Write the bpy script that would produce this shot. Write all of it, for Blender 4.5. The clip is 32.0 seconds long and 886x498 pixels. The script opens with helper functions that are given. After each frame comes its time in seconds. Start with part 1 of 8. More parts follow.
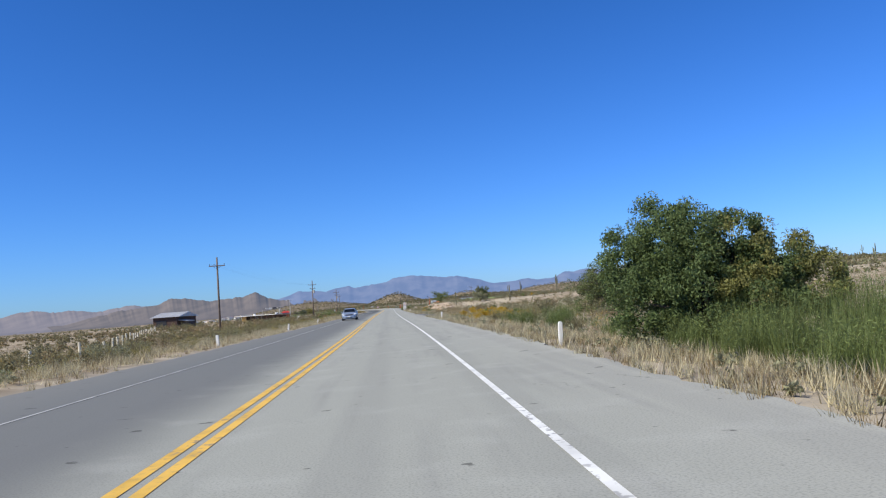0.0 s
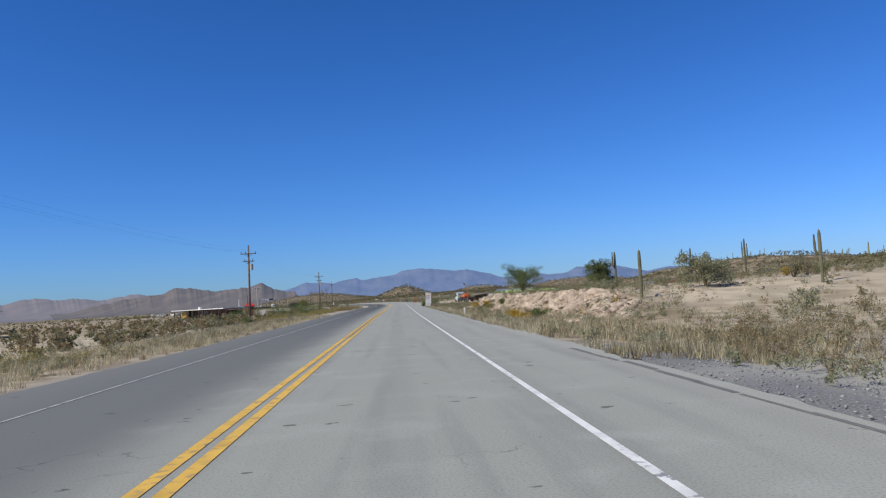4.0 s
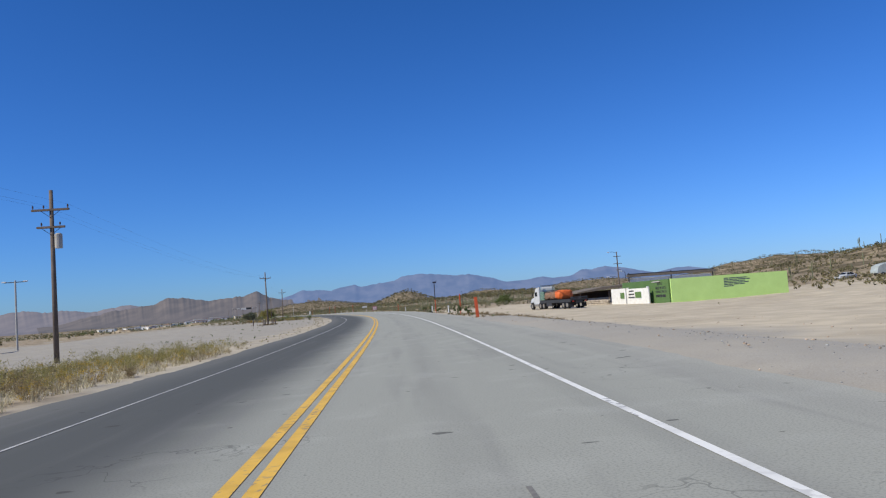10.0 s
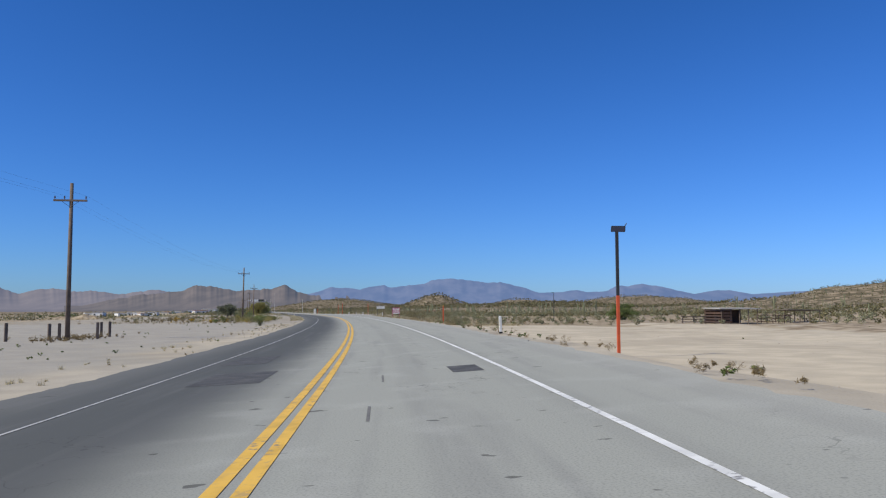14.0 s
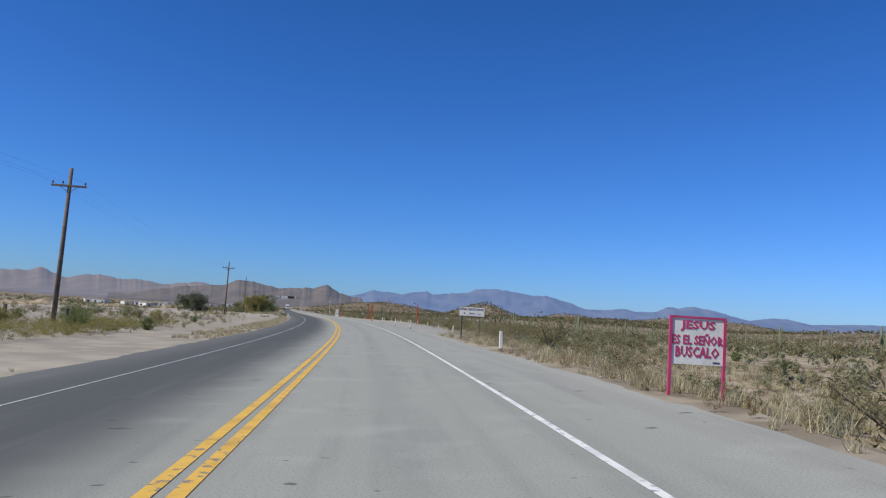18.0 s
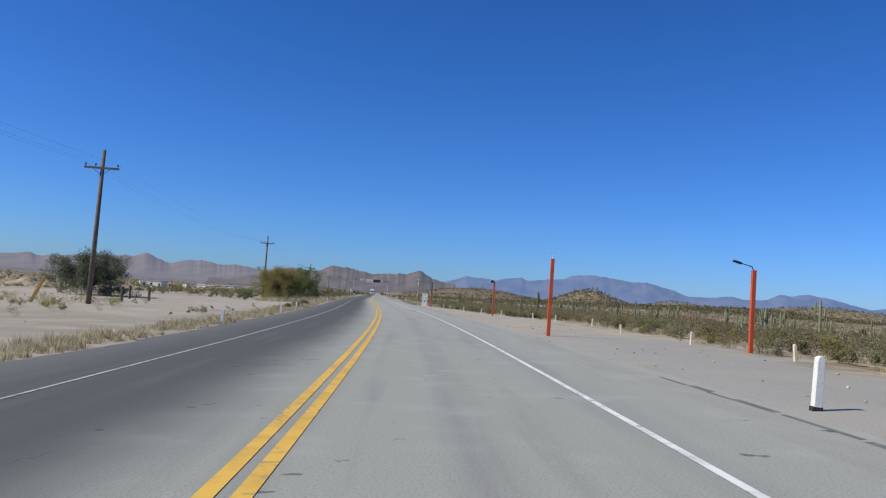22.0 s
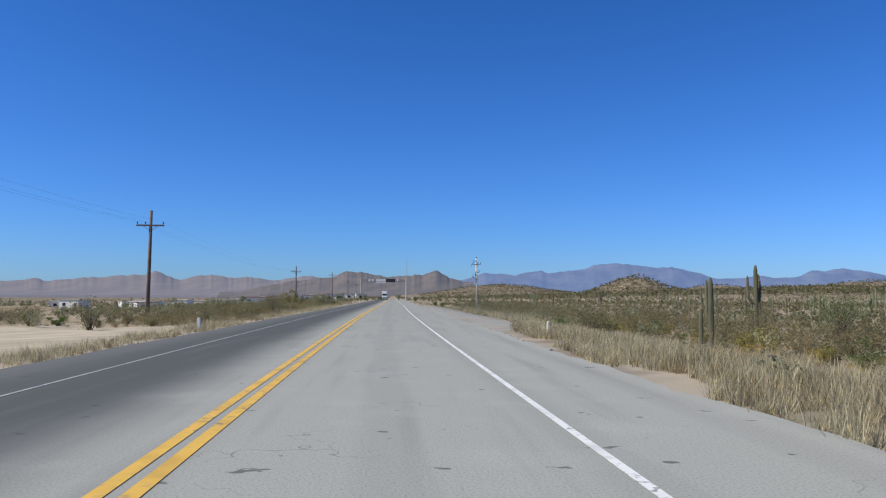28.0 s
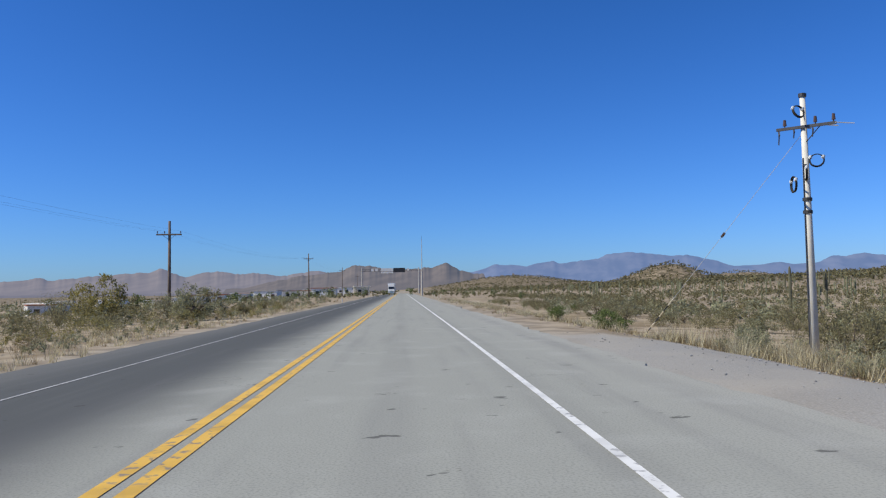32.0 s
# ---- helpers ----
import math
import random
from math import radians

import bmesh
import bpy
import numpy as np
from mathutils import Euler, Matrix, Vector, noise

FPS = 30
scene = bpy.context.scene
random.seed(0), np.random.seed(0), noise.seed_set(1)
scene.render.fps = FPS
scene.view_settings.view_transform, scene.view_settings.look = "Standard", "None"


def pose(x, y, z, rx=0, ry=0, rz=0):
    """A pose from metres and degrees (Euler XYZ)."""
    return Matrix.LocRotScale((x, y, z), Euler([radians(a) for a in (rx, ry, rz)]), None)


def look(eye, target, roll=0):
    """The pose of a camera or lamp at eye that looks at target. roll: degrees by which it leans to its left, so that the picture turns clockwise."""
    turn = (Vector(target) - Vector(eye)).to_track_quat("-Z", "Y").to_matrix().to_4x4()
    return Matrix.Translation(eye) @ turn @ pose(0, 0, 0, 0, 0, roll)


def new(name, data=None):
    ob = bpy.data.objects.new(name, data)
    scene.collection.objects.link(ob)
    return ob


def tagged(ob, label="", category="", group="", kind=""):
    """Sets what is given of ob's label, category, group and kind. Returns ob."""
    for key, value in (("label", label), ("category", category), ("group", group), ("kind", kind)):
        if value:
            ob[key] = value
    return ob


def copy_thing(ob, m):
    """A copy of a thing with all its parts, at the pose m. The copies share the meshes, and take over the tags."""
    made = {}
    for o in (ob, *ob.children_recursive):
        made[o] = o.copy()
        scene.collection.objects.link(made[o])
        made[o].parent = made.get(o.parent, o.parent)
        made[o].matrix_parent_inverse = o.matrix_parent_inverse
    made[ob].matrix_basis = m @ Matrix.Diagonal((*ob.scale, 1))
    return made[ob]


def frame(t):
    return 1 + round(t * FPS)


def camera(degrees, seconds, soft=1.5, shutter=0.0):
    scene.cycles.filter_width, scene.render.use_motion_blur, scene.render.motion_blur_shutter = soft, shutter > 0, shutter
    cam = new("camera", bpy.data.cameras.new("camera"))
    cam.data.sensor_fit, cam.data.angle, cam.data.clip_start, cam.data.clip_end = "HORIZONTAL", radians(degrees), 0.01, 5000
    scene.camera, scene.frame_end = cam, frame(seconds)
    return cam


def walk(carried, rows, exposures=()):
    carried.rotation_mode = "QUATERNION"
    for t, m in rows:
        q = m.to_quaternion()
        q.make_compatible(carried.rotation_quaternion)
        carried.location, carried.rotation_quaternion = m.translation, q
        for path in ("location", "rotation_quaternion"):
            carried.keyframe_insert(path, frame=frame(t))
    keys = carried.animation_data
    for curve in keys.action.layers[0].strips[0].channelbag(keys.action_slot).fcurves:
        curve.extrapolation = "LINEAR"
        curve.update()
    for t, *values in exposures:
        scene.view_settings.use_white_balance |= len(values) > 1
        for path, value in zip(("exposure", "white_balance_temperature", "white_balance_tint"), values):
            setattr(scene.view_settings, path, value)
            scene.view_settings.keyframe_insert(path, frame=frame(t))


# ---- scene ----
# ---------------------------------------------------------------- road line, in plan
# Heading of the road, degrees to the left of +y, every 40 m from -60 m on.
HEAD_S = np.arange(-60, 1301, 40.0)
HEAD = np.array([-0.19, 0.79, 1.77, 2.34, 2.02, 1.96, 1.68, 1.83, 1.97, 3.12, 4.78, 7.12, 8.65, 9.8, 12.11, 13.68, 15.71, 16.38, 16.3, 15.8, 15.27] + [15.6] * 14)
STEP = np.arange(-900, 3001, 2.0)
TURN = np.radians(np.interp(STEP, HEAD_S, HEAD))
_mid = (TURN[1:] + TURN[:-1]) / 2
LINE = np.stack([np.r_[0, np.cumsum(-2 * np.sin(_mid))], np.r_[0, np.cumsum(2 * np.cos(_mid))]], -1)
LINE -= LINE[450]
# Cross falls of the two lanes: rise per metre to the right of the centre line.
FALL_S = [0, 49, 74, 135, 196, 220, 244, 268, 292, 345, 408, 454, 522, 567, 600, 680, 743]
FALL_R = [0.026, 0.02, 0.012, 0.003, -0.006, -0.002, 0.02, 0.039, 0.055, 0.066, 0.068, 0.055, 0.043, 0.022, 0.002, 0.0, 0.007]
FALL_L = [-0.018, 0.002, 0.01, 0.019, 0.012, 0.014, 0.012, 0.034, 0.042, 0.05, 0.053, 0.06, 0.055, 0.044, 0.035, 0.029, 0.03]
EYE = 1.27


def road_xy(s, r=0.0):
    """The place in plan s metres along the road and r metres to the right of its centre line."""
    a = np.interp(s, STEP, TURN)
    return np.interp(s, STEP, LINE[:, 0]) + r * np.cos(a), np.interp(s, STEP, LINE[:, 1]) + r * np.sin(a)


def road_turn(s):
    return math.degrees(float(np.interp(s, STEP, TURN)))


def road_sr(x, y):
    """Metres along and right of the road's centre line for places in plan."""
    x, y = np.atleast_1d(np.asarray(x, float)), np.atleast_1d(np.asarray(y, float))
    s = np.empty(len(x))
    coarse = LINE[::10]
    for a in range(0, len(x), 4000):
        d = (x[a:a + 4000, None] - coarse[:, 0]) ** 2 + (y[a:a + 4000, None] - coarse[:, 1]) ** 2
        s[a:a + 4000] = STEP[::10][d.argmin(1)]
    for _ in range(4):
        t = np.interp(s, STEP, TURN)
        dx, dy = x - np.interp(s, STEP, LINE[:, 0]), y - np.interp(s, STEP, LINE[:, 1])
        s = np.clip(s + np.clip(dy * np.cos(t) - dx * np.sin(t), -15, 15), -880, 2980)
    t = np.interp(s, STEP, TURN)
    dx, dy = x - np.interp(s, STEP, LINE[:, 0]), y - np.interp(s, STEP, LINE[:, 1])
    return s, dx * np.cos(t) + dy * np.sin(t)


def cross(s, r):
    """Height of the carriageway."""
    return np.where(r > 0, np.interp(s, FALL_S, FALL_R) * r, np.interp(s, FALL_S, FALL_L) * r)


# ---------------------------------------------------------------- camera
cam = camera(60.0, 32.0, soft=1.2)
ROWS = [
    # seconds, metres along the road, metres right of its centre line, yaw, pitch, roll
    (0, 0.01, 2.21, -2.33, 3.98, -4.08),
    (1, 24.59, 2.18, -1.42, 3.45, -4.11),
    (1.5, 36.88, 2.14, -3.42, 3.09, -3.55),
    (2, 49.16, 2.09, -2.56, 3.82, -1.31),
    (2.5, 61.44, 2.03, -1.25, 3.30, -0.65),
    (3, 73.71, 1.98, -1.43, 3.33, -3.04),
    (5.5, 134.94, 1.48, -1.93, 4.07, -3.24),
    (6, 147.12, 1.39, -1.82, 4.18, -4.16),
    (6.5, 159.28, 1.39, -2.94, 3.80, -0.92),
    (7, 171.45, 1.40, -2.45, 3.84, -1.13),
    (7.5, 183.57, 1.38, -2.58, 3.17, 0.02),
    (8, 195.70, 1.36, -1.35, 4.41, -1.40),
    (8.5, 207.77, 1.33, -1.40, 3.92, -0.55),
    (9, 219.85, 1.30, -2.54, 3.97, -0.02),
    (9.5, 231.86, 1.28, -3.22, 4.26, -2.34),
    (10, 243.87, 1.26, -1.74, 4.01, -4.09),
    (10.5, 255.83, 1.27, -1.85, 4.62, -2.05),
    (11, 267.79, 1.28, -0.88, 4.71, -3.20),
    (11.5, 279.70, 1.26, -0.53, 4.79, -1.13),
    (12, 291.62, 1.24, -1.27, 4.74, -0.50),
    (13, 315.36, 1.19, -0.88, 4.69, 0.40),
    (14, 338.82, 1.16, 0.65, 4.54, -0.01),
    (14.5, 350.47, 1.24, 1.02, 4.83, 2.42),
    (16.5, 396.69, 1.31, 1.93, 5.52, 4.65),
    (17, 408.16, 1.36, 2.34, 5.30, 5.90),
    (18, 430.99, 1.36, 4.01, 5.12, 3.68),
    (19, 453.76, 1.23, 5.14, 3.64, 0.79),
    (20, 476.46, 1.09, 8.23, 4.07, 0.43),
    (21, 499.09, 1.01, 9.97, 3.23, 2.63),
    (22, 521.65, 1.06, 10.85, 3.65, 4.05),
    (23, 544.14, 1.20, 11.43, 3.57, 3.58),
    (24, 566.65, 1.27, 12.07, 3.90, 4.74),
    (25, 589.02, 1.48, 12.66, 2.94, 2.68),
    (25.5, 600.13, 1.58, 13.23, 3.01, 0.00),
    (27.5, 644.51, 1.69, 13.17, 3.20, -3.28),
    (28, 655.61, 1.70, 11.86, 3.58, 0.23),
    (29, 677.74, 1.76, 11.91, 3.57, -3.78),
    (30, 699.77, 1.72, 11.32, 2.21, -3.60),
    (31, 721.69, 1.79, 13.51, 3.27, -2.03),
    (32, 743.42, 1.91, 12.49, 3.05, -0.83),
]


def eye_row(t, s, r, yaw, pitch, roll):
    x, y = road_xy(s, r)
    z = EYE + float(cross(s, np.float64(r)))
    a, b = radians(yaw), radians(pitch)
    ahead = Vector((-math.sin(a) * math.cos(b), math.cos(a) * math.cos(b), math.sin(b)))
    eye = Vector((float(x), float(y), z))
    return t, look(eye, eye + ahead * 10, roll)


walk(cam, [eye_row(*row) for row in ROWS], [(0.0, 0.32), (1.0, 0.15), (2.0, 0.06), (4.0, 0.0), (26.0, 0.02), (28.0, 0.1), (30.0, 0.14), (31.0, 0.08), (32.0, 0.08)])

# ---------------------------------------------------------------- daylight
SUN_TO = Vector((-0.80, -0.42, 0.86)).normalized()
world = bpy.data.worlds.new("desert_sky")
scene.world = world
world.use_nodes = True
_n, _l = world.node_tree.nodes, world.node_tree.links
_sky = _n.new("ShaderNodeTexSky")
_sky.sky_type, _sky.sun_disc = "NISHITA", False
_sky.sun_elevation = math.asin(SUN_TO.z)
_sky.sun_rotation = math.atan2(SUN_TO.x, SUN_TO.y)
_sky.altitude, _sky.air_density, _sky.dust_density, _sky.ozone_density = 400, 1.0, 0.35, 1.0
_bg = _n["Background"]
_bg.inputs["Strength"].default_value = 0.1
# a deep polarised blue above, paler and more violet at the horizon
_parts, _deep = _n.new("ShaderNodeSeparateColor"), _n.new("ShaderNodeCombineColor")
_l.new(_sky.outputs[0], _parts.inputs[0])
for _k, (_power, _share) in enumerate(((1.42, 0.158), (1.15, 0.475), (1.2, 0.88))):
    _raise, _scale = _n.new("ShaderNodeMath"), _n.new("ShaderNodeMath")
    _raise.operation, _scale.operation = "POWER", "MULTIPLY"
    _raise.inputs[1].default_value, _scale.inputs[1].default_value = _power, _share
    _l.new(_parts.outputs[_k], _raise.inputs[0])
    _l.new(_raise.outputs[0], _scale.inputs[0])
    _l.new(_scale.outputs[0], _deep.inputs[_k])
_l.new(_deep.outputs[0], _bg.inputs[0])
sun = new("sun", bpy.data.lights.new("sun", "SUN"))
sun.data.energy, sun.data.angle, sun.data.color = 4.9, radians(0.53), (1.0, 0.95, 0.81)
sun.matrix_world = look(SUN_TO * 100, (0, 0, 0))

# ---------------------------------------------------------------- materials


def material(name, base, dark=None, rough=0.8, scale=6.0, fine=60.0, bump=0.15, metal=0.0, island=0.0, objects=0.0, spec=0.4, world_space=True):
    """A node material: two scales of noise between base and dark, bump, and some change from piece to piece."""
    m = bpy.data.materials.new(name)
    m.use_nodes = True
    n, l = m.node_tree.nodes, m.node_tree.links
    b = n["Principled BSDF"]
    b.inputs["Roughness"].default_value, b.inputs["Metallic"].default_value = rough, metal
    b.inputs["Specular IOR Level"].default_value = spec
    dark = dark or tuple(c * 0.7 for c in base)
    if world_space:
        pos = n.new("ShaderNodeNewGeometry").outputs["Position"]
    else:
        pos = n.new("ShaderNodeTexCoord").outputs["Object"]
    big, small = n.new("ShaderNodeTexNoise"), n.new("ShaderNodeTexNoise")
    for node, sc, detail in ((big, scale, 5.0), (small, fine, 4.0)):
        node.inputs["Scale"].default_value, node.inputs["Detail"].default_value = sc, detail
        l.new(pos, node.inputs["Vector"])
    both = n.new("ShaderNodeMath")
    both.operation = "MULTIPLY_ADD"
    l.new(small.outputs["Fac"], both.inputs[0])
    both.inputs[1].default_value = 0.5
    half = n.new("ShaderNodeMath")
    half.operation = "MULTIPLY"
    half.inputs[1].default_value = 0.5
    l.new(big.outputs["Fac"], half.inputs[0])
    l.new(half.outputs[0], both.inputs[2])
    ramp = n.new("ShaderNodeValToRGB")
    ramp.color_ramp.elements[0].position, ramp.color_ramp.elements[1].position = 0.36, 0.64
    ramp.color_ramp.elements[0].color, ramp.color_ramp.elements[1].color = (*dark, 1), (*base, 1)
    l.new(both.outputs[0], ramp.inputs["Fac"])
    out = ramp.outputs["Color"]
    if island or objects:
        hsv = n.new("ShaderNodeHueSaturation")
        rnd = n.new("ShaderNodeNewGeometry").outputs["Random Per Island"] if island else n.new("ShaderNodeObjectInfo").outputs["Random"]
        amount = island or objects
        mr = n.new("ShaderNodeMapRange")
        mr.inputs["To Min"].default_value, mr.inputs["To Max"].default_value = 1 - amount, 1 + amount
        l.new(rnd, mr.inputs["Value"])
        l.new(mr.outputs[0], hsv.inputs["Value"])
        l.new(out, hsv.inputs["Color"])
        out = hsv.outputs["Color"]
    l.new(out, b.inputs["Base Color"])
    if bump:
        bp = n.new("ShaderNodeBump")
        bp.inputs["Strength"].default_value, bp.inputs["Distance"].default_value = bump, 0.03
        l.new(both.outputs[0], bp.inputs["Height"])
        l.new(bp.outputs["Normal"], b.inputs["Normal"])
    return m


def leaf_material(name, base, dark, island=0.35):
    """Thin leaves: light comes through them."""
    m = material(name, base, dark, rough=0.6, scale=0.7, fine=9.0, bump=0.0, island=island, spec=0.25)
    n, l = m.node_tree.nodes, m.node_tree.links
    b = n["Principled BSDF"]
    tr, mix = n.new("ShaderNodeBsdfTranslucent"), n.new("ShaderNodeMixShader")
    l.new(b.inputs["Base Color"].links[0].from_socket, tr.inputs["Color"])
    mix.inputs["Fac"].default_value = 0.4
    l.new(b.outputs[0], mix.inputs[1])
    l.new(tr.outputs[0], mix.inputs[2])
    l.new(mix.outputs[0], n["Material Output"].inputs["Surface"])
    return m


def math_node(n, l, op, a, b=None, c=None):
    node = n.new("ShaderNodeMath")
    node.operation = op
    for k, v in enumerate((a, b, c)):
        if v is None:
            continue
        if isinstance(v, (int, float)):
            node.inputs[k].default_value = v
        else:
            l.new(v, node.inputs[k])
    return node.outputs[0]


def mix_colour(n, l, fac, a, b):
    node = n.new("ShaderNodeMix")
    node.data_type = "RGBA"
    for sock, v in ((node.inputs["Factor"], fac), (node.inputs["A"], a), (node.inputs["B"], b)):
        if isinstance(v, tuple):
            sock.default_value = (*v, 1)
        elif isinstance(v, (int, float)):
            sock.default_value = v
        else:
            l.new(v, sock)
    return node.outputs["Result"]


def noise_node(n, l, vec, scale, detail=4.0, stretch=None):
    t = n.new("ShaderNodeTexNoise")
    t.inputs["Scale"].default_value, t.inputs["Detail"].default_value = scale, detail
    if stretch:
        mp = n.new("ShaderNodeMapping")
        mp.inputs["Scale"].default_value = stretch
        l.new(vec, mp.inputs["Vector"])
        vec = mp.outputs[0]
    l.new(vec, t.inputs["Vector"])
    return t.outputs["Fac"]


def ramp_node(n, l, fac, lo, hi):
    mr = n.new("ShaderNodeMapRange")
    mr.inputs["From Min"].default_value, mr.inputs["From Max"].default_value = lo, hi
    mr.clamp = True
    mr.interpolation_type = "SMOOTHSTEP"
    l.new(fac, mr.inputs["Value"])
    return mr.outputs[0]


def asphalt_material():
    """Old asphalt: a darker lane, a worn pale one, wheel tracks, stone grain, fine cracks. UV: metres across and along.
    """
    m = bpy.data.materials.new("asphalt")
    m.use_nodes = True
    n, l = m.node_tree.nodes, m.node_tree.links
    b = n["Principled BSDF"]
    uv = n.new("ShaderNodeUVMap")
    uv.uv_map = "across_along"
    sep = n.new("ShaderNodeSeparateXYZ")
    l.new(uv.outputs[0], sep.inputs[0])
    lat = sep.outputs["X"]
    wob = noise_node(n, l, uv.outputs[0], 0.35, 3.0)
    lat2 = math_node(n, l, "ADD", lat, math_node(n, l, "MULTIPLY_ADD", wob, 0.5, -0.25))
    right = ramp_node(n, l, lat2, -2.0, 0.0)
    col = mix_colour(n, l, right, (0.090, 0.094, 0.092), (0.305, 0.308, 0.272))
    # the first stretch of the oncoming lane is paler
    pale_start = math_node(n, l, "SUBTRACT", 1.0, ramp_node(n, l, sep.outputs["Y"], 80.0, 250.0))
    col = mix_colour(n, l, math_node(n, l, "MULTIPLY", math_node(n, l, "MULTIPLY", pale_start, math_node(n, l, "SUBTRACT", 1.0, right)), 0.6), col, (0.205, 0.21, 0.203))
    # one stretch of the near lane is paler
    pale_stretch = math_node(n, l, "SUBTRACT", ramp_node(n, l, sep.outputs["Y"], 540.0, 610.0), ramp_node(n, l, sep.outputs["Y"], 640.0, 720.0))
    col = mix_colour(n, l, math_node(n, l, "MULTIPLY", math_node(n, l, "MULTIPLY", pale_stretch, right), 0.45), col, (0.40, 0.398, 0.36))
    # the outer edges are dustier
    dust_r = ramp_node(n, l, lat2, 3.6, 6.4)
    col = mix_colour(n, l, math_node(n, l, "MULTIPLY", dust_r, 0.65), col, (0.36, 0.352, 0.31))
    dust_l = ramp_node(n, l, math_node(n, l, "MULTIPLY", lat2, -1.0), 3.5, 6.0)
    col = mix_colour(n, l, math_node(n, l, "MULTIPLY", dust_l, 0.35), col, (0.24, 0.235, 0.215))
    # wheel tracks, long streaks and blotches
    track = math_node(n, l, "COSINE", math_node(n, l, "MULTIPLY", lat, 3.6))
    col = mix_colour(n, l, math_node(n, l, "MULTIPLY", ramp_node(n, l, track, 0.2, 1.0), 0.13), col, (0.14, 0.14, 0.14))
    streak = noise_node(n, l, uv.outputs[0], 1.0, 5.0, (2.2, 0.12, 1.0))
    col = mix_colour(n, l, math_node(n, l, "MULTIPLY", ramp_node(n, l, streak, 0.5, 0.75), 0.3), col, (0.17, 0.168, 0.165))
    blot = noise_node(n, l, uv.outputs[0], 0.9, 6.0)
    col = mix_colour(n, l, math_node(n, l, "MULTIPLY", math_node(n, l, "MULTIPLY", ramp_node(n, l, blot, 0.5, 0.72), right), 0.34), col, (0.39, 0.39, 0.355))
    grain = noise_node(n, l, uv.outputs[0], 45.0, 4.0)
    col = mix_colour(n, l, math_node(n, l, "MULTIPLY", ramp_node(n, l, grain, 0.45, 0.7), 0.35), col, (0.10, 0.10, 0.10))
    # cracks
    vo = n.new("ShaderNodeTexVoronoi")
    vo.feature = "DISTANCE_TO_EDGE"
    vo.inputs["Scale"].default_value = 0.8
    jit = n.new("ShaderNodeVectorMath")
    jit.operation = "ADD"
    cn = n.new("ShaderNodeTexNoise")
    cn.inputs["Scale"].default_value = 2.0
    l.new(uv.outputs[0], cn.inputs["Vector"])
    l.new(uv.outputs[0], jit.inputs[0])
    l.new(cn.outputs["Color"], jit.inputs[1])
    l.new(jit.outputs[0], vo.inputs["Vector"])
    crack = math_node(n, l, "LESS_THAN", vo.outputs["Distance"], 0.008)
    where = ramp_node(n, l, noise_node(n, l, uv.outputs[0], 0.3, 2.0), 0.57, 0.70)
    crack = math_node(n, l, "MULTIPLY", math_node(n, l, "MULTIPLY", crack, where), 0.42)
    col = mix_colour(n, l, crack, col, (0.04, 0.04, 0.04))
    # short dark scabs of tar and patched holes
    scab = ramp_node(n, l, noise_node(n, l, uv.outputs[0], 1.0, 3.0, (2.1, 3.1, 1.0)), 0.69, 0.715)
    col = mix_colour(n, l, math_node(n, l, "MULTIPLY", scab, 0.7), col, (0.06, 0.058, 0.055))
    l.new(col, b.inputs["Base Color"])
    b.inputs["Specular IOR Level"].default_value = 0.08
    b.inputs["Roughness"].default_value = 0.95
    bp = n.new("ShaderNodeBump")
    bp.inputs["Strength"].default_value, bp.inputs["Distance"].default_value = 0.25, 0.01
    l.new(grain, bp.inputs["Height"])
    l.new(bp.outputs[0], b.inputs["Normal"])
    return m


def paint_material(name, base, worn):
    """Road paint with chips and scuffs through which the asphalt shows."""
    m = bpy.data.materials.new(name)
    m.use_nodes = True
    n, l = m.node_tree.nodes, m.node_tree.links
    b = n["Principled BSDF"]
    pos = n.new("ShaderNodeNewGeometry").outputs["Position"]
    chips = ramp_node(n, l, noise_node(n, l, pos, 9.0, 6.0), 0.56 - worn, 0.66 - worn)
    patch = ramp_node(n, l, noise_node(n, l, pos, 0.45, 3.0), 0.42, 0.62)
    fac = math_node(n, l, "MULTIPLY", chips, math_node(n, l, "MULTIPLY_ADD", patch, 0.75, 0.12))
    dirt = mix_colour(n, l, ramp_node(n, l, noise_node(n, l, pos, 2.0, 5.0), 0.4, 0.7), base, tuple(c * 0.78 for c in base))
    l.new(mix_colour(n, l, fac, dirt, (0.17, 0.16, 0.15)), b.inputs["Base Color"])
    b.inputs["Roughness"].default_value = 0.6
    return m


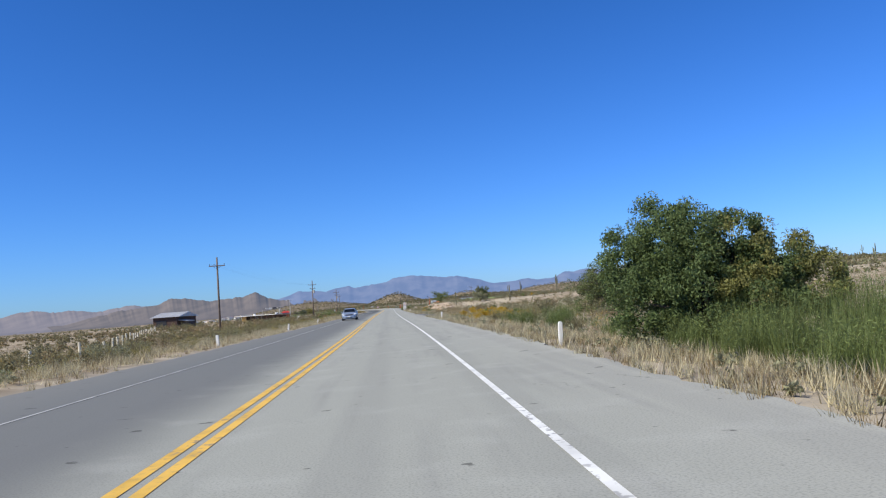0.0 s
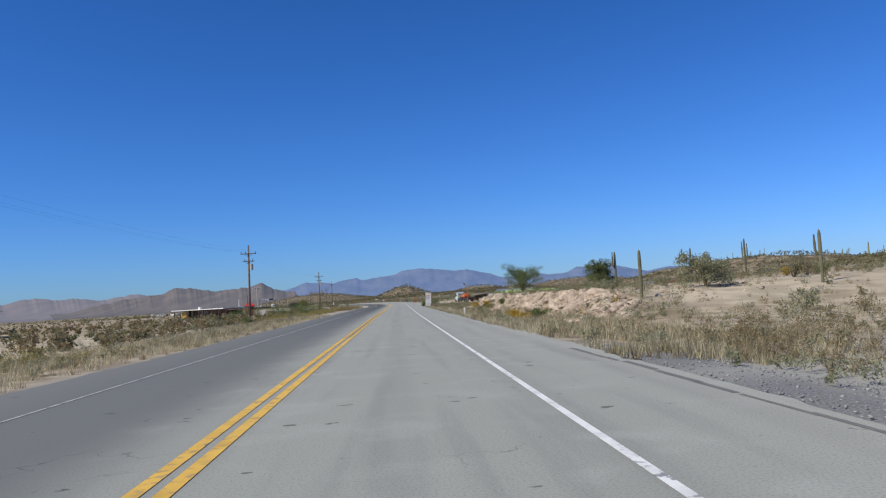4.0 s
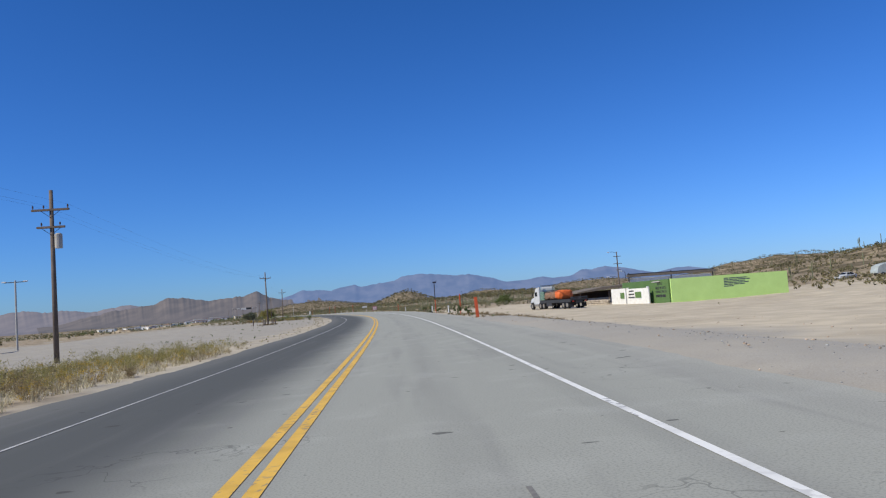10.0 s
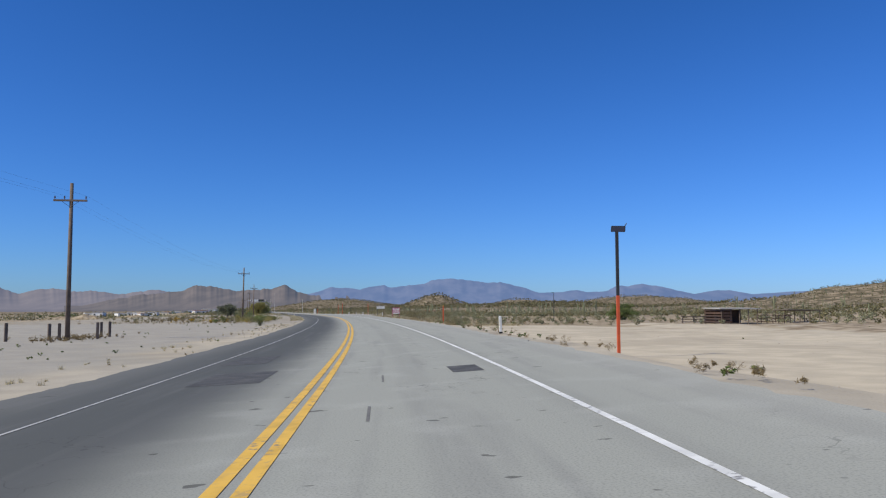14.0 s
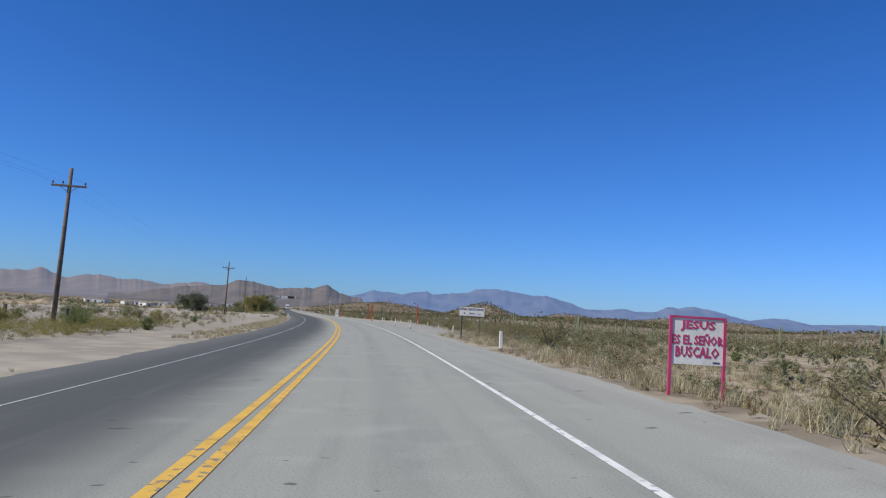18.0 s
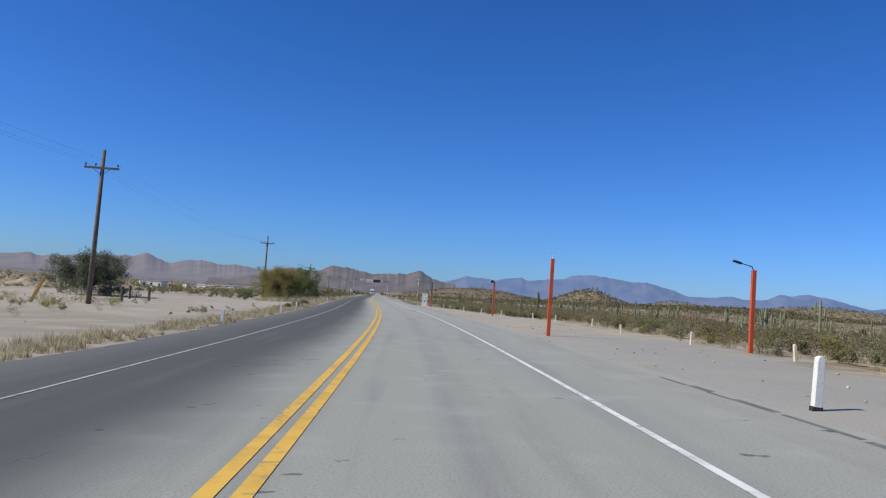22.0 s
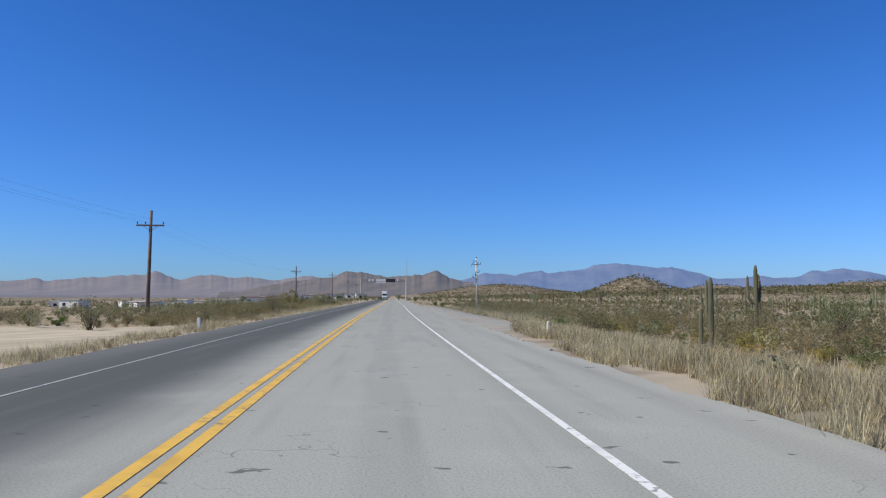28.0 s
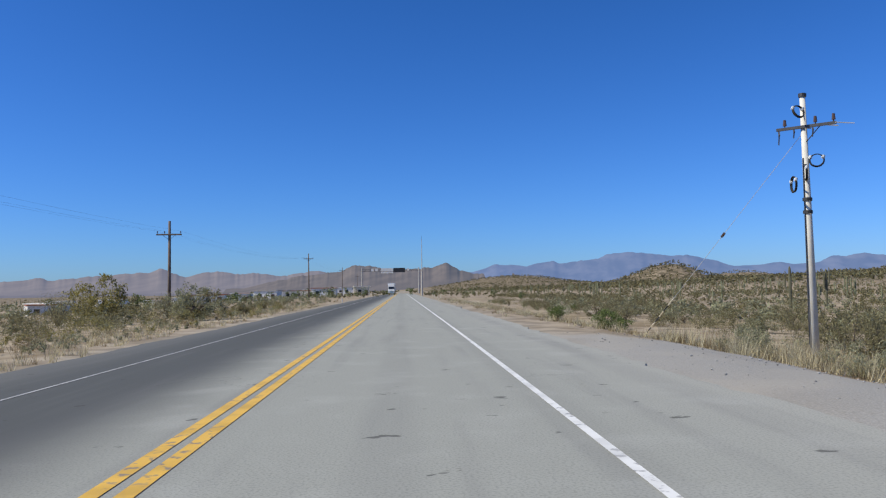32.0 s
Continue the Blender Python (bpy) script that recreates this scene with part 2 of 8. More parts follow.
def ground_material():
    """Desert soil: sand, browner scrub soil and gravel, in patches; the attribute sand marks bare, driven earth."""
    m = bpy.data.materials.new("desert_soil")
    m.use_nodes = True
    n, l = m.node_tree.nodes, m.node_tree.links
    b = n["Principled BSDF"]
    pos = n.new("ShaderNodeNewGeometry").outputs["Position"]
    at = n.new("ShaderNodeAttribute")
    at.attribute_name = "sand"
    grey = n.new("ShaderNodeAttribute")
    grey.attribute_name = "gravel"
    grit = n.new("ShaderNodeAttribute")
    grit.attribute_name = "grit"
    hill = n.new("ShaderNodeAttribute")
    hill.attribute_name = "rocky"
    big = noise_node(n, l, pos, 0.05, 6.0)
    mid = noise_node(n, l, pos, 0.6, 6.0)
    scrub = mix_colour(n, l, ramp_node(n, l, mid, 0.4, 0.62), (0.21, 0.16, 0.10), (0.385, 0.315, 0.222))
    scrub = mix_colour(n, l, math_node(n, l, "MULTIPLY", ramp_node(n, l, big, 0.5, 0.7), 0.5), scrub, (0.25, 0.20, 0.10))
    crag = mix_colour(n, l, ramp_node(n, l, noise_node(n, l, pos, 0.16, 8.0), 0.42, 0.62), (0.105, 0.085, 0.05), (0.28, 0.22, 0.145))
    scrub = mix_colour(n, l, hill.outputs["Fac"], scrub, crag)
    sand = mix_colour(n, l, ramp_node(n, l, mid, 0.35, 0.7), (0.43, 0.37, 0.275), (0.53, 0.455, 0.335))
    sand = mix_colour(n, l, math_node(n, l, "MULTIPLY", ramp_node(n, l, noise_node(n, l, pos, 0.11, 7.0), 0.46, 0.64), 0.34), sand, (0.32, 0.265, 0.19))
    col = mix_colour(n, l, at.outputs["Fac"], scrub, sand)
    stone = mix_colour(n, l, ramp_node(n, l, noise_node(n, l, pos, 40.0, 5.0), 0.35, 0.68), (0.27, 0.26, 0.235), (0.35, 0.335, 0.30))
    stone = mix_colour(n, l, math_node(n, l, "MULTIPLY", ramp_node(n, l, noise_node(n, l, pos, 0.35, 5.0), 0.45, 0.65), 0.4), stone, (0.36, 0.33, 0.275))
    col = mix_colour(n, l, grey.outputs["Fac"], col, stone)
    chips = mix_colour(n, l, ramp_node(n, l, noise_node(n, l, pos, 28.0, 6.0), 0.4, 0.66), (0.125, 0.125, 0.122), (0.25, 0.247, 0.238))
    col = mix_colour(n, l, grit.outputs["Fac"], col, chips)
    peb = noise_node(n, l, pos, 22.0, 4.0)
    col = mix_colour(n, l, math_node(n, l, "MULTIPLY", ramp_node(n, l, peb, 0.58, 0.75), 0.4), col, (0.17, 0.13, 0.095))
    l.new(col, b.inputs["Base Color"])
    b.inputs["Roughness"].default_value = 0.95
    b.inputs["Specular IOR Level"].default_value = 0.15
    bp = n.new("ShaderNodeBump")
    bp.inputs["Strength"].default_value, bp.inputs["Distance"].default_value = 0.3, 0.03
    l.new(math_node(n, l, "MULTIPLY_ADD", mid, 0.4, peb), bp.inputs["Height"])
    l.new(bp.outputs[0], b.inputs["Normal"])
    return m


def rock_range_material(name, base, dark, haze_glow):
    """Mountains kilometres off: bare rock with gullies, the haze before it painted as an even emission."""
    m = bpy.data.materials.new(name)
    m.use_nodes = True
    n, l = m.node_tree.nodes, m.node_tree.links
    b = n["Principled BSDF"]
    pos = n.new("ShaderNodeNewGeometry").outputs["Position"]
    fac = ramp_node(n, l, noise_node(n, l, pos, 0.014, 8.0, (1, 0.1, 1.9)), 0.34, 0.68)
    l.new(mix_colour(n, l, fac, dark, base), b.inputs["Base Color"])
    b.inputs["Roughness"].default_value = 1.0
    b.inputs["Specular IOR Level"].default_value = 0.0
    # The haze is painted as emission; rock gives off no light.
    b.inputs["Emission Color"].default_value = (*haze_glow, 1)
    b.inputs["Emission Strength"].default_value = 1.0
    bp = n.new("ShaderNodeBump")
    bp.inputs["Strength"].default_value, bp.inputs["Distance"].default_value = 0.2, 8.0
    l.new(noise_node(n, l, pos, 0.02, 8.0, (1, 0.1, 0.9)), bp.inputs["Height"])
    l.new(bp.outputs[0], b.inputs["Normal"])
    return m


ASPHALT = asphalt_material()
YELLOW = paint_material("yellow_road_paint", (0.70, 0.42, 0.055), 0.02)
WHITE_LINE = paint_material("white_road_paint", (0.74, 0.73, 0.68), 0.02)
DULL_LINE = paint_material("dull_white_road_paint", (0.46, 0.45, 0.42), 0.03)
TAR_BLACK = material("dull_tar_black", (0.04, 0.039, 0.037), (0.10, 0.096, 0.09), 0.9, 3.0, 30.0, 0.1)
RUBBED = material("rubbed_asphalt", (0.19, 0.182, 0.165), (0.11, 0.107, 0.10), 0.95, 1.2, 25.0, 0.1)
SOIL = ground_material()
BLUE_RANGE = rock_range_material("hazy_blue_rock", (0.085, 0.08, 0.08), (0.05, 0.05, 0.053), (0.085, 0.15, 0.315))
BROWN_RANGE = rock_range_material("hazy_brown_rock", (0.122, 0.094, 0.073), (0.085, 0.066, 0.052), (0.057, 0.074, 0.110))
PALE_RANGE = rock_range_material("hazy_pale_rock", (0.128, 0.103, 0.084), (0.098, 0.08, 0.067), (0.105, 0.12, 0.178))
ROCK = material("pale_desert_rock", (0.53, 0.46, 0.365), (0.33, 0.27, 0.20), 0.95, 1.5, 14.0, 0.5, island=0.22)
GREY_CHIPS = material("grey_crushed_stone", (0.30, 0.297, 0.285), (0.15, 0.149, 0.144), 0.95, 1.5, 14.0, 0.4, island=0.4)
RUBBLE = material("broken_brown_rubble", (0.50, 0.41, 0.32), (0.23, 0.165, 0.115), 0.95, 1.2, 14.0, 0.4, island=0.4)
CUT_ROCK = material("banded_cutting_rock", (0.50, 0.41, 0.315), (0.22, 0.155, 0.105), 0.95, 0.9, 8.0, 0.9)
WOOD_POLE = material("weathered_pole_wood", (0.19, 0.145, 0.115), (0.09, 0.068, 0.052), 0.9, 2.0, 40.0, 0.3)
DARK_STEEL = material("dark_galvanised_steel", (0.085, 0.085, 0.09), (0.05, 0.05, 0.052), 0.55, 3.0, 40.0, 0.1, 0.6)
CERAMIC = material("brown_insulator_glaze", (0.10, 0.065, 0.05), None, 0.25, 5.0, 40.0, 0.0)
WHITE_PAINT = material("chalky_white_paint", (0.78, 0.77, 0.73), (0.60, 0.57, 0.50), 0.7, 3.0, 30.0, 0.12)
CREAM_PAINT = material("cream_painted_concrete", (0.74, 0.68, 0.52), (0.52, 0.46, 0.33), 0.75, 4.0, 30.0, 0.15)
BLACK_PAINT = material("black_paint", (0.035, 0.035, 0.036), (0.02, 0.02, 0.02), 0.55, 4.0, 30.0, 0.1)
ORANGE_PAINT = material("sun_faded_orange_paint", (0.60, 0.10, 0.03), (0.42, 0.07, 0.025), 0.6, 3.0, 30.0, 0.12)
OCHRE_PAINT = material("ochre_paint", (0.50, 0.30, 0.06), (0.36, 0.20, 0.04), 0.65, 3.0, 30.0, 0.12)
PINK_PAINT = material("magenta_sign_paint", (0.50, 0.055, 0.16), (0.36, 0.04, 0.11), 0.6, 4.0, 30.0, 0.1)
RED_PAINT = material("red_paint", (0.50, 0.04, 0.03), (0.33, 0.03, 0.025), 0.6, 4.0, 30.0, 0.1)
RUST_TEXT = material("faded_brown_lettering", (0.50, 0.25, 0.17), (0.38, 0.19, 0.13), 0.7, 12.0, 60.0, 0.0)
NAVY_TEXT = material("dark_blue_lettering", (0.045, 0.06, 0.13), (0.03, 0.035, 0.08), 0.7, 12.0, 60.0, 0.0)
PALE_TEXT = material("bleached_lettering", (0.40, 0.36, 0.30), (0.55, 0.50, 0.43), 0.7, 12.0, 60.0, 0.0)
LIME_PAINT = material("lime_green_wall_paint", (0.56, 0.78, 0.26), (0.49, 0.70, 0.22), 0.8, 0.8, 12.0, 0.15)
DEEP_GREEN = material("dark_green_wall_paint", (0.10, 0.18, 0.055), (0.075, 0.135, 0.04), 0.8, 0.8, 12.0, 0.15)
PALE_CONCRETE = material("pale_concrete", (0.68, 0.65, 0.57), (0.52, 0.49, 0.42), 0.9, 2.0, 40.0, 0.2)
CONCRETE = material("grey_concrete", (0.45, 0.43, 0.39), (0.32, 0.30, 0.27), 0.9, 2.0, 40.0, 0.2)
ROOF_SHEET = material("grey_corrugated_roof_sheet", (0.50, 0.50, 0.50), (0.36, 0.35, 0.34), 0.5, 1.5, 20.0, 0.1, 0.3)
THATCH = material("grey_brown_thatch", (0.20, 0.165, 0.13), (0.11, 0.09, 0.07), 1.0, 2.0, 40.0, 0.5)
BROWN_WALL = material("brown_timber_wall", (0.11, 0.065, 0.045), (0.06, 0.036, 0.028), 0.9, 2.0, 30.0, 0.2)
RUSTY_RED = material("rusty_red_tarp", (0.34, 0.10, 0.055), (0.17, 0.075, 0.05), 0.75, 1.2, 12.0, 0.2)
TARP_BROWN = material("brown_netted_tarpaulin", (0.27, 0.13, 0.075), (0.13, 0.10, 0.07), 0.75, 2.5, 12.0, 0.4)
TERRACOTTA = material("terracotta_paint", (0.40, 0.13, 0.06), (0.28, 0.09, 0.045), 0.85, 2.0, 30.0, 0.2)
DARK_GLASS = material("dark_window_glass", (0.02, 0.025, 0.03), None, 0.08, 2.0, 10.0, 0.0, spec=0.6)
CAR_PAINT = material("silver_blue_car_paint", (0.40, 0.46, 0.54), (0.36, 0.42, 0.50), 0.28, 2.0, 300.0, 0.0, 0.55, spec=0.6)
CHROME = material("bright_chrome", (0.75, 0.75, 0.76), None, 0.12, 2.0, 30.0, 0.0, 1.0)
RUBBER = material("black_rubber", (0.025, 0.025, 0.026), (0.015, 0.015, 0.015), 0.85, 6.0, 60.0, 0.1)
TRUCK_WHITE = material("dusty_white_truck_paint", (0.52, 0.53, 0.54), (0.42, 0.42, 0.41), 0.4, 2.0, 20.0, 0.05)
TARP_ORANGE = material("orange_tarpaulin", (0.70, 0.15, 0.03), (0.46, 0.09, 0.02), 0.6, 2.5, 12.0, 0.4)
TARP_GREY = material("silver_grey_tarpaulin", (0.42, 0.46, 0.44), (0.28, 0.31, 0.30), 0.6, 1.5, 8.0, 0.4)
TEAL_PANEL = material("green_side_panel", (0.16, 0.27, 0.20), (0.10, 0.17, 0.13), 0.6, 2.0, 20.0, 0.1)
SOLAR = material("solar_panel_glass", (0.02, 0.04, 0.10), None, 0.12, 3.0, 20.0, 0.0, spec=0.7)
LAMP_GLASS = material("pale_lamp_lens", (0.70, 0.72, 0.72), None, 0.25, 3.0, 20.0, 0.0)
CACTUS = material("saguaro_skin", (0.155, 0.148, 0.085), (0.085, 0.08, 0.048), 0.75, 1.5, 30.0, 0.3, objects=0.15)
CACTUS_FAR = material("saguaro_skin_far", (0.20, 0.21, 0.115), (0.12, 0.125, 0.07), 0.8, 1.5, 30.0, 0.0, island=0.25)
CHOLLA = material("cholla_spines", (0.40, 0.37, 0.22), (0.18, 0.17, 0.09), 0.9, 6.0, 60.0, 0.5, island=0.2)
BARK = material("grey_brown_bark", (0.13, 0.10, 0.075), (0.06, 0.045, 0.035), 0.95, 4.0, 40.0, 0.4)
GREEN_BARK = material("palo_verde_bark", (0.17, 0.17, 0.07), (0.09, 0.09, 0.04), 0.85, 4.0, 40.0, 0.2)
DRY_GRASS = leaf_material("dry_grass", (0.60, 0.53, 0.345), (0.37, 0.315, 0.185), 0.45)
OLIVE = leaf_material("creosote_leaves", (0.25, 0.222, 0.112), (0.155, 0.135, 0.066), 0.5)
SAGE = leaf_material("grey_green_leaves", (0.33, 0.325, 0.19), (0.205, 0.20, 0.115), 0.4)
FRESH = leaf_material("fresh_green_leaves", (0.19, 0.235, 0.075), (0.11, 0.14, 0.045), 0.45)
MESQUITE = leaf_material("mesquite_leaves", (0.15, 0.20, 0.075), (0.09, 0.125, 0.042), 0.5)
# Leaf colour that carries the painted sunlight on one side of the mesquite.
SUN_TINT_LEAF = leaf_material("yellowish_sun_tinted_leaves", (0.25, 0.245, 0.08), (0.16, 0.155, 0.05), 0.45)
GREY_LEAF = leaf_material("dark_grey_green_leaves", (0.185, 0.20, 0.125), (0.105, 0.115, 0.07), 0.5)
DEEP_LEAF = leaf_material("deep_green_leaves", (0.18, 0.21, 0.085), (0.10, 0.122, 0.045), 0.5)
GOLD_LEAF = leaf_material("yellow_green_leaves", (0.34, 0.295, 0.095), (0.22, 0.19, 0.065), 0.4)
YELLOW_BLOOM = leaf_material("yellow_brittlebush_bloom", (0.56, 0.37, 0.03), (0.34, 0.22, 0.03), 0.35)
DEAD_BRUSH = leaf_material("dead_brown_brush", (0.33, 0.25, 0.13), (0.195, 0.147, 0.078), 0.4)

# ---------------------------------------------------------------- building helpers


def part(name, bm, mat, parent, label="", smooth=False):
    """Links a bmesh as one mesh object under a thing or a part."""
    me = bpy.data.meshes.new(name)
    bm.to_mesh(me)
    bm.free()
    return part_mesh(name, me, mat, parent, label, smooth)


def part_mesh(name, me, mat, parent, label="", smooth=False):
    me.materials.append(mat)
    if smooth:
        me.shade_smooth()
    ob = new(name, me)
    ob.parent = parent
    if label:
        ob["label"] = label
    return ob


def thing(name, label, category, m=None, group="", kind=""):
    ob = new(name)
    ob.empty_display_size = 0.3
    if m is not None:
        ob.matrix_basis = m
    return tagged(ob, label, category, group, kind)


def box(bm, size, at=(0, 0, 0), turn=(0, 0, 0), bevel=0.0):
    """A box of that size centred at a place."""
    m = pose(*at, *turn) @ Matrix.Diagonal((*size, 1))
    made = bmesh.ops.create_cube(bm, size=1.0, matrix=m)
    if bevel:
        edges = list({e for v in made["verts"] for e in v.link_edges})
        bmesh.ops.bevel(bm, geom=edges, offset=bevel, segments=2, affect="EDGES")
    return bm


def rod(bm, a, b, r0, r1=None, sides=8, cap=True):
    """A tapered round rod from a to b."""
    a, b = Vector(a), Vector(b)
    way = b - a
    m = Matrix.Translation((a + b) / 2) @ way.to_track_quat("Z", "Y").to_matrix().to_4x4()
    bmesh.ops.create_cone(bm, cap_ends=cap, segments=sides, radius1=r0, radius2=r0 if r1 is None else r1, depth=way.length, matrix=m)
    return bm


def tube(bm, pts, radii, sides=7):
    """A bent tapered limb through points, with one ring at each."""
    rings = []
    pts = [Vector(p) for p in pts]
    for k, p in enumerate(pts):
        way = (pts[min(k + 1, len(pts) - 1)] - pts[max(k - 1, 0)]).normalized()
        q = way.to_track_quat("Z", "Y")
        rings.append([bm.verts.new(p + q @ Vector((radii[k] * math.cos(6.2832 * j / sides), radii[k] * math.sin(6.2832 * j / sides), 0))) for j in range(sides)])
    for a, b in zip(rings, rings[1:]):
        for j in range(sides):
            bm.faces.new((a[j], a[(j + 1) % sides], b[(j + 1) % sides], b[j]))
    bm.faces.new(rings[-1])
    bm.faces.new(rings[0][::-1])
    return bm


def ring(bm, m, R, r, n=20, k=6):
    """A torus."""
    vs = [[bm.verts.new(m @ Vector(((R + r * math.cos(6.2832 * j / k)) * math.cos(6.2832 * i / n), (R + r * math.cos(6.2832 * j / k)) * math.sin(6.2832 * i / n), r * math.sin(6.2832 * j / k)))) for j in range(k)] for i in range(n)]
    for i in range(n):
        for j in range(k):
            bm.faces.new((vs[i][j], vs[(i + 1) % n][j], vs[(i + 1) % n][(j + 1) % k], vs[i][(j + 1) % k]))
    return bm


def prism(bm, outline, width):
    """A side outline in x, z drawn out across y, centred."""
    a = [bm.verts.new((x, -width / 2, z)) for x, z in outline]
    b = [bm.verts.new((x, width / 2, z)) for x, z in outline]
    n = len(outline)
    bm.faces.new(a)
    bm.faces.new(b[::-1])
    for k in range(n):
        bm.faces.new((a[k], b[k], b[(k + 1) % n], a[(k + 1) % n]))
    bmesh.ops.recalc_face_normals(bm, faces=bm.faces)
    return bm


def mesh_of(name, verts, tris):
    """A mesh from arrays of corners and of triangles."""
    me = bpy.data.meshes.new(name)
    verts, tris = np.asarray(verts, np.float32), np.asarray(tris, np.int32)
    me.vertices.add(len(verts))
    me.vertices.foreach_set("co", verts.ravel())
    k = tris.shape[1]
    me.loops.add(tris.size)
    me.loops.foreach_set("vertex_index", tris.ravel())
    me.polygons.add(len(tris))
    me.polygons.foreach_set("loop_start", np.arange(0, tris.size, k, dtype=np.int32))
    me.update(calc_edges=True)
    return me


def words(text, height, mat, parent, m, width=None, name="lettering", bold=0.0):
    """Raised letters, upright in the x, z plane of m, centred."""
    cu = bpy.data.curves.new("letters", "FONT")
    cu.body, cu.size, cu.align_x, cu.align_y, cu.extrude, cu.resolution_u, cu.offset = text, 1.0, "CENTER", "CENTER", 0.02, 1, bold
    ob = bpy.data.objects.new("letters", cu)
    me = bpy.data.meshes.new_from_object(ob)
    bpy.data.objects.remove(ob)
    bpy.data.curves.remove(cu)
    co = np.empty(len(me.vertices) * 3, np.float32)
    me.vertices.foreach_get("co", co)
    co = co.reshape(-1, 3)
    span = co.max(0) - co.min(0)
    k = height / max(span[1], 1e-3)
    kx = width / max(span[0], 1e-3) if width else k
    mid = (co.max(0) + co.min(0)) / 2
    co = (co - mid) * (kx, k, 0.1)
    out = np.stack([co[:, 0], -co[:, 2], co[:, 1]], -1)
    me.vertices.foreach_set("co", out.astype(np.float32).ravel())
    me.update()
    ob = part_mesh(name, me, mat, parent)
    ob.matrix_basis = m
    return ob


# ---------------------------------------------------------------- the lie of the land


def smooth01(v, lo, hi):
    t = np.clip((np.asarray(v, float) - lo) / (hi - lo), 0, 1)
    return t * t * (3 - 2 * t)


def waves(x, y, size, seed):
    """Smooth ups and downs of about one metre, repeatable."""
    rng = np.random.RandomState(seed)
    out = 0.0
    for k in range(7):
        a, f, p = rng.rand() * 6.283, (0.6 + rng.rand()) / size, rng.rand() * 6.283
        out = out + np.sin((x * math.cos(a) + y * math.sin(a)) * 6.283 * f + p)
    return out / 4.0


# Hills that are part of the ground: x, y, height, spread across x and y.
HILLS = [(130, 260, 8.5, 45, 60), (165, 470, 13.0, 60, 90), (270, 800, 19.0, 90, 120), (-38, 1636, 22.0, 48, 70), (186, 2593, 36.0, 110, 140),
         (0, 1500, 7.0, 190, 260), (170, 1500, 10.0, 100, 150), (330, 1150, 12.0, 130, 220), (60, 1250, 5.0, 120, 160), (420, 2100, 34.0, 200, 260),
         (-330, 2500, 28.0, 160, 160), (-210, 2300, 12.0, 220, 220)]
# Rocky cutting beside the road, and the level of the ground beyond the verges on the right, along the road.
CUT = (134, 194)
BASE_S = [-100, 0, 200, 225, 300, 450, 490, 530, 575, 610, 690, 735, 780, 900]
BASE_R = [0.0, 0.0, -0.1, -0.2, -0.62, -0.62, 0.08, 0.17, 0.17, 0.0, -0.55, -0.9, -0.95, -0.7]


def land(x, y, s=None, r=None):
    """Height of the ground."""
    x, y = np.atleast_1d(np.asarray(x, float)), np.atleast_1d(np.asarray(y, float))
    if s is None:
        s, r = road_sr(x, y)
    far = np.abs(r)
    side = np.where(r > 0, np.interp(s, FALL_S, FALL_R) * np.minimum(r, 7.5), np.interp(s, FALL_S, FALL_L) * np.maximum(r, -7.5))
    base = np.where(r > 0, np.interp(s, BASE_S, BASE_R), -0.45)
    k = smooth01(far, 7.0, 13.5)
    lot = smooth01(s, 285, 310) * (1 - smooth01(s, 440, 460)) * (r > 0)
    k = k * (1 - lot) + lot * smooth01(far, 6.4, 10.5)
    z = side * (1 - k) + base * k - 0.03 - 0.12 * (1 - smooth01(far, 4.5, 5.9)) - 0.05 * np.exp(-((far - 6.3) / 0.6) ** 2)
    z = z + smooth01(far, 12, 45) * 0.2 * waves(x, y, 26, 3) + smooth01(far, 7, 12) * 0.05 * waves(x, y, 6, 4) + smooth01(far, 60, 260) * 1.2 * waves(x, y, 210, 5)
    # verge ditch and slope to the right at the start
    start = smooth01(s, -60, 20) * (1 - smooth01(s, 190, 215))
    z = z - start * 0.3 * np.exp(-((r - 8.8) / 1.6) ** 2) + start * 2.6 * smooth01(r, 13, 75)
    cut = smooth01(s, CUT[0] - 6, CUT[0] + 8) * (1 - smooth01(s, CUT[1] - 6, CUT[1] + 4))
    z = z + cut * (1.15 * smooth01(r, 10.4, 13.0) - 0.8 * smooth01(r, 22, 55))
    # the plain on the left falls away
    z = z - 2.6 * smooth01(s, 520, 720) * smooth01(-r, 18, 95) - 0.8 * smooth01(-r, 22, 80) * smooth01(s, 150, 260)
    z = z - 4.0 * smooth01(-r, 190, 900)
    z = z - 0.6 * smooth01(r, 16, 40) * smooth01(s, 490, 540)
    for hx, hy, h, wx, wy in HILLS:
        z = z + h * np.exp(-((x - hx) / wx) ** 2 - ((y - hy) / wy) ** 2) * (1 + 0.10 * waves(x, y, wx * 0.5, 11))
    return z


def land1(x, y):
    return float(land(x, y)[0])


def spot(s, r, turn=0.0, sink=0.0):
    """A pose on the ground s along and r right of the road, facing along it."""
    x, y = (float(v) for v in road_xy(s, r))
    return pose(x, y, land1(x, y) - sink, 0, 0, road_turn(s) + turn)


def spot_xy(x, y, turn=0.0, sink=0.0):
    return pose(x, y, land1(x, y) - sink, 0, 0, turn)


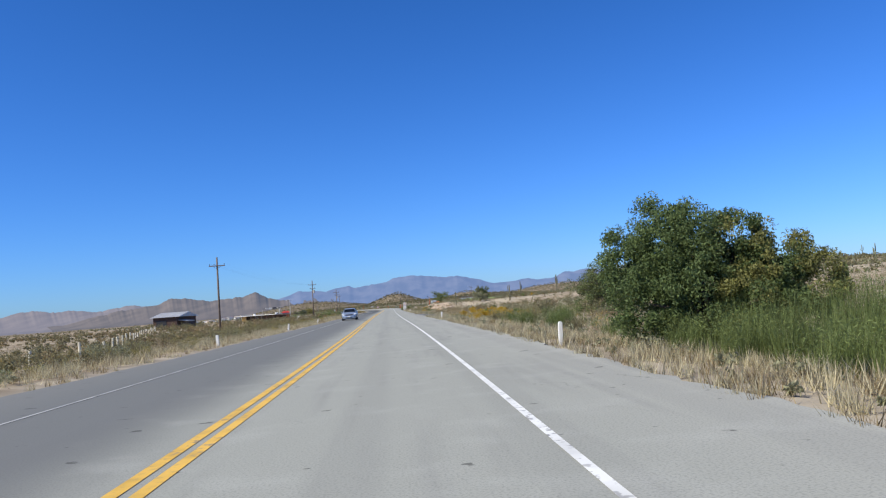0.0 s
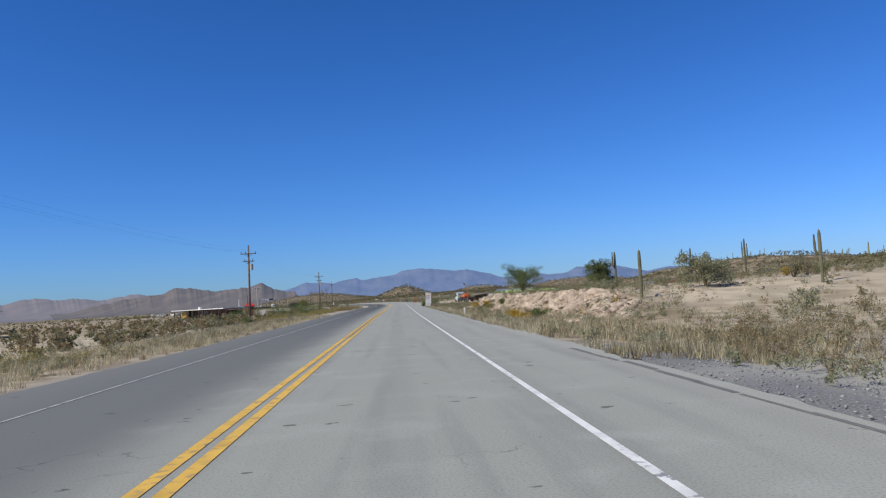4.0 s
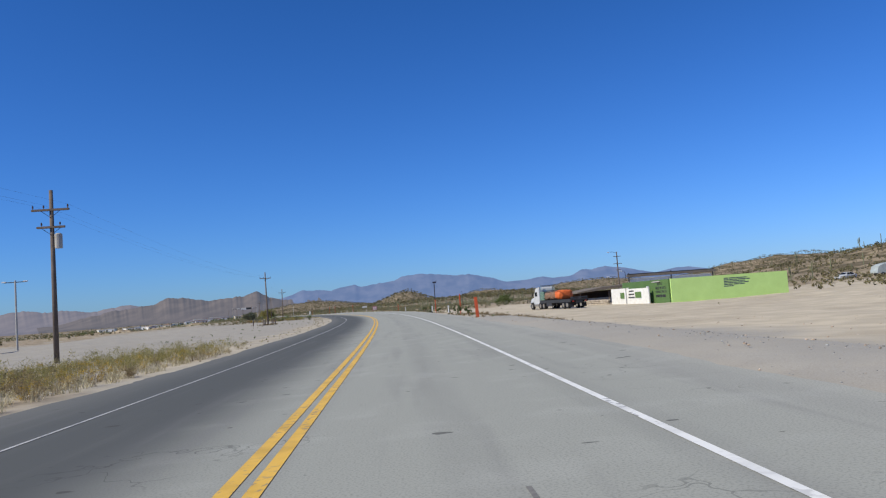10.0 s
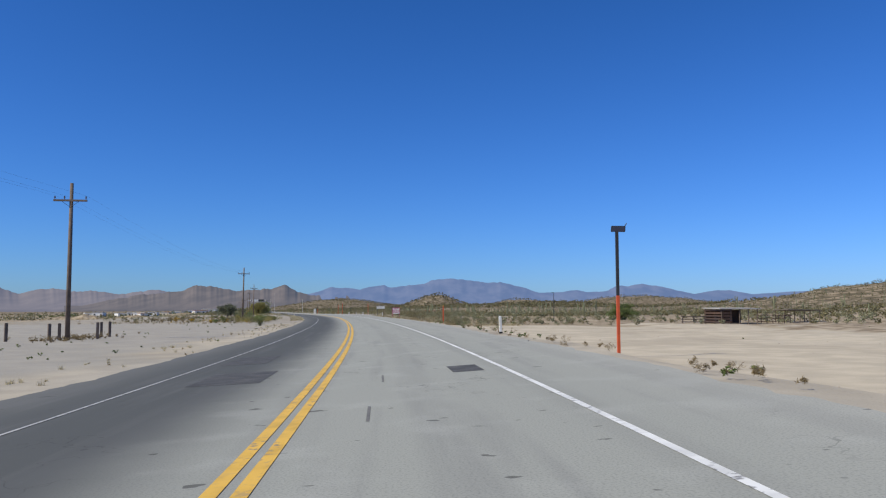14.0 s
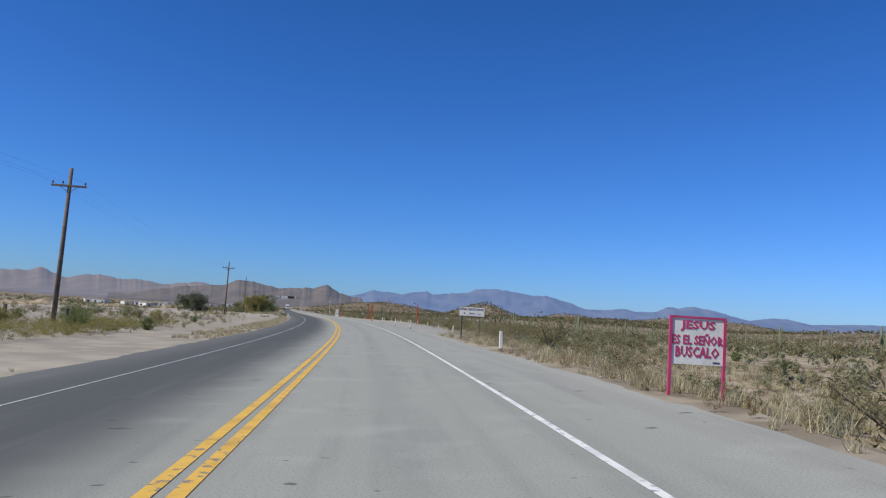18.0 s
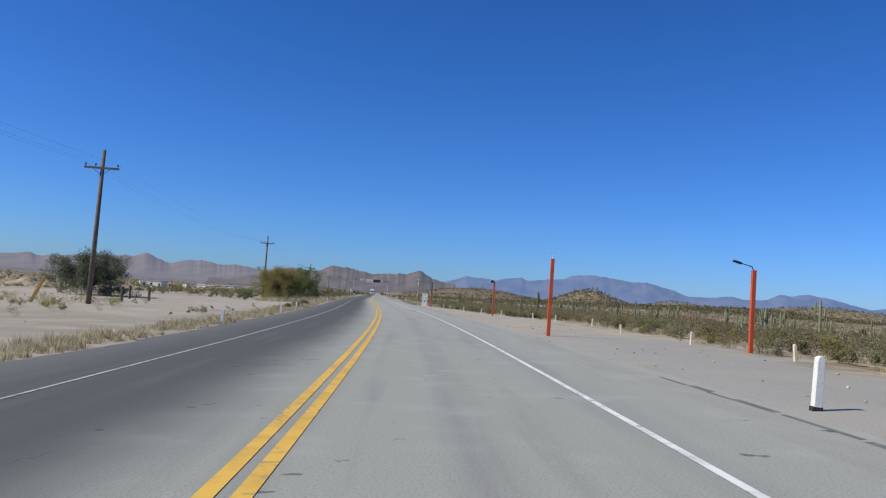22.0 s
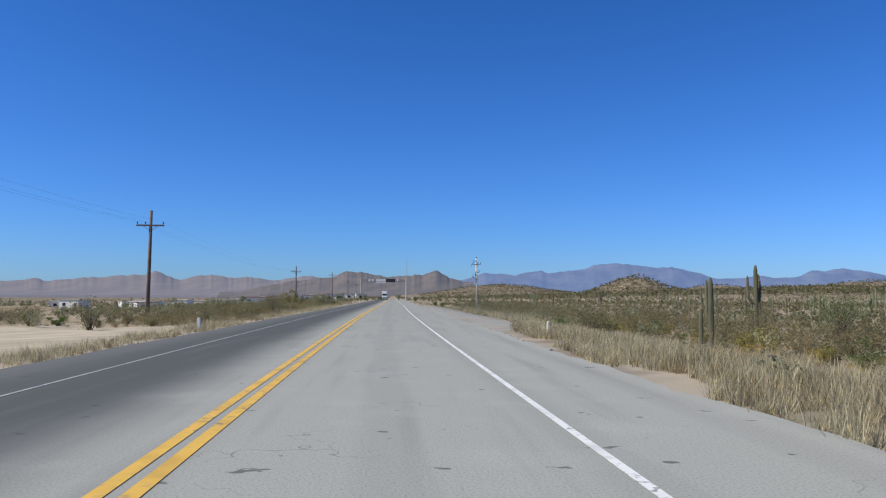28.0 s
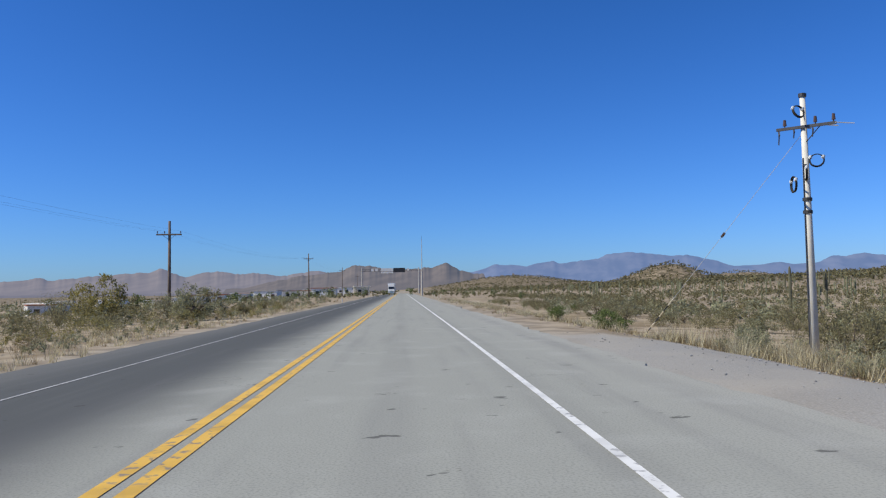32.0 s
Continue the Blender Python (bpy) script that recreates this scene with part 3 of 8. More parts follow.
def build_ground():
    xs = np.r_[-np.geomspace(215, 6500, 26)[::-1], np.arange(-205, 90, 1.6), np.geomspace(94, 6500, 34)]
    ys = np.r_[-np.geomspace(40, 1500, 10)[::-1], np.arange(-30, 900, 2.0), np.geomspace(904, 6500, 64)]
    gx, gy = np.meshgrid(xs, ys)
    x, y = gx.ravel(), gy.ravel()
    s, r = road_sr(x, y)
    z = land(x, y, s, r)
    nx, ny = len(xs), len(ys)
    i = (np.arange(ny - 1)[:, None] * nx + np.arange(nx - 1)[None]).ravel()
    me = mesh_of("ground", np.stack([x, y, z], -1), np.stack([i, i + 1, i + nx + 1, i + nx], -1))
    ragged = 1.6 * waves(x, y, 13, 21) + 0.7 * waves(x, y, 4, 22)

    away = smooth01(np.abs(r), 12, 35)

    def zone(s0, s1, r0, r1, soft=3.0):
        a, b = s + 2 * ragged * (1 + 2 * away), r + ragged * (1 + 4 * away)
        return smooth01(a, s0 - soft, s0 + soft) * (1 - smooth01(a, s1 - soft, s1 + soft)) * smooth01(b, r0 - soft / 2, r0 + soft / 2) * (1 - smooth01(b, r1 - soft / 2, r1 + soft / 2))

    sand = np.max([zone(224, 376, 5.0, 88), zone(366, 434, 5.0, 50), 0.3 * zone(490, 560, 5.0, 13.6, 1.5), 0.7 * zone(552, 640, 5.0, 13.6, 1.5), 0.15 * zone(700, 766, 5.0, 10.0, 1.5), 0.7 * zone(182, 226, -9.0, -7.6, 0.8), 0.45 * zone(262, 452, -58, -4), 0.85 * zone(266, 415, -8.6, -4, 1.2), 0.62 * zone(556, 614, -60, -8.4),
                   0.16 * zone(446, 556, -75, -4), 0.8 * zone(662, 700, -26, -7.4), zone(108, 172, -42, -15) * 0.8, zone(80, 130, 13, 90) * 0.45, zone(722, 800, -34, -8) * 0.1,
                   zone(134, 196, 11, 30) * 0.6, 0.3 * smooth01(waves(x, y, 40, 31), 0.3, 1.0) * (1 - smooth01(np.abs(r), 40, 80))], 0)
    gravel = np.max([zone(80, 116, 4.5, 11.5, 1.2), 0.75 * zone(224, 296, 4.5, 13, 3), 0.5 * zone(446, 632, -60, -4, 2), 0.75 * zone(176, 228, -8.0, -4, 1.2), 0.5 * zone(226, 268, -6.8, -4, 0.8), 0.72 * zone(262, 452, -58, -8.2), 0.95 * zone(684, 764, 4.5, 10.0, 1.5), 0.95 * zone(478, 556, 4.5, 13.2, 2.0), 0.5 * zone(552, 640, 4.5, 13.2, 2.0), 0.5 * (1 - smooth01(np.abs(r), 5.6, 7.4))], 0)
    grit = 0.9 * zone(76, 117, 4.6, 8.4, 0.8)
    rocky = np.zeros(len(x))
    for hx, hy, h, wx, wy in HILLS:
        rocky = np.maximum(rocky, smooth01(h * np.exp(-((x - hx) / wx) ** 2 - ((y - hy) / wy) ** 2), 0.8, 3.5))
    rocky = np.maximum(rocky, 0.8 * smooth01(np.abs(r), 120, 400))
    for name, values in (("sand", sand), ("gravel", gravel), ("grit", grit), ("rocky", rocky)):
        me.attributes.new(name, "FLOAT", "POINT").data.foreach_set("value", values.astype(np.float32))
    me.materials.append(SOIL)
    me.shade_smooth()
    tagged(new("ground", me), "sandy desert soil with gravel and bare driven patches", "ground", kind="structure")


build_ground()


def strip(name, across, s0, s1, step, lift, mat, label, category, skirt=False, uv=False):
    """A band that follows the road, through the given offsets from its centre line."""
    ss = np.arange(s0, s1 + 0.1, step)
    rr = np.array(across)
    S, Rr = np.meshgrid(ss, rr, indexing="ij")
    edge = (Rr == rr[0]) | (Rr == rr[-1])
    if skirt:
        # the broken outer edges wander in and out
        rg = np.random.RandomState(17)
        for k, sign in ((0, -1), (-1, 1)):
            bite = 0.07 * np.sin(ss * 0.21 + 2 * sign) + 0.05 * np.sin(ss * 0.93 + sign) + 0.04 * rg.normal(size=len(ss))
            for c in ((k, k + 1) if k == 0 else (k, k - 1)):
                Rr[:, c] = Rr[:, c] + sign * np.clip(bite, -0.35, 0.3)
    x, y = road_xy(S.ravel(), Rr.ravel())
    z = cross(S.ravel(), Rr.ravel()) + lift
    if skirt:
        z = z - edge.ravel() * 0.20
    n = len(rr)
    i = (np.arange(len(ss) - 1)[:, None] * n + np.arange(n - 1)[None]).ravel()
    me = mesh_of(name, np.stack([x, y, z], -1), np.stack([i, i + 1, i + n + 1, i + n], -1))
    if uv:
        lay = me.uv_layers.new(name="across_along")
        idx = np.stack([i, i + 1, i + n + 1, i + n], -1).ravel()
        lay.data.foreach_set("uv", np.stack([Rr.ravel()[idx], S.ravel()[idx]], -1).astype(np.float32).ravel())
    me.materials.append(mat)
    me.shade_flat()
    return tagged(new(name, me), label, category, kind="structure")


EDGE_R = 5.85
EDGE_L = -5.65
strip("road", [EDGE_L - 0.2, EDGE_L, -2.0, 0.0, 2.0, EDGE_R, EDGE_R + 0.2], -300, -60, 4.0, 0.0, ASPHALT, "worn grey two-lane asphalt road behind the start", "road", skirt=True, uv=True)
strip("road", [EDGE_L - 0.2, EDGE_L, -2.0, 0.0, 2.0, EDGE_R, EDGE_R + 0.2], 860, 1500, 4.0, 0.0, ASPHALT, "worn grey two-lane asphalt road running to the far hills", "road", skirt=True, uv=True)
strip("road", [EDGE_L - 0.05, EDGE_L, -4.5, -3.5, -2.5, -1.5, -0.7, 0.0, 1.0, 2.0, 3.5, 4.7, EDGE_R, EDGE_R + 0.05], -60, 860, 0.5, 0.0, ASPHALT,
      "worn grey two-lane asphalt road with a darker oncoming lane", "road", skirt=True, uv=True)
# Dark patches across parts of the lanes.
for s0, s1, r0, r1 in ((360.0, 363.5, -3.1, -1.9), (354.0, 357.0, -2.6, -1.2), (353.4, 355.0, 2.5, 3.1), (586.6, 587.8, 2.6, 3.3), (618.0, 620.0, -2.2, -1.2)):
    strip("tar_patch", [r0, r0 + 0.1, (r0 + r1) / 2, r1 - 0.1, r1], s0, s1, 0.5, 0.004, TAR_BLACK, "dark patch laid on the asphalt", "road patch")
for s0, s1, r0 in ((347.8, 349.2, 0.95), (352.5, 354.0, 1.15), (511.0, 513.0, 1.35), (418.0, 419.4, 1.60), (428.0, 429.4, 1.62), (241.0, 246.0, 1.42), (242.0, 249.0, 2.02)):
    strip("skid_mark", [r0, r0 + 0.04], s0, s1, 0.7, 0.003, RUBBED, "thin dark skid mark on the asphalt", "skid mark")
strip("yellow_line", [-0.185, -0.05], -200, 1300, 2.0, 0.006, YELLOW, "worn yellow painted centre line", "road marking")
strip("yellow_line", [0.05, 0.185], -200, 1300, 2.0, 0.006, YELLOW, "worn yellow painted centre line", "road marking")
strip("edge_line", [3.455, 3.545], -200, 1300, 2.0, 0.006, WHITE_LINE, "white painted edge line of the near lane", "road marking")
strip("edge_line", [-3.515, -3.455], -200, 1300, 2.0, 0.006, DULL_LINE, "thin white painted edge line of the oncoming lane", "road marking")


wear = random.Random(61)
for k in range(40):
    s0, r0 = 83.4 + 3.6 * abs(wear.gauss(0, 0.6)), -0.27 - 0.24 * abs(wear.gauss(0, 1.0))
    strip("tar_scab", [r0 - wear.uniform(0.03, 0.12), r0, r0 + wear.uniform(0.02, 0.06)], s0, s0 + wear.uniform(0.15, 0.6), 0.15, 0.004 + 0.0002 * k, TAR_BLACK if k % 3 else RUBBED, "ragged dark scab of tar on the asphalt", "road patch")
# Dark broken line in short pieces just inside the right edge.
s0, r0 = 77.0, 5.62
while s0 < 640.0:
    if 114 < s0 < 480:
        s0 = 486.0
    if 534 < s0 < 580:
        s0 = 581.0
    length = wear.uniform(0.8, 2.0)
    strip("tar_seam", [r0, r0 + wear.uniform(0.05, 0.13)], s0, s0 + length, 0.4, 0.004, RUBBED, "dark broken line along the shoulder of the road", "road patch")
    s0 += length - 0.1
    r0 = min(5.72, max(5.46, r0 + wear.uniform(-0.05, 0.05)))
strip("tar_seam", [0.03, 0.058], 126, 186, 0.5, 0.010, TAR_BLACK, "dark tar seam along the centre line", "road patch")
for k in range(54):
    s0 = 126.0 + 1.15 * k + wear.uniform(-0.5, 0.5)
    strip("tar_scab", [-0.19 + wear.uniform(0, 0.08), -0.04 - wear.uniform(0, 0.07)], s0, s0 + wear.uniform(0.08, 0.2), 0.08, 0.010, RUBBED, "bare gap worn in the painted centre line", "road patch")


for k in range(30):
    s0 = 590.0 + 0.95 * k + wear.uniform(-0.5, 0.5)
    strip("tar_scab", [-0.19 + wear.uniform(0, 0.09), -0.06 - wear.uniform(0, 0.06)], s0, s0 + wear.uniform(0.06, 0.16), 0.05, 0.010, RUBBED, "bare gap worn in the painted centre line", "road patch")


def mountain_range(name, dist, depth, peaks, floor, mat, label, seed, az0, az1, jag=0.03, along=369.0):
    """A far ridge through tops given by bearing (degrees left of +y) and elevation (degrees), seen from a place along the road."""
    cx, cy = (float(v) for v in road_xy(along))
    n, rows_ = 420, 44
    az = np.linspace(az0, az1, n)
    tops = sorted(peaks)
    el = np.interp(az, [p[0] for p in tops], [p[1] for p in tops], left=floor, right=floor)
    rng = np.random.RandomState(seed)

    for k in range(6):
        step = 1.7 / 1.9 ** k
        knots = np.arange(az.min() - 2, az.max() + 4, step) + step * rng.rand()
        el = el + jag * 2.2 * 0.7 ** k * np.interp(az, knots, rng.rand(len(knots)) * 2 - 1) * np.clip((el - floor) / 0.6, 0.2, 1)
    verts = []
    for j in range(rows_):
        u = j / (rows_ - 1)
        bumps = 0.0
        for k, wave in enumerate((3.2, 1.7)):
            bumps = bumps + 0.6 ** k * waves(az + 1.2 * u * waves(az, 0 * az, 4.0, seed), 0 * az + u * 2.4, wave, seed + 7 * k)
        d = dist - depth * (1 - u)
        h = dist * np.tan(np.radians(el)) * (0.72 * u + 0.28 * u ** 2.0) + 1.3
        hh = h * (1 + 0.026 * bumps * math.sin(math.pi * u) * (1 - 0.5 * u))
        if j == 0:
            hh = np.full(n, -40.0)
        verts.append(np.stack([cx - np.sin(np.radians(az)) * d, cy + np.cos(np.radians(az)) * d, hh], -1))
    i = (np.arange(rows_ - 1)[:, None] * n + np.arange(n - 1)[None]).ravel()
    me = mesh_of(name, np.concatenate(verts), np.stack([i, i + 1, i + n + 1, i + n], -1))
    me.materials.append(mat)
    me.shade_smooth()
    tagged(new(name, me), label, "mountains", kind="structure")


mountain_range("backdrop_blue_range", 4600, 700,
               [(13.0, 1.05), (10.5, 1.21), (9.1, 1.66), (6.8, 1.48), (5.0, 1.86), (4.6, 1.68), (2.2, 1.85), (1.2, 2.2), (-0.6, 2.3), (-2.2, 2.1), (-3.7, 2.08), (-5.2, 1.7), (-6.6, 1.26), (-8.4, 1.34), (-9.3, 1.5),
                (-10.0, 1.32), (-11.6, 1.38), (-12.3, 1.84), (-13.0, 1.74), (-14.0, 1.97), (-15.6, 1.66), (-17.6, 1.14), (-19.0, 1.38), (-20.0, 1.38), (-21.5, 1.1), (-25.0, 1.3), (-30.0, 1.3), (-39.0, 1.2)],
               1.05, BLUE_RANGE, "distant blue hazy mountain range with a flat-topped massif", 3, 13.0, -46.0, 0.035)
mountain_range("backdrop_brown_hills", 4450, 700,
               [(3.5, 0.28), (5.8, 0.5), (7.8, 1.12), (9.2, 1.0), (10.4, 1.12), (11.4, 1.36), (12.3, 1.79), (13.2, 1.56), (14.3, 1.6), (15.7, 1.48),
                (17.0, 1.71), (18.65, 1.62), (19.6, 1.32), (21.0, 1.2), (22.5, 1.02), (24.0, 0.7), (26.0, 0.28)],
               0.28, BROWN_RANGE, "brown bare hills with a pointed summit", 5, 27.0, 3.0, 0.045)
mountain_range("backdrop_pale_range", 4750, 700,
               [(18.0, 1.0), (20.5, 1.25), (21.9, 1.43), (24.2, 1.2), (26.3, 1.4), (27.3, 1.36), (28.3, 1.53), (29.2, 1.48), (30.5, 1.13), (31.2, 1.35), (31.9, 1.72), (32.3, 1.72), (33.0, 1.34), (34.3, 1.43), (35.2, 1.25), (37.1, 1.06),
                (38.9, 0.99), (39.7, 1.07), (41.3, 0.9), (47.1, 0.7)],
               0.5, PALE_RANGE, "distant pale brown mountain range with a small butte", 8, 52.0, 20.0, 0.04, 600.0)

# ---------------------------------------------------------------- leaves, blades and boughs


def leaf_cloud(name, centres, radius, count, size, seed, flat=1.0, narrow=0.45, tri=False):
    """Many small leaf-shaped faces scattered about the centres."""
    rg = np.random.RandomState(seed)
    c = np.repeat(np.asarray(centres, float), count, 0)
    n = len(c)
    off = rg.normal(size=(n, 3))
    off /= np.linalg.norm(off, axis=1)[:, None] + 1e-9
    rad = np.asarray(radius, float)
    rad = rad if rad.ndim == 0 else np.repeat(rad.reshape(len(centres), -1), count, 0)
    off *= (rg.rand(n, 1) ** 0.45) * rad
    off[:, 2] *= flat
    p = c + off
    a = rg.normal(size=(n, 3))
    a /= np.linalg.norm(a, axis=1)[:, None]
    b = np.cross(a, rg.normal(size=(n, 3)))
    b /= np.linalg.norm(b, axis=1)[:, None] + 1e-9
    sz = size * (0.6 + 0.8 * rg.rand(n, 1))
    if tri:
        v = np.stack([p - a * sz - b * sz * narrow, p + a * sz, p + b * sz * narrow * 1.4], 1).reshape(-1, 3)
        return mesh_of(name, v, np.arange(3 * n).reshape(-1, 3))
    v = np.stack([p - a * sz, p + b * sz * narrow, p + a * sz, p - b * sz * narrow], 1).reshape(-1, 3)
    return mesh_of(name, v, np.arange(4 * n).reshape(-1, 4))


def tufts(name, pts, height, spread, blades, width, seed, loose=0.8):
    """Grass: bent narrow blades in bunches."""
    rg = np.random.RandomState(seed)
    c = np.repeat(np.asarray(pts, float), blades, 0)
    h = np.repeat(np.broadcast_to(np.asarray(height, float), (len(pts),)), blades) * (0.55 + 0.6 * rg.rand(len(c)))
    n = len(c)
    ang = rg.rand(n) * 6.283
    out = np.stack([np.cos(ang), np.sin(ang)], -1)
    lean = (rg.rand(n, 1) ** 0.8) * spread * h[:, None]
    foot = c.copy()
    way = rg.rand(n) * 6.283
    foot[:, :2] += np.stack([np.cos(way), np.sin(way)], -1) * (rg.rand(n, 1) ** 0.6 * loose * h[:, None])
    side = np.stack([-out[:, 1], out[:, 0]], -1) * width * (0.6 + 0.8 * rg.rand(n, 1))
    tip = foot.copy()
    tip[:, :2] += out * lean
    tip[:, 2] += h
    z0 = np.zeros((n, 1))
    v = np.stack([foot - np.c_[side, z0], foot + np.c_[side, z0], tip], 1).reshape(-1, 3)
    return mesh_of(name, v, np.arange(3 * n).reshape(-1, 3))


def stuff(name, me, mat, label, category):
    me.materials.append(mat)
    return tagged(new(name, me), label, category, kind="stuff")

# ---------------------------------------------------------------- power line on the left


def utility_pole(m, arm, extra=False, lean=0.0):
    """A round wooden pole with a crossarm, braces and pin insulators."""
    label = "weathered wooden utility pole with crossarm" + (" and transformer" if extra else "") + " beside the road"
    t = thing("utility_pole", label, "utility pole", m, "roadside utility poles")
    tip = lean * (arm + 1.1)
    bm = bmesh.new()
    tube(bm, [(0, 0, -0.5), (tip * 0.5, 0, arm * 0.5), (tip, 0, arm + 1.1)], [0.15, 0.13, 0.10], 10)
    part("pole", bm, WOOD_POLE, t, smooth=True)
    for k, z in enumerate([arm] + ([arm - 0.95] if extra else [])):
        w = 2.0 if k == 0 else 1.5
        bm = box(bmesh.new(), (w, 0.10, 0.12), (tip, -0.15, z), bevel=0.012)
        a = part("crossarm", bm, WOOD_POLE, t)
        for x in (-0.92, -0.35, 0.92) if k == 0 else (-0.65, 0.65):
            bm = bmesh.new()
            rod(bm, (tip + x * w / 2, -0.15, z + 0.05), (tip + x * w / 2, -0.15, z + 0.16), 0.018, 0.018, 6)
            rod(bm, (tip + x * w / 2, -0.15, z + 0.13), (tip + x * w / 2, -0.15, z + 0.27), 0.055, 0.035, 8)
            part("insulator", bm, CERAMIC, a, "brown ceramic insulator")
        for x in (-0.5, 0.5):
            bm = rod(bmesh.new(), (tip, -0.13, z - 0.42), (tip + x, -0.13, z - 0.05), 0.014, 0.014, 5)
            part("brace", bm, DARK_STEEL, t)
    if extra:
        bm = bmesh.new()
        rod(bm, (tip + 0.32, 0, arm - 2.1), (tip + 0.32, 0, arm - 1.35), 0.2, 0.2, 14)
        rod(bm, (tip + 0.32, 0, arm - 1.35), (tip + 0.32, 0, arm - 1.28), 0.2, 0.12, 14)
        part("transformer", bm, CONCRETE, t, "grey drum transformer", smooth=False)
    return t


POLES = [(98.5, -19.0, 8.5, False), (198.0, -17.2, 8.7, True), (286.9, -17.0, 8.3, True), (388.4, -17.2, 8.6, False), (478.5, -16.5, 8.2, False), (568.0, -16.9, 8.0, False),
         (638.8, -16.5, 8.1, False), (712.9, -15.7, 6.9, False), (806.1, -16.8, 6.5, False), (904.0, -17.4, 8.6, False), (1000.0, -18.0, 8.6, False), (1104.0, -19.0, 8.6, False)]
tops = []
for k, (s, r, arm, extra) in enumerate(POLES):
    base = spot(s, r)
    utility_pole(base, arm, extra, (0.0, 0.012, 0.0, -0.008, 0.014, 0.006)[k % 6])
    tops.append(base)


def wire_points(a, b, sag, n=10):
    return [a.lerp(b, k / n) - Vector((0, 0, 4 * sag * (k / n) * (1 - k / n))) for k in range(n + 1)]


line = thing("power_line", "three thin dark overhead wires between the wooden poles", "power line")
for x in (-0.92, -0.35, 0.92):
    for k in range(len(POLES) - 1):
        a = tops[k] @ Vector((x, -0.15, POLES[k][2] + 0.28))
        b = tops[k + 1] @ Vector((x, -0.15, POLES[k + 1][2] + 0.28))
        part("wire", tube(bmesh.new(), wire_points(a, b, 0.9), [0.0028] * 11, 4), DARK_STEEL, line)

# ---------------------------------------------------------------- marker posts


def marker_shape(w, d, h):
    bm = bmesh.new()
    out = [(-w / 2, 0)] + [(-w / 2 * math.cos(a), h - w / 2 + w / 2 * math.sin(a)) for a in np.linspace(0, math.pi, 7)] + [(w / 2, 0)]
    prism(bm, out, d)
    bmesh.ops.bevel(bm, geom=bm.edges[:], offset=0.008, segments=1, affect="EDGES")
    return bm


def marker_post(m, black=True, mat=None, h=0.78, w=0.13, label="white concrete roadside marker post"):
    t = thing("marker_post", label, "marker post", m, "roadside marker posts")
    bm = marker_shape(w, 0.10, h)
    part("post", bm, mat or WHITE_PAINT, t)
    if black:
        part("base_band", box(bmesh.new(), (0.138, 0.108, 0.14), (0, 0, 0.07), bevel=0.006), BLACK_PAINT, t, "black painted base band")
    return t


rng = random.Random(5)
for s in (19.2, 62.2, 150.0, 311.6, 329.5, 371.0, 459.5, 499.7, 514.3, 531.5):
    m = spot(s, 6.45 if s > 300 else 6.3) @ pose(0, 0, -0.06, rng.uniform(-3, 3), rng.uniform(-4, 4), 0)
    marker_post(m, s > 300, h=0.80 if s > 300 else 0.66, w=0.11 if s > 300 else 0.10, label="white concrete marker post with a black base beside the road" if s > 300 else "white concrete marker post in dry roadside grass")
for s, tilt in ((38.4, 3), (65.5, -5), (91.8, -19), (553.2, 2), (570.3, -3), (580.0, 4), (627.0, -2), (647.0, 5), (663.0, 0), (690.0, 3), (850.0, 2)):
    m = spot(s, -6.1 if 540 < s < 600 else -6.4) @ pose(0, 0, -0.06, 0, -tilt, 0)
    marker_post(m, False, h=0.66, label="leaning white marker post on the far verge" if abs(tilt) > 4 else "white concrete marker post on the far verge")
for s, r, tilt in ((495.3, 9.6, 4), (515.1, 11.3, -3), (530.0, 12.2, 6), (544.4, 13.0, -5), (551.6, 12.6, 2), (561.0, 12.7, -8), (572.4, 14.3, 4), (580.4, 13.7, 3), (585.4, 13.0, -4), (592.0, 11.4, 3),
                   (598.2, 10.4, 9), (607.3, 9.8, -2), (616.0, 9.2, -5), (624.0, 9.2, 2), (680.8, 7.1, 2), (850.0, 7.2, 0), (862.0, 7.3, 3), (874.0, 7.4, -3), (886.0, 7.5, 2)):
    m = spot(s, r) @ pose(0, 0, -0.08, 0, tilt, 0)
    t = marker_post(m, False, CREAM_PAINT, 0.6, w=0.09, label="cream weathered concrete marker post along the gravel")
    if s > 570 and s < 620:
        bm = box(bmesh.new(), (0.30, 0.20, 0.11), (0.07, 0, 0.1), bevel=0.04)
        part("footing", bm, WHITE_PAINT, t, "whitewashed stone footing")



def broken_post(m):
    t = thing("broken_post", "short leaning grey wooden post at the road edge", "post", m)
    part("post", rod(bmesh.new(), (0, 0, -0.2), (0, 0, 0.62), 0.055, 0.045, 8), WOOD_POLE, t)
    part("footing", box(bmesh.new(), (0.30, 0.24, 0.16), (0.04, 0, 0.03), bevel=0.05), DARK_STEEL, t, "dark lump of tar round the foot")


broken_post(spot(588.2, -6.35, 0) @ pose(0, 0, 0, 0, -24, 0))

# ---------------------------------------------------------------- orange posts and solar lamps


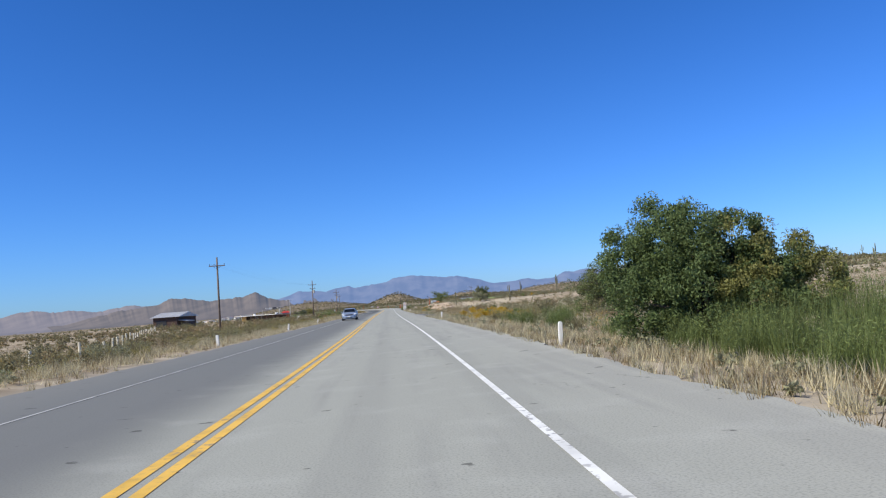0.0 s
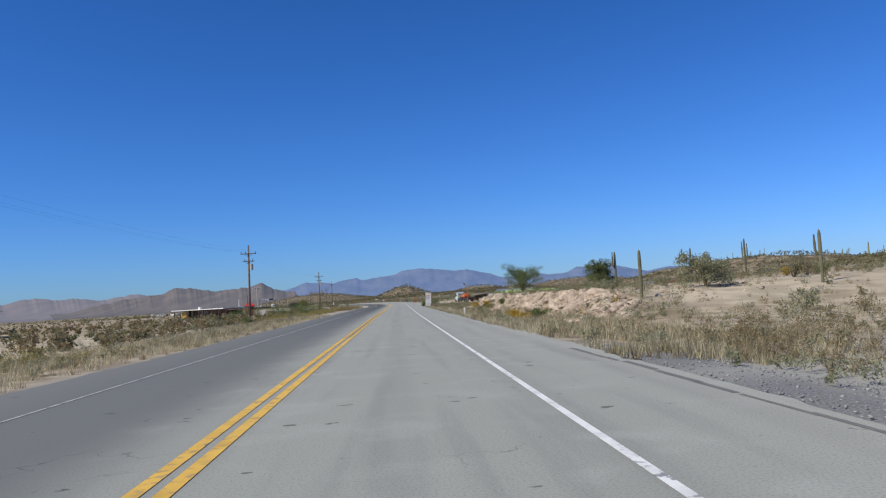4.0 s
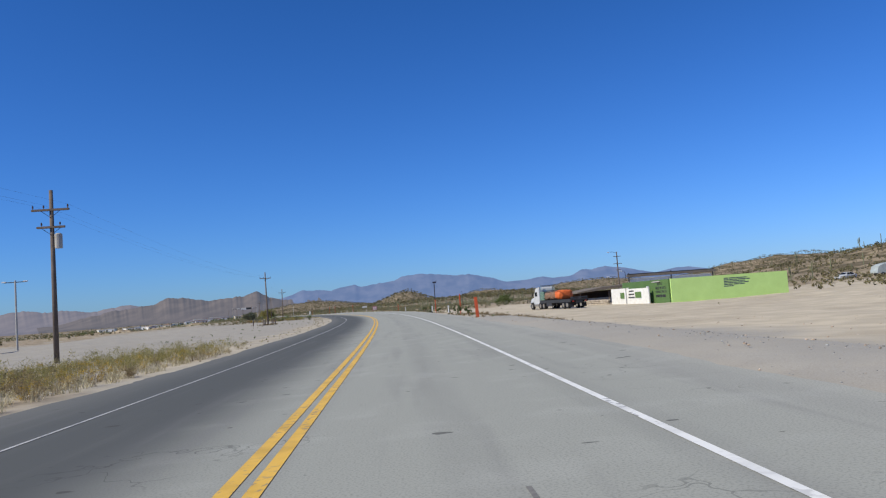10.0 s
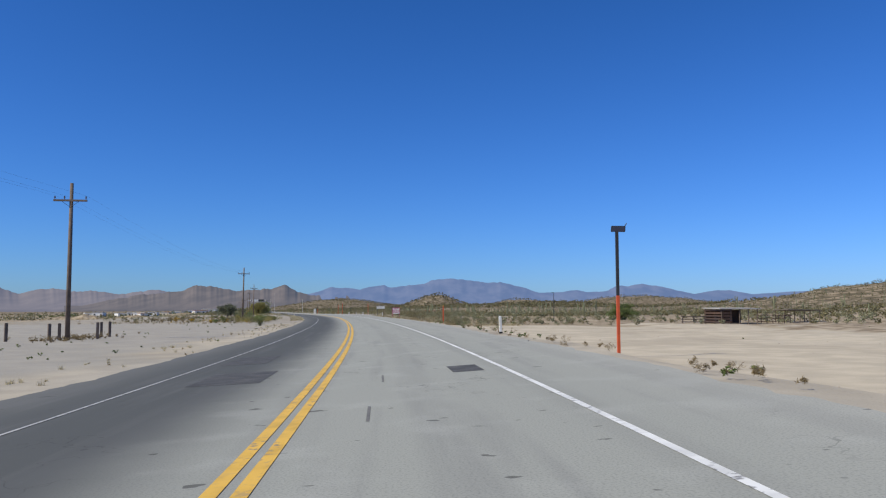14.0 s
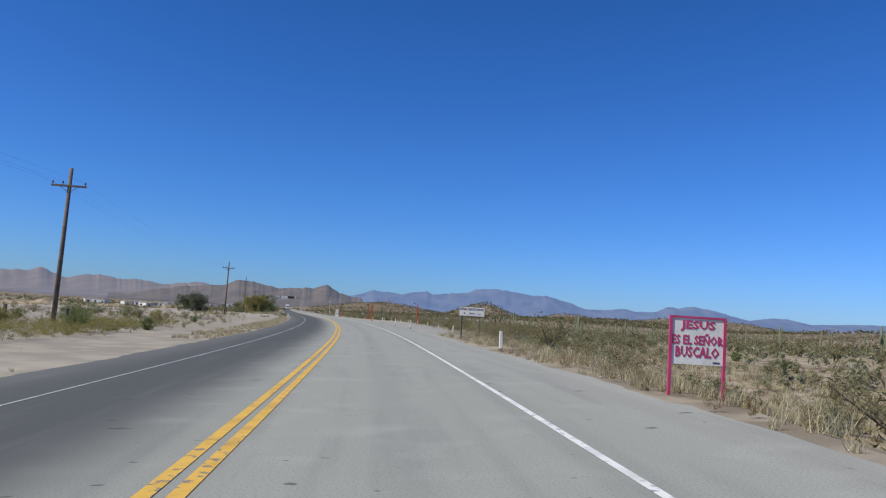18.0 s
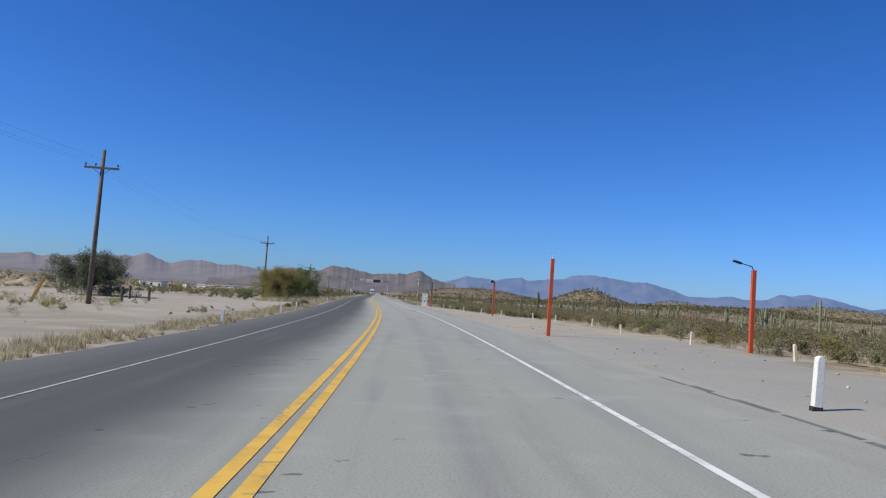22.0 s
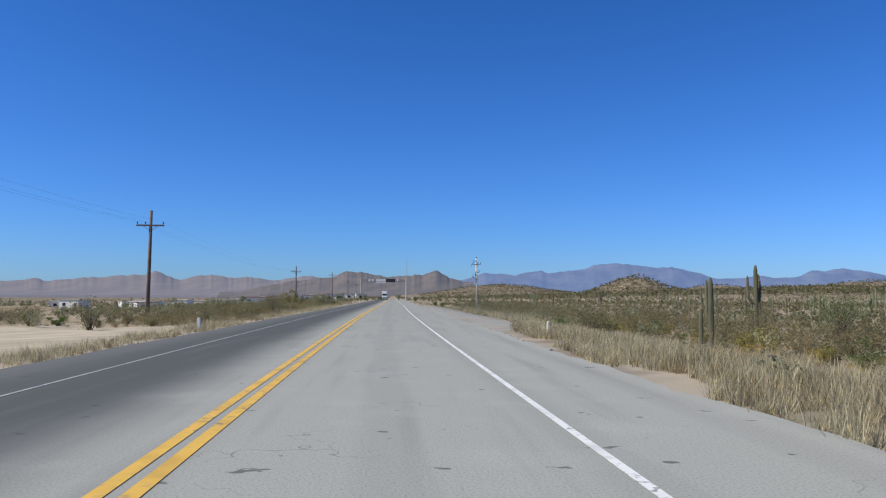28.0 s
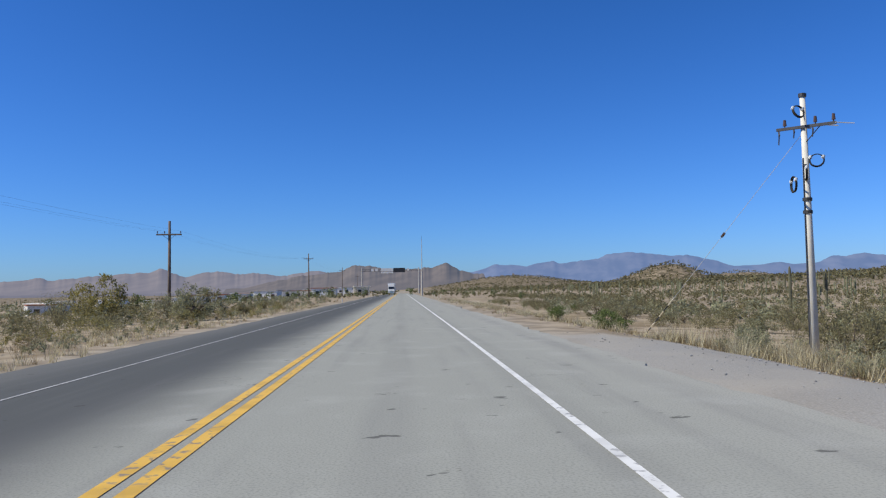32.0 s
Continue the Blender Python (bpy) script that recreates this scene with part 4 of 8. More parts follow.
def orange_post(m, h, w=0.11, lamp=None, black=0.0, ochre=0.0, label="sun-faded orange square steel post"):
    t = thing("orange_post" if not lamp else "solar_lamp_post", label, "post" if not lamp else "street lamp", m, "orange posts")
    low = h * (1 - black) - ochre
    part("post", box(bmesh.new(), (w, w, low + 0.4), (0, 0, low / 2 - 0.2), bevel=0.006), ORANGE_PAINT, t)
    if black:
        part("upper_post", box(bmesh.new(), (w * 0.98, w * 0.98, h - low), (0, 0, (h + low) / 2), bevel=0.006), BLACK_PAINT, t, "black painted upper post")
    if ochre:
        part("upper_post", box(bmesh.new(), (w * 0.98, w * 0.98, ochre), (0, 0, h - ochre / 2), bevel=0.006), OCHRE_PAINT, t, "ochre painted upper post")
    if lamp == "panel":
        head = part("lamp_head", box(bmesh.new(), (0.62, 0.10, 0.26), (0.06, -0.02, h + 0.06), (12, 0, 0), bevel=0.02), DARK_STEEL, t)
        part("solar_panel", box(bmesh.new(), (0.56, 0.012, 0.22), (0.06, -0.075, h + 0.05), (12, 0, 0)), SOLAR, head)
        part("bracket", rod(bmesh.new(), (0.3, 0, h + 0.1), (0.45, 0, h + 0.32), 0.02, 0.02, 6), DARK_STEEL, t)
    elif lamp == "arm":
        part("bracket", tube(bmesh.new(), [(0, 0, h - 0.32), (-0.25, 0, h - 0.26), (-0.42, 0, h - 0.12)], [0.03, 0.028, 0.022], 6), DARK_STEEL, t)
        head = part("lamp_head", box(bmesh.new(), (0.14, 0.16, 0.50), (-0.50, 0, h + 0.06), (0, -32, 0), bevel=0.03), DARK_STEEL, t)
        part("solar_panel", box(bmesh.new(), (0.012, 0.14, 0.44), (-0.575, 0, h + 0.1), (0, -32, 0)), SOLAR, head)
    elif lamp == "small":
        part("bracket", rod(bmesh.new(), (0, 0, h), (0.03, 0, h + 0.16), 0.02, 0.02, 6), DARK_STEEL, t)
        head = part("lamp_head", box(bmesh.new(), (0.30, 0.16, 0.09), (0.02, 0, h + 0.2), (0, 8, 0), bevel=0.02), DARK_STEEL, t)
        part("solar_panel", box(bmesh.new(), (0.36, 0.2, 0.012), (0.0, 0, h + 0.265), (0, 8, 0)), SOLAR, head)
    elif lamp == "reach":
        part("bracket", tube(bmesh.new(), [(0, 0, h - 0.05), (-0.08, 0, h + 0.12), (-0.5, 0, h + 0.22)], [0.02, 0.02, 0.016], 6), DARK_STEEL, t)
        head = part("lamp_head", box(bmesh.new(), (0.34, 0.14, 0.06), (-0.62, 0, h + 0.24), (0, 14, 0), bevel=0.02), DARK_STEEL, t)
        part("solar_panel", box(bmesh.new(), (0.30, 0.12, 0.012), (-0.615, 0, h + 0.278), (0, 14, 0)), SOLAR, head)
    elif lamp == "bare":
        part("bracket", tube(bmesh.new(), [(0, 0, h - 0.02), (0, 0, h + 0.18), (-0.12, 0, h + 0.22)], [0.02, 0.02, 0.016], 6), LAMP_GLASS, t)
    elif lamp == "box":
        head = part("lamp_head", box(bmesh.new(), (0.30, 0.2, 0.22), (-0.22, 0, h - 0.08), (0, -15, 0), bevel=0.03), DARK_STEEL, t)
        part("lens", box(bmesh.new(), (0.012, 0.16, 0.16), (-0.375, 0, h - 0.12), (0, -15, 0)), LAMP_GLASS, head)
    return t


orange_post(spot(241.2, 14.7), 3.75, 0.13, "arm", 0.0, 0.9, "ochre and orange post with a tilted solar lamp")
orange_post(spot(291.0, 6.4) @ pose(0, 0, 0, 0, -3, 0), 1.25, 0.18, label="thick bright orange square post at the edge of the dirt lot")
orange_post(spot(318.5, 8.3), 2.1, 0.10, label="thin sun-faded orange square post by the dirt lot")
orange_post(spot(370.5, 11.4), 5.35, 0.12, "panel", 0.52, 0.0, "tall black and orange post with a solar lamp")
orange_post(spot(426.3, 11.0), 2.55, 0.12, None, 0.0, 0.14, "orange square post with an ochre tip")
orange_post(spot(551.1, 6.75), 3.0, 0.13, "bare", label="orange square steel post with a small lamp bracket")
orange_post(spot(548.2, 13.4) @ pose(0, 0, 0, 0, 0, 0), 2.95, 0.14, "reach", label="orange square steel post with a small lamp on a bent arm")
orange_post(spot(588.9, 10.1), 3.1, 0.14, "box", 0.0, 0.16, "orange square post with a boxed lamp")
orange_post(spot(628.3, 7.85), 3.1, 0.14, "small", 0.42, 0.0, "orange and black post with a small solar lamp")
thin = thing("lamp_post", "thin dark steel lamp post in the scrub", "street lamp", spot(456.3, 33.3))
part("post", rod(bmesh.new(), (0, 0, -0.3), (0, 0, 4.6), 0.05, 0.04, 8), DARK_STEEL, thin)
part("lamp_head", box(bmesh.new(), (0.34, 0.16, 0.08), (-0.18, 0, 4.6), bevel=0.02), DARK_STEEL, thin)

# ---------------------------------------------------------------- signs


def text_bars(parent, m, rows, width, height, mat, seed):
    """Illegible lettering: bars of its size."""
    r = random.Random(seed)
    for k in range(rows):
        z = height / 2 - height * (k + 0.5) / rows
        x = -width / 2
        while x < width / 2 - 0.06:
            w = min(r.uniform(0.12, 0.34) * width, width / 2 - x)
            ob = part("lettering_bar", box(bmesh.new(), (w * 0.9, 0.006, height / rows * 0.55), (x + w / 2, 0, z)), mat, parent)
            ob.matrix_basis = m
            x += w


def cafe_sign(m):
    t = thing("cafe_sign", "tall white hand-lettered cafe sign board in roadside brush", "sign", m)
    w, h = 0.86, 1.92
    board = part("board", box(bmesh.new(), (w, 0.03, h), (0, 0, h / 2 + 0.02), bevel=0.004), WHITE_PAINT, t)
    for x in (-0.36, 0.36):
        part("leg", box(bmesh.new(), (0.05, 0.05, h + 0.4), (x, 0.045, h / 2 - 0.2)), WOOD_POLE, t)
    part("panel_overlay", box(bmesh.new(), (0.2, 0.008, 0.72), (0.32, -0.019, 0.40)), WHITE_PAINT, t, "white patch nailed over the lower corner")
    for x, z, l in ((-0.415, 1.28, 0.24), (0.415, 1.02, 0.20), (-0.415, 0.84, 0.2), (0.415, 0.62, 0.2)):
        part("edge_stripe", box(bmesh.new(), (0.026, 0.006, l), (x, -0.019, z)), RED_PAINT, t, "red painted edge stripe")
    for x, l in ((-0.26, 0.25), (0.12, 0.2)):
        part("underline", box(bmesh.new(), (l, 0.006, 0.028), (x, -0.019, 1.385)), RED_PAINT, t)
    f = lambda z, x=0.0: pose(x, -0.019, z)
    words("CAFE", 0.20, RUST_TEXT, t, f(1.79), 0.74)
    for k in range(5):
        part("lettering_bar", box(bmesh.new(), (0.105, 0.006, 0.15), (-0.29 + 0.145 * k, -0.018, 1.53)), RUST_TEXT, t, "faded brown name bar")
    z = 1.29
    for text, hh, w_, mat in (("BIENVENIDOS", 0.085, 0.76, NAVY_TEXT), ("DESAYUNOS", 0.085, 0.70, NAVY_TEXT), ("ECONOMICOS", 0.085, 0.74, NAVY_TEXT), ("COMIDAS", 0.06, 0.62, PALE_TEXT),
                              ("CALDO DE RES", 0.065, 0.66, PALE_TEXT), ("CALDO DE POLLO", 0.065, 0.72, PALE_TEXT), ("ALBONDIGAS", 0.065, 0.58, PALE_TEXT), ("ENCHILADAS SUIZAS", 0.055, 0.76, NAVY_TEXT),
                              ("ENTOMATADAS", 0.055, 0.54, NAVY_TEXT), ("FAJITAS POLLO-RES", 0.055, 0.74, NAVY_TEXT), ("ACOMPA\u00d1ADAS DE", 0.055, 0.74, NAVY_TEXT), ("ARROZ & FRIJOLES", 0.055, 0.72, NAVY_TEXT)):
        words(text, hh, mat, t, f(z), w_)
        z -= 0.108
    return t


cafe_sign(spot(218.3, 6.4, -2) @ pose(0, 0, 0, 0, 3.0, 0) @ Matrix.Diagonal((1, 1, 1.13, 1)))


def faith_sign(m):
    t = thing("roadside_sign", "white board with magenta lettering on a magenta steel frame", "sign", m)
    w, z0, z1 = 0.96, 0.52, 1.32
    part("board", box(bmesh.new(), (w, 0.015, z1 - z0), (0, 0, (z0 + z1) / 2)), WHITE_PAINT, t)
    for x in (-w / 2, w / 2):
        part("leg", box(bmesh.new(), (0.05, 0.05, z1 + 0.4), (x, 0, z1 / 2 - 0.2)), PINK_PAINT, t)
    part("top_bar", box(bmesh.new(), (w + 0.05, 0.05, 0.04), (0, 0, z1 + 0.02)), PINK_PAINT, t)
    for text, z, hh, ww in (("JESUS", 1.19, 0.2, 0.62), ("ES EL SE\u00d1OR", 0.965, 0.21, 0.92), ("BUSCALO", 0.74, 0.2, 0.78)):
        words(text, hh, PINK_PAINT, t, pose(0, -0.012, z), ww, bold=0.035)
    part("lettering_bar", box(bmesh.new(), (0.12, 0.004, 0.025), (0.34, -0.011, 0.57)), NAVY_TEXT, t)
    return t


faith_sign(spot(444.0, 7.1, -3))


def truck_sign(m):
    t = thing("road_sign", "white metal road sign with black lettering on two wooden posts", "sign", m)
    z0, z1 = 1.20, 1.72
    bm = box(bmesh.new(), (1.42, 0.012, z1 - z0), (0, 0, (z0 + z1) / 2), bevel=0.004)
    part("board", bm, WHITE_PAINT, t)
    for x, z in ((0, z1 - 0.008), (0, z0 + 0.008)):
        part("border", box(bmesh.new(), (1.40, 0.004, 0.012), (x, -0.009, z)), BLACK_PAINT, t)
    for x in (-0.702, 0.702):
        part("border", box(bmesh.new(), (0.012, 0.004, z1 - z0 - 0.02), (x, -0.009, (z0 + z1) / 2)), BLACK_PAINT, t)
    for x, mat in ((-0.52, DARK_STEEL), (0.46, WOOD_POLE)):
        part("post", box(bmesh.new(), (0.06, 0.05, 2.0), (x, 0.035, 0.6)), mat, t)
    words("ENTRADA Y SALIDA DE CAMIONES", 0.13, BLACK_PAINT, t, pose(0.0, -0.010, 1.585), 1.28)
    words("A", 0.12, BLACK_PAINT, t, pose(-0.40, -0.010, 1.35))
    words("300", 0.13, BLACK_PAINT, t, pose(0.02, -0.010, 1.35), 0.32)
    words("m.", 0.09, BLACK_PAINT, t, pose(0.43, -0.010, 1.33))
    part("rust_spot", box(bmesh.new(), (0.10, 0.003, 0.06), (-0.36, -0.0135, 1.55), bevel=0.001), RUST_TEXT, t, "worn rust spot over the lettering")
    return t


truck_sign(spot(472.8, 7.3, -4))


def open_sign(m):
    t = thing("restaurant_sign", "three white planks with vertical hand-painted lettering", "sign", m)
    for k, (x, text) in enumerate(((-0.27, "ABIERTO"), (0.0, "REST"), (0.27, "ECONOMICO"))):
        b = part("plank", box(bmesh.new(), (0.255, 0.025, 1.78), (x, 0, 0.92), bevel=0.004), WHITE_PAINT, t)
        n = len(text)
        step = 1.62 / max(n, 7) if text != "REST" else 0.2
        for j, ch in enumerate(text):
            words(ch, step * 0.72, NAVY_TEXT, t, pose(x, -0.016, 1.70 - step * j), 0.13 if ch != "I" else 0.05)
    part("peak", prism(bmesh.new(), [(-0.12, 1.81), (0.12, 1.81), (0.02, 1.98)], 0.02), DARK_STEEL, t)
    for z in (0.35, 1.45):
        part("batten", box(bmesh.new(), (0.8, 0.03, 0.06), (0, 0.03, z)), WOOD_POLE, t)
    part("stain", box(bmesh.new(), (0.2, 0.003, 0.34), (0.02, -0.0145, 0.72)), TEAL_PANEL, t, "faded green paint mark")
    return t


open_sign(spot(631.8, 7.2, -12))

# ---------------------------------------------------------------- the green compound and its yard


def wall_xy(parent, name, a, b, z0, z1, thick, mat, label=""):
    """A straight wall between two places in plan, as a part."""
    a, b = Vector((*a, 0)), Vector((*b, 0))
    way = b - a
    ang = math.degrees(math.atan2(way.y, way.x))
    bm = box(bmesh.new(), (way.length, thick, z1 - z0), (0, 0, (z0 + z1) / 2), bevel=0.012)
    ob = part(name, bm, mat, parent, label)
    ob.matrix_basis = pose(*((a + b) / 2).xy, 0, 0, 0, ang)
    return ob


def compound():
    t = thing("roadside_restaurant", "lime green walled roadside restaurant with white side walls", "building")
    g = lambda s, r: tuple(float(v) for v in road_xy(s, r))
    c0, c1 = g(337.0, 37.4), g(338.0, 53.6)
    z = land1(*c0) - 0.3
    top = 2.30
    wall_xy(t, "front_wall", c0, c1, z, top, 0.2, LIME_PAINT)
    back0, back1 = g(350.6, 36.2), g(351.6, 53.6)
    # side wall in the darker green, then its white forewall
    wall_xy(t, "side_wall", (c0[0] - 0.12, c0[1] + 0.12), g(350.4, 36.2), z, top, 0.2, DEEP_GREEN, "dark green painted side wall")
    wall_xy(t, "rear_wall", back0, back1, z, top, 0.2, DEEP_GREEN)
    wall_xy(t, "end_wall", (c1[0], c1[1] + 0.2), (back1[0], back1[1] - 0.2), z, top, 0.2, LIME_PAINT)
    a, b, c = g(341.0, 36.15), g(346.2, 35.1), g(350.3, 34.4)
    w1 = wall_xy(t, "white_wall", a, b, z, 1.38, 0.18, WHITE_PAINT, "chalky white side wall")
    w2 = wall_xy(t, "white_wall", (b[0] - 0.1, b[1] + 0.12), c, z, 1.50, 0.18, WHITE_PAINT, "chalky white side wall")
    for w, x, wd in ((w1, -0.2, 1.5), (w2, -1.15, 1.15)):
        win = part("window", box(bmesh.new(), (wd, 0.05, 0.85), (x, 0.09, 0.5)), DEEP_GREEN, w, "green shuttered window")
        part("frame", box(bmesh.new(), (wd + 0.1, 0.07, 0.06), (x, 0.095, 0.06)), WHITE_PAINT, win)
    part("post_cap", box(bmesh.new(), (0.3, 0.26, 0.2), (2.45, 0, 1.46), bevel=0.02), WHITE_PAINT, w1)
    part("post_cap", box(bmesh.new(), (0.3, 0.26, 0.2), (-2.5, 0, 1.46), bevel=0.02), WHITE_PAINT, w1)
    # lettering that cannot be read
    fw = [o for o in t.children if o.name.startswith("front_wall")][0]
    for k, wd in enumerate((3.3, 3.7, 3.0, 3.5, 2.9, 1.4)):
        text_bars(fw, pose(-0.9 + wd / 2, -0.104, 1.86 - 0.2 * k), 1, wd, 0.22, NAVY_TEXT, 40 + k)
    sw = [o for o in t.children if o.name.startswith("side_wall")][0]
    for k, (text, wd, zz) in enumerate((("JESUS", 1.4, 1.72), ("VIENE PRONTO", 3.0, 1.22), ("VIENE JESUS", 3.1, 0.70))):
        words(text, 0.40, BLACK_PAINT, sw, pose(-4.5 if k == 0 else -4.7, 0.104, zz, 0, 0, 180), wd, bold=0.03)
    text_bars(sw, pose(-4.6, 0.104, 0.2), 1, 2.7, 0.6, BLACK_PAINT, 20)
    for k, (wd, zz) in enumerate(((1.5, 1.05), (1.7, 0.62), (1.9, 0.2))):
        text_bars(w1, pose(1.5, 0.094, zz), 1, wd * 0.85, 0.38, BLACK_PAINT, 30 + k)
    # roof deck with its open steel frame
    x0, y0 = g(344.5, 44.8)
    ang = road_turn(344.5)
    ob = part("roof", box(bmesh.new(), (16.0, 11.0, 0.15), (0, 0, 0), bevel=0.02), CONCRETE, t)
    ob.matrix_basis = pose(x0, y0, top - 0.25, 0, 0, ang)
    ob = part("roof_sheet", box(bmesh.new(), (12.5, 0.08, 0.55), (0, 0, 0)), WHITE_PAINT, t)
    ob.matrix_basis = pose(*g(349.6, 43.0), top + 0.28, 0, 0, ang)
    for k in range(3):
        ob = part("frame_post", box(bmesh.new(), (0.12, 0.12, 1.5), (0, 0, 0)), DARK_STEEL, t)
        ob.matrix_basis = pose(*g(349.4, 36.8 + 6.3 * k), top + 0.6, 0, 0, ang)
    ob = part("frame_beam", box(bmesh.new(), (13.0, 0.12, 0.14), (0, 0, 0)), DARK_STEEL, t)
    ob.matrix_basis = pose(*g(349.4, 43.1), top + 1.15, 0, 0, ang)
    ob = part("roof_band", box(bmesh.new(), (13.4, 0.3, 0.34), (0, 0, 0), bevel=0.03), THATCH, t, "brown weathered roof edge")
    ob.matrix_basis = pose(*g(349.2, 43.1), top + 0.92, 0, 0, ang)
    lamp = part("corner_lamp", tube(bmesh.new(), [(0, 0, -0.4), (0, 0, 0.5), (-0.25, -0.1, 0.8), (-0.6, -0.2, 0.78)], [0.04, 0.04, 0.03, 0.025], 7), DARK_STEEL, t)
    lamp.matrix_basis = pose(*g(349.4, 36.3), top + 0.9, 0, 0, ang)
    part("lamp_head", box(bmesh.new(), (0.42, 0.22, 0.14), (-0.75, -0.24, 0.8), (0, 12, 0), bevel=0.04), LAMP_GLASS, lamp, "pale lamp head")
    rg = random.Random(77)
    wall = wall_xy(t, "stone_wall", g(351.2, 34.3), g(359.2, 32.6), z, 0.12 + z + 0.3, 0.35, ROCK, "low dry stone wall")
    n = int(8.2 / 0.38)
    for k in range(n):
        for row in range(3):
            ob = part("stone", box(bmesh.new(), (0.36 * rg.uniform(0.8, 1.05), 0.44, 0.26 * rg.uniform(0.8, 1.1)), (-4.0 + 0.39 * k + 0.15 * (row % 2), 0, z + 0.42 + 0.27 * row), (rg.uniform(-6, 6), rg.uniform(-6, 6), rg.uniform(-8, 8)), bevel=0.05), ROCK, wall)
    return t


compound()


def palapa():
    t = thing("open_shelter", "open shelter with a sagging grey thatched roof", "shelter", spot(362.5, 37.0, 0))
    bm = bmesh.new()
    prism(bm, [(-5.2, 1.75), (5.0, 2.55), (5.0, 2.75), (-1.0, 2.5), (-5.2, 1.92)], 9.0)
    part("roof", bm, THATCH, t)
    for x in (-4.6, 0.0, 4.6):
        for y in (-4, 4):
            part("post", rod(bmesh.new(), (x, y, -0.3), (x, y, 1.95 + 0.07 * x), 0.09, 0.08, 7), WOOD_POLE, t)
    part("back_wall", box(bmesh.new(), (9.0, 0.2, 2.1), (0, 3.7, 0.95)), BROWN_WALL, t)
    part("counter", box(bmesh.new(), (5.0, 0.5, 0.9), (-1.5, -2.6, 0.45), bevel=0.02), CONCRETE, t)


palapa()
p = thing("yard_lamp_pole", "wooden yard pole with crossarms and two lamp arms", "utility pole", spot(385.1, 49.4))
part("pole", rod(bmesh.new(), (0, 0, -0.4), (0, 0, 9.3), 0.14, 0.1, 9), WOOD_POLE, p)
for z, w in ((8.4, 1.5), (7.0, 1.7), (5.8, 1.0)):
    part("crossarm", box(bmesh.new(), (w, 0.1, 0.1), (0, -0.12, z)), WOOD_POLE, p)
for x, z in ((-1.5, 9.3), (-1.9, 4.6)):
    a = part("lamp_arm", tube(bmesh.new(), [(0, 0, z - 0.25), (x * 0.6, 0, z), (x, 0, z)], [0.035, 0.03, 0.025], 6), DARK_STEEL, p)
    part("lamp_head", box(bmesh.new(), (0.5, 0.24, 0.16), (x - 0.2, 0, z - 0.02), bevel=0.04), LAMP_GLASS, a, "pale street lamp head")


def wheel(parent, x, y, r, w, name="wheel"):
    a = part(name, rod(bmesh.new(), (x, y - w / 2, r), (x, y + w / 2, r), r, r, 20), RUBBER, parent, smooth=False)
    part("rim", rod(bmesh.new(), (x, y - w / 2 - 0.012, r), (x, y + w / 2 + 0.012, r), r * 0.58, r * 0.58, 14), CHROME, a)
    return a


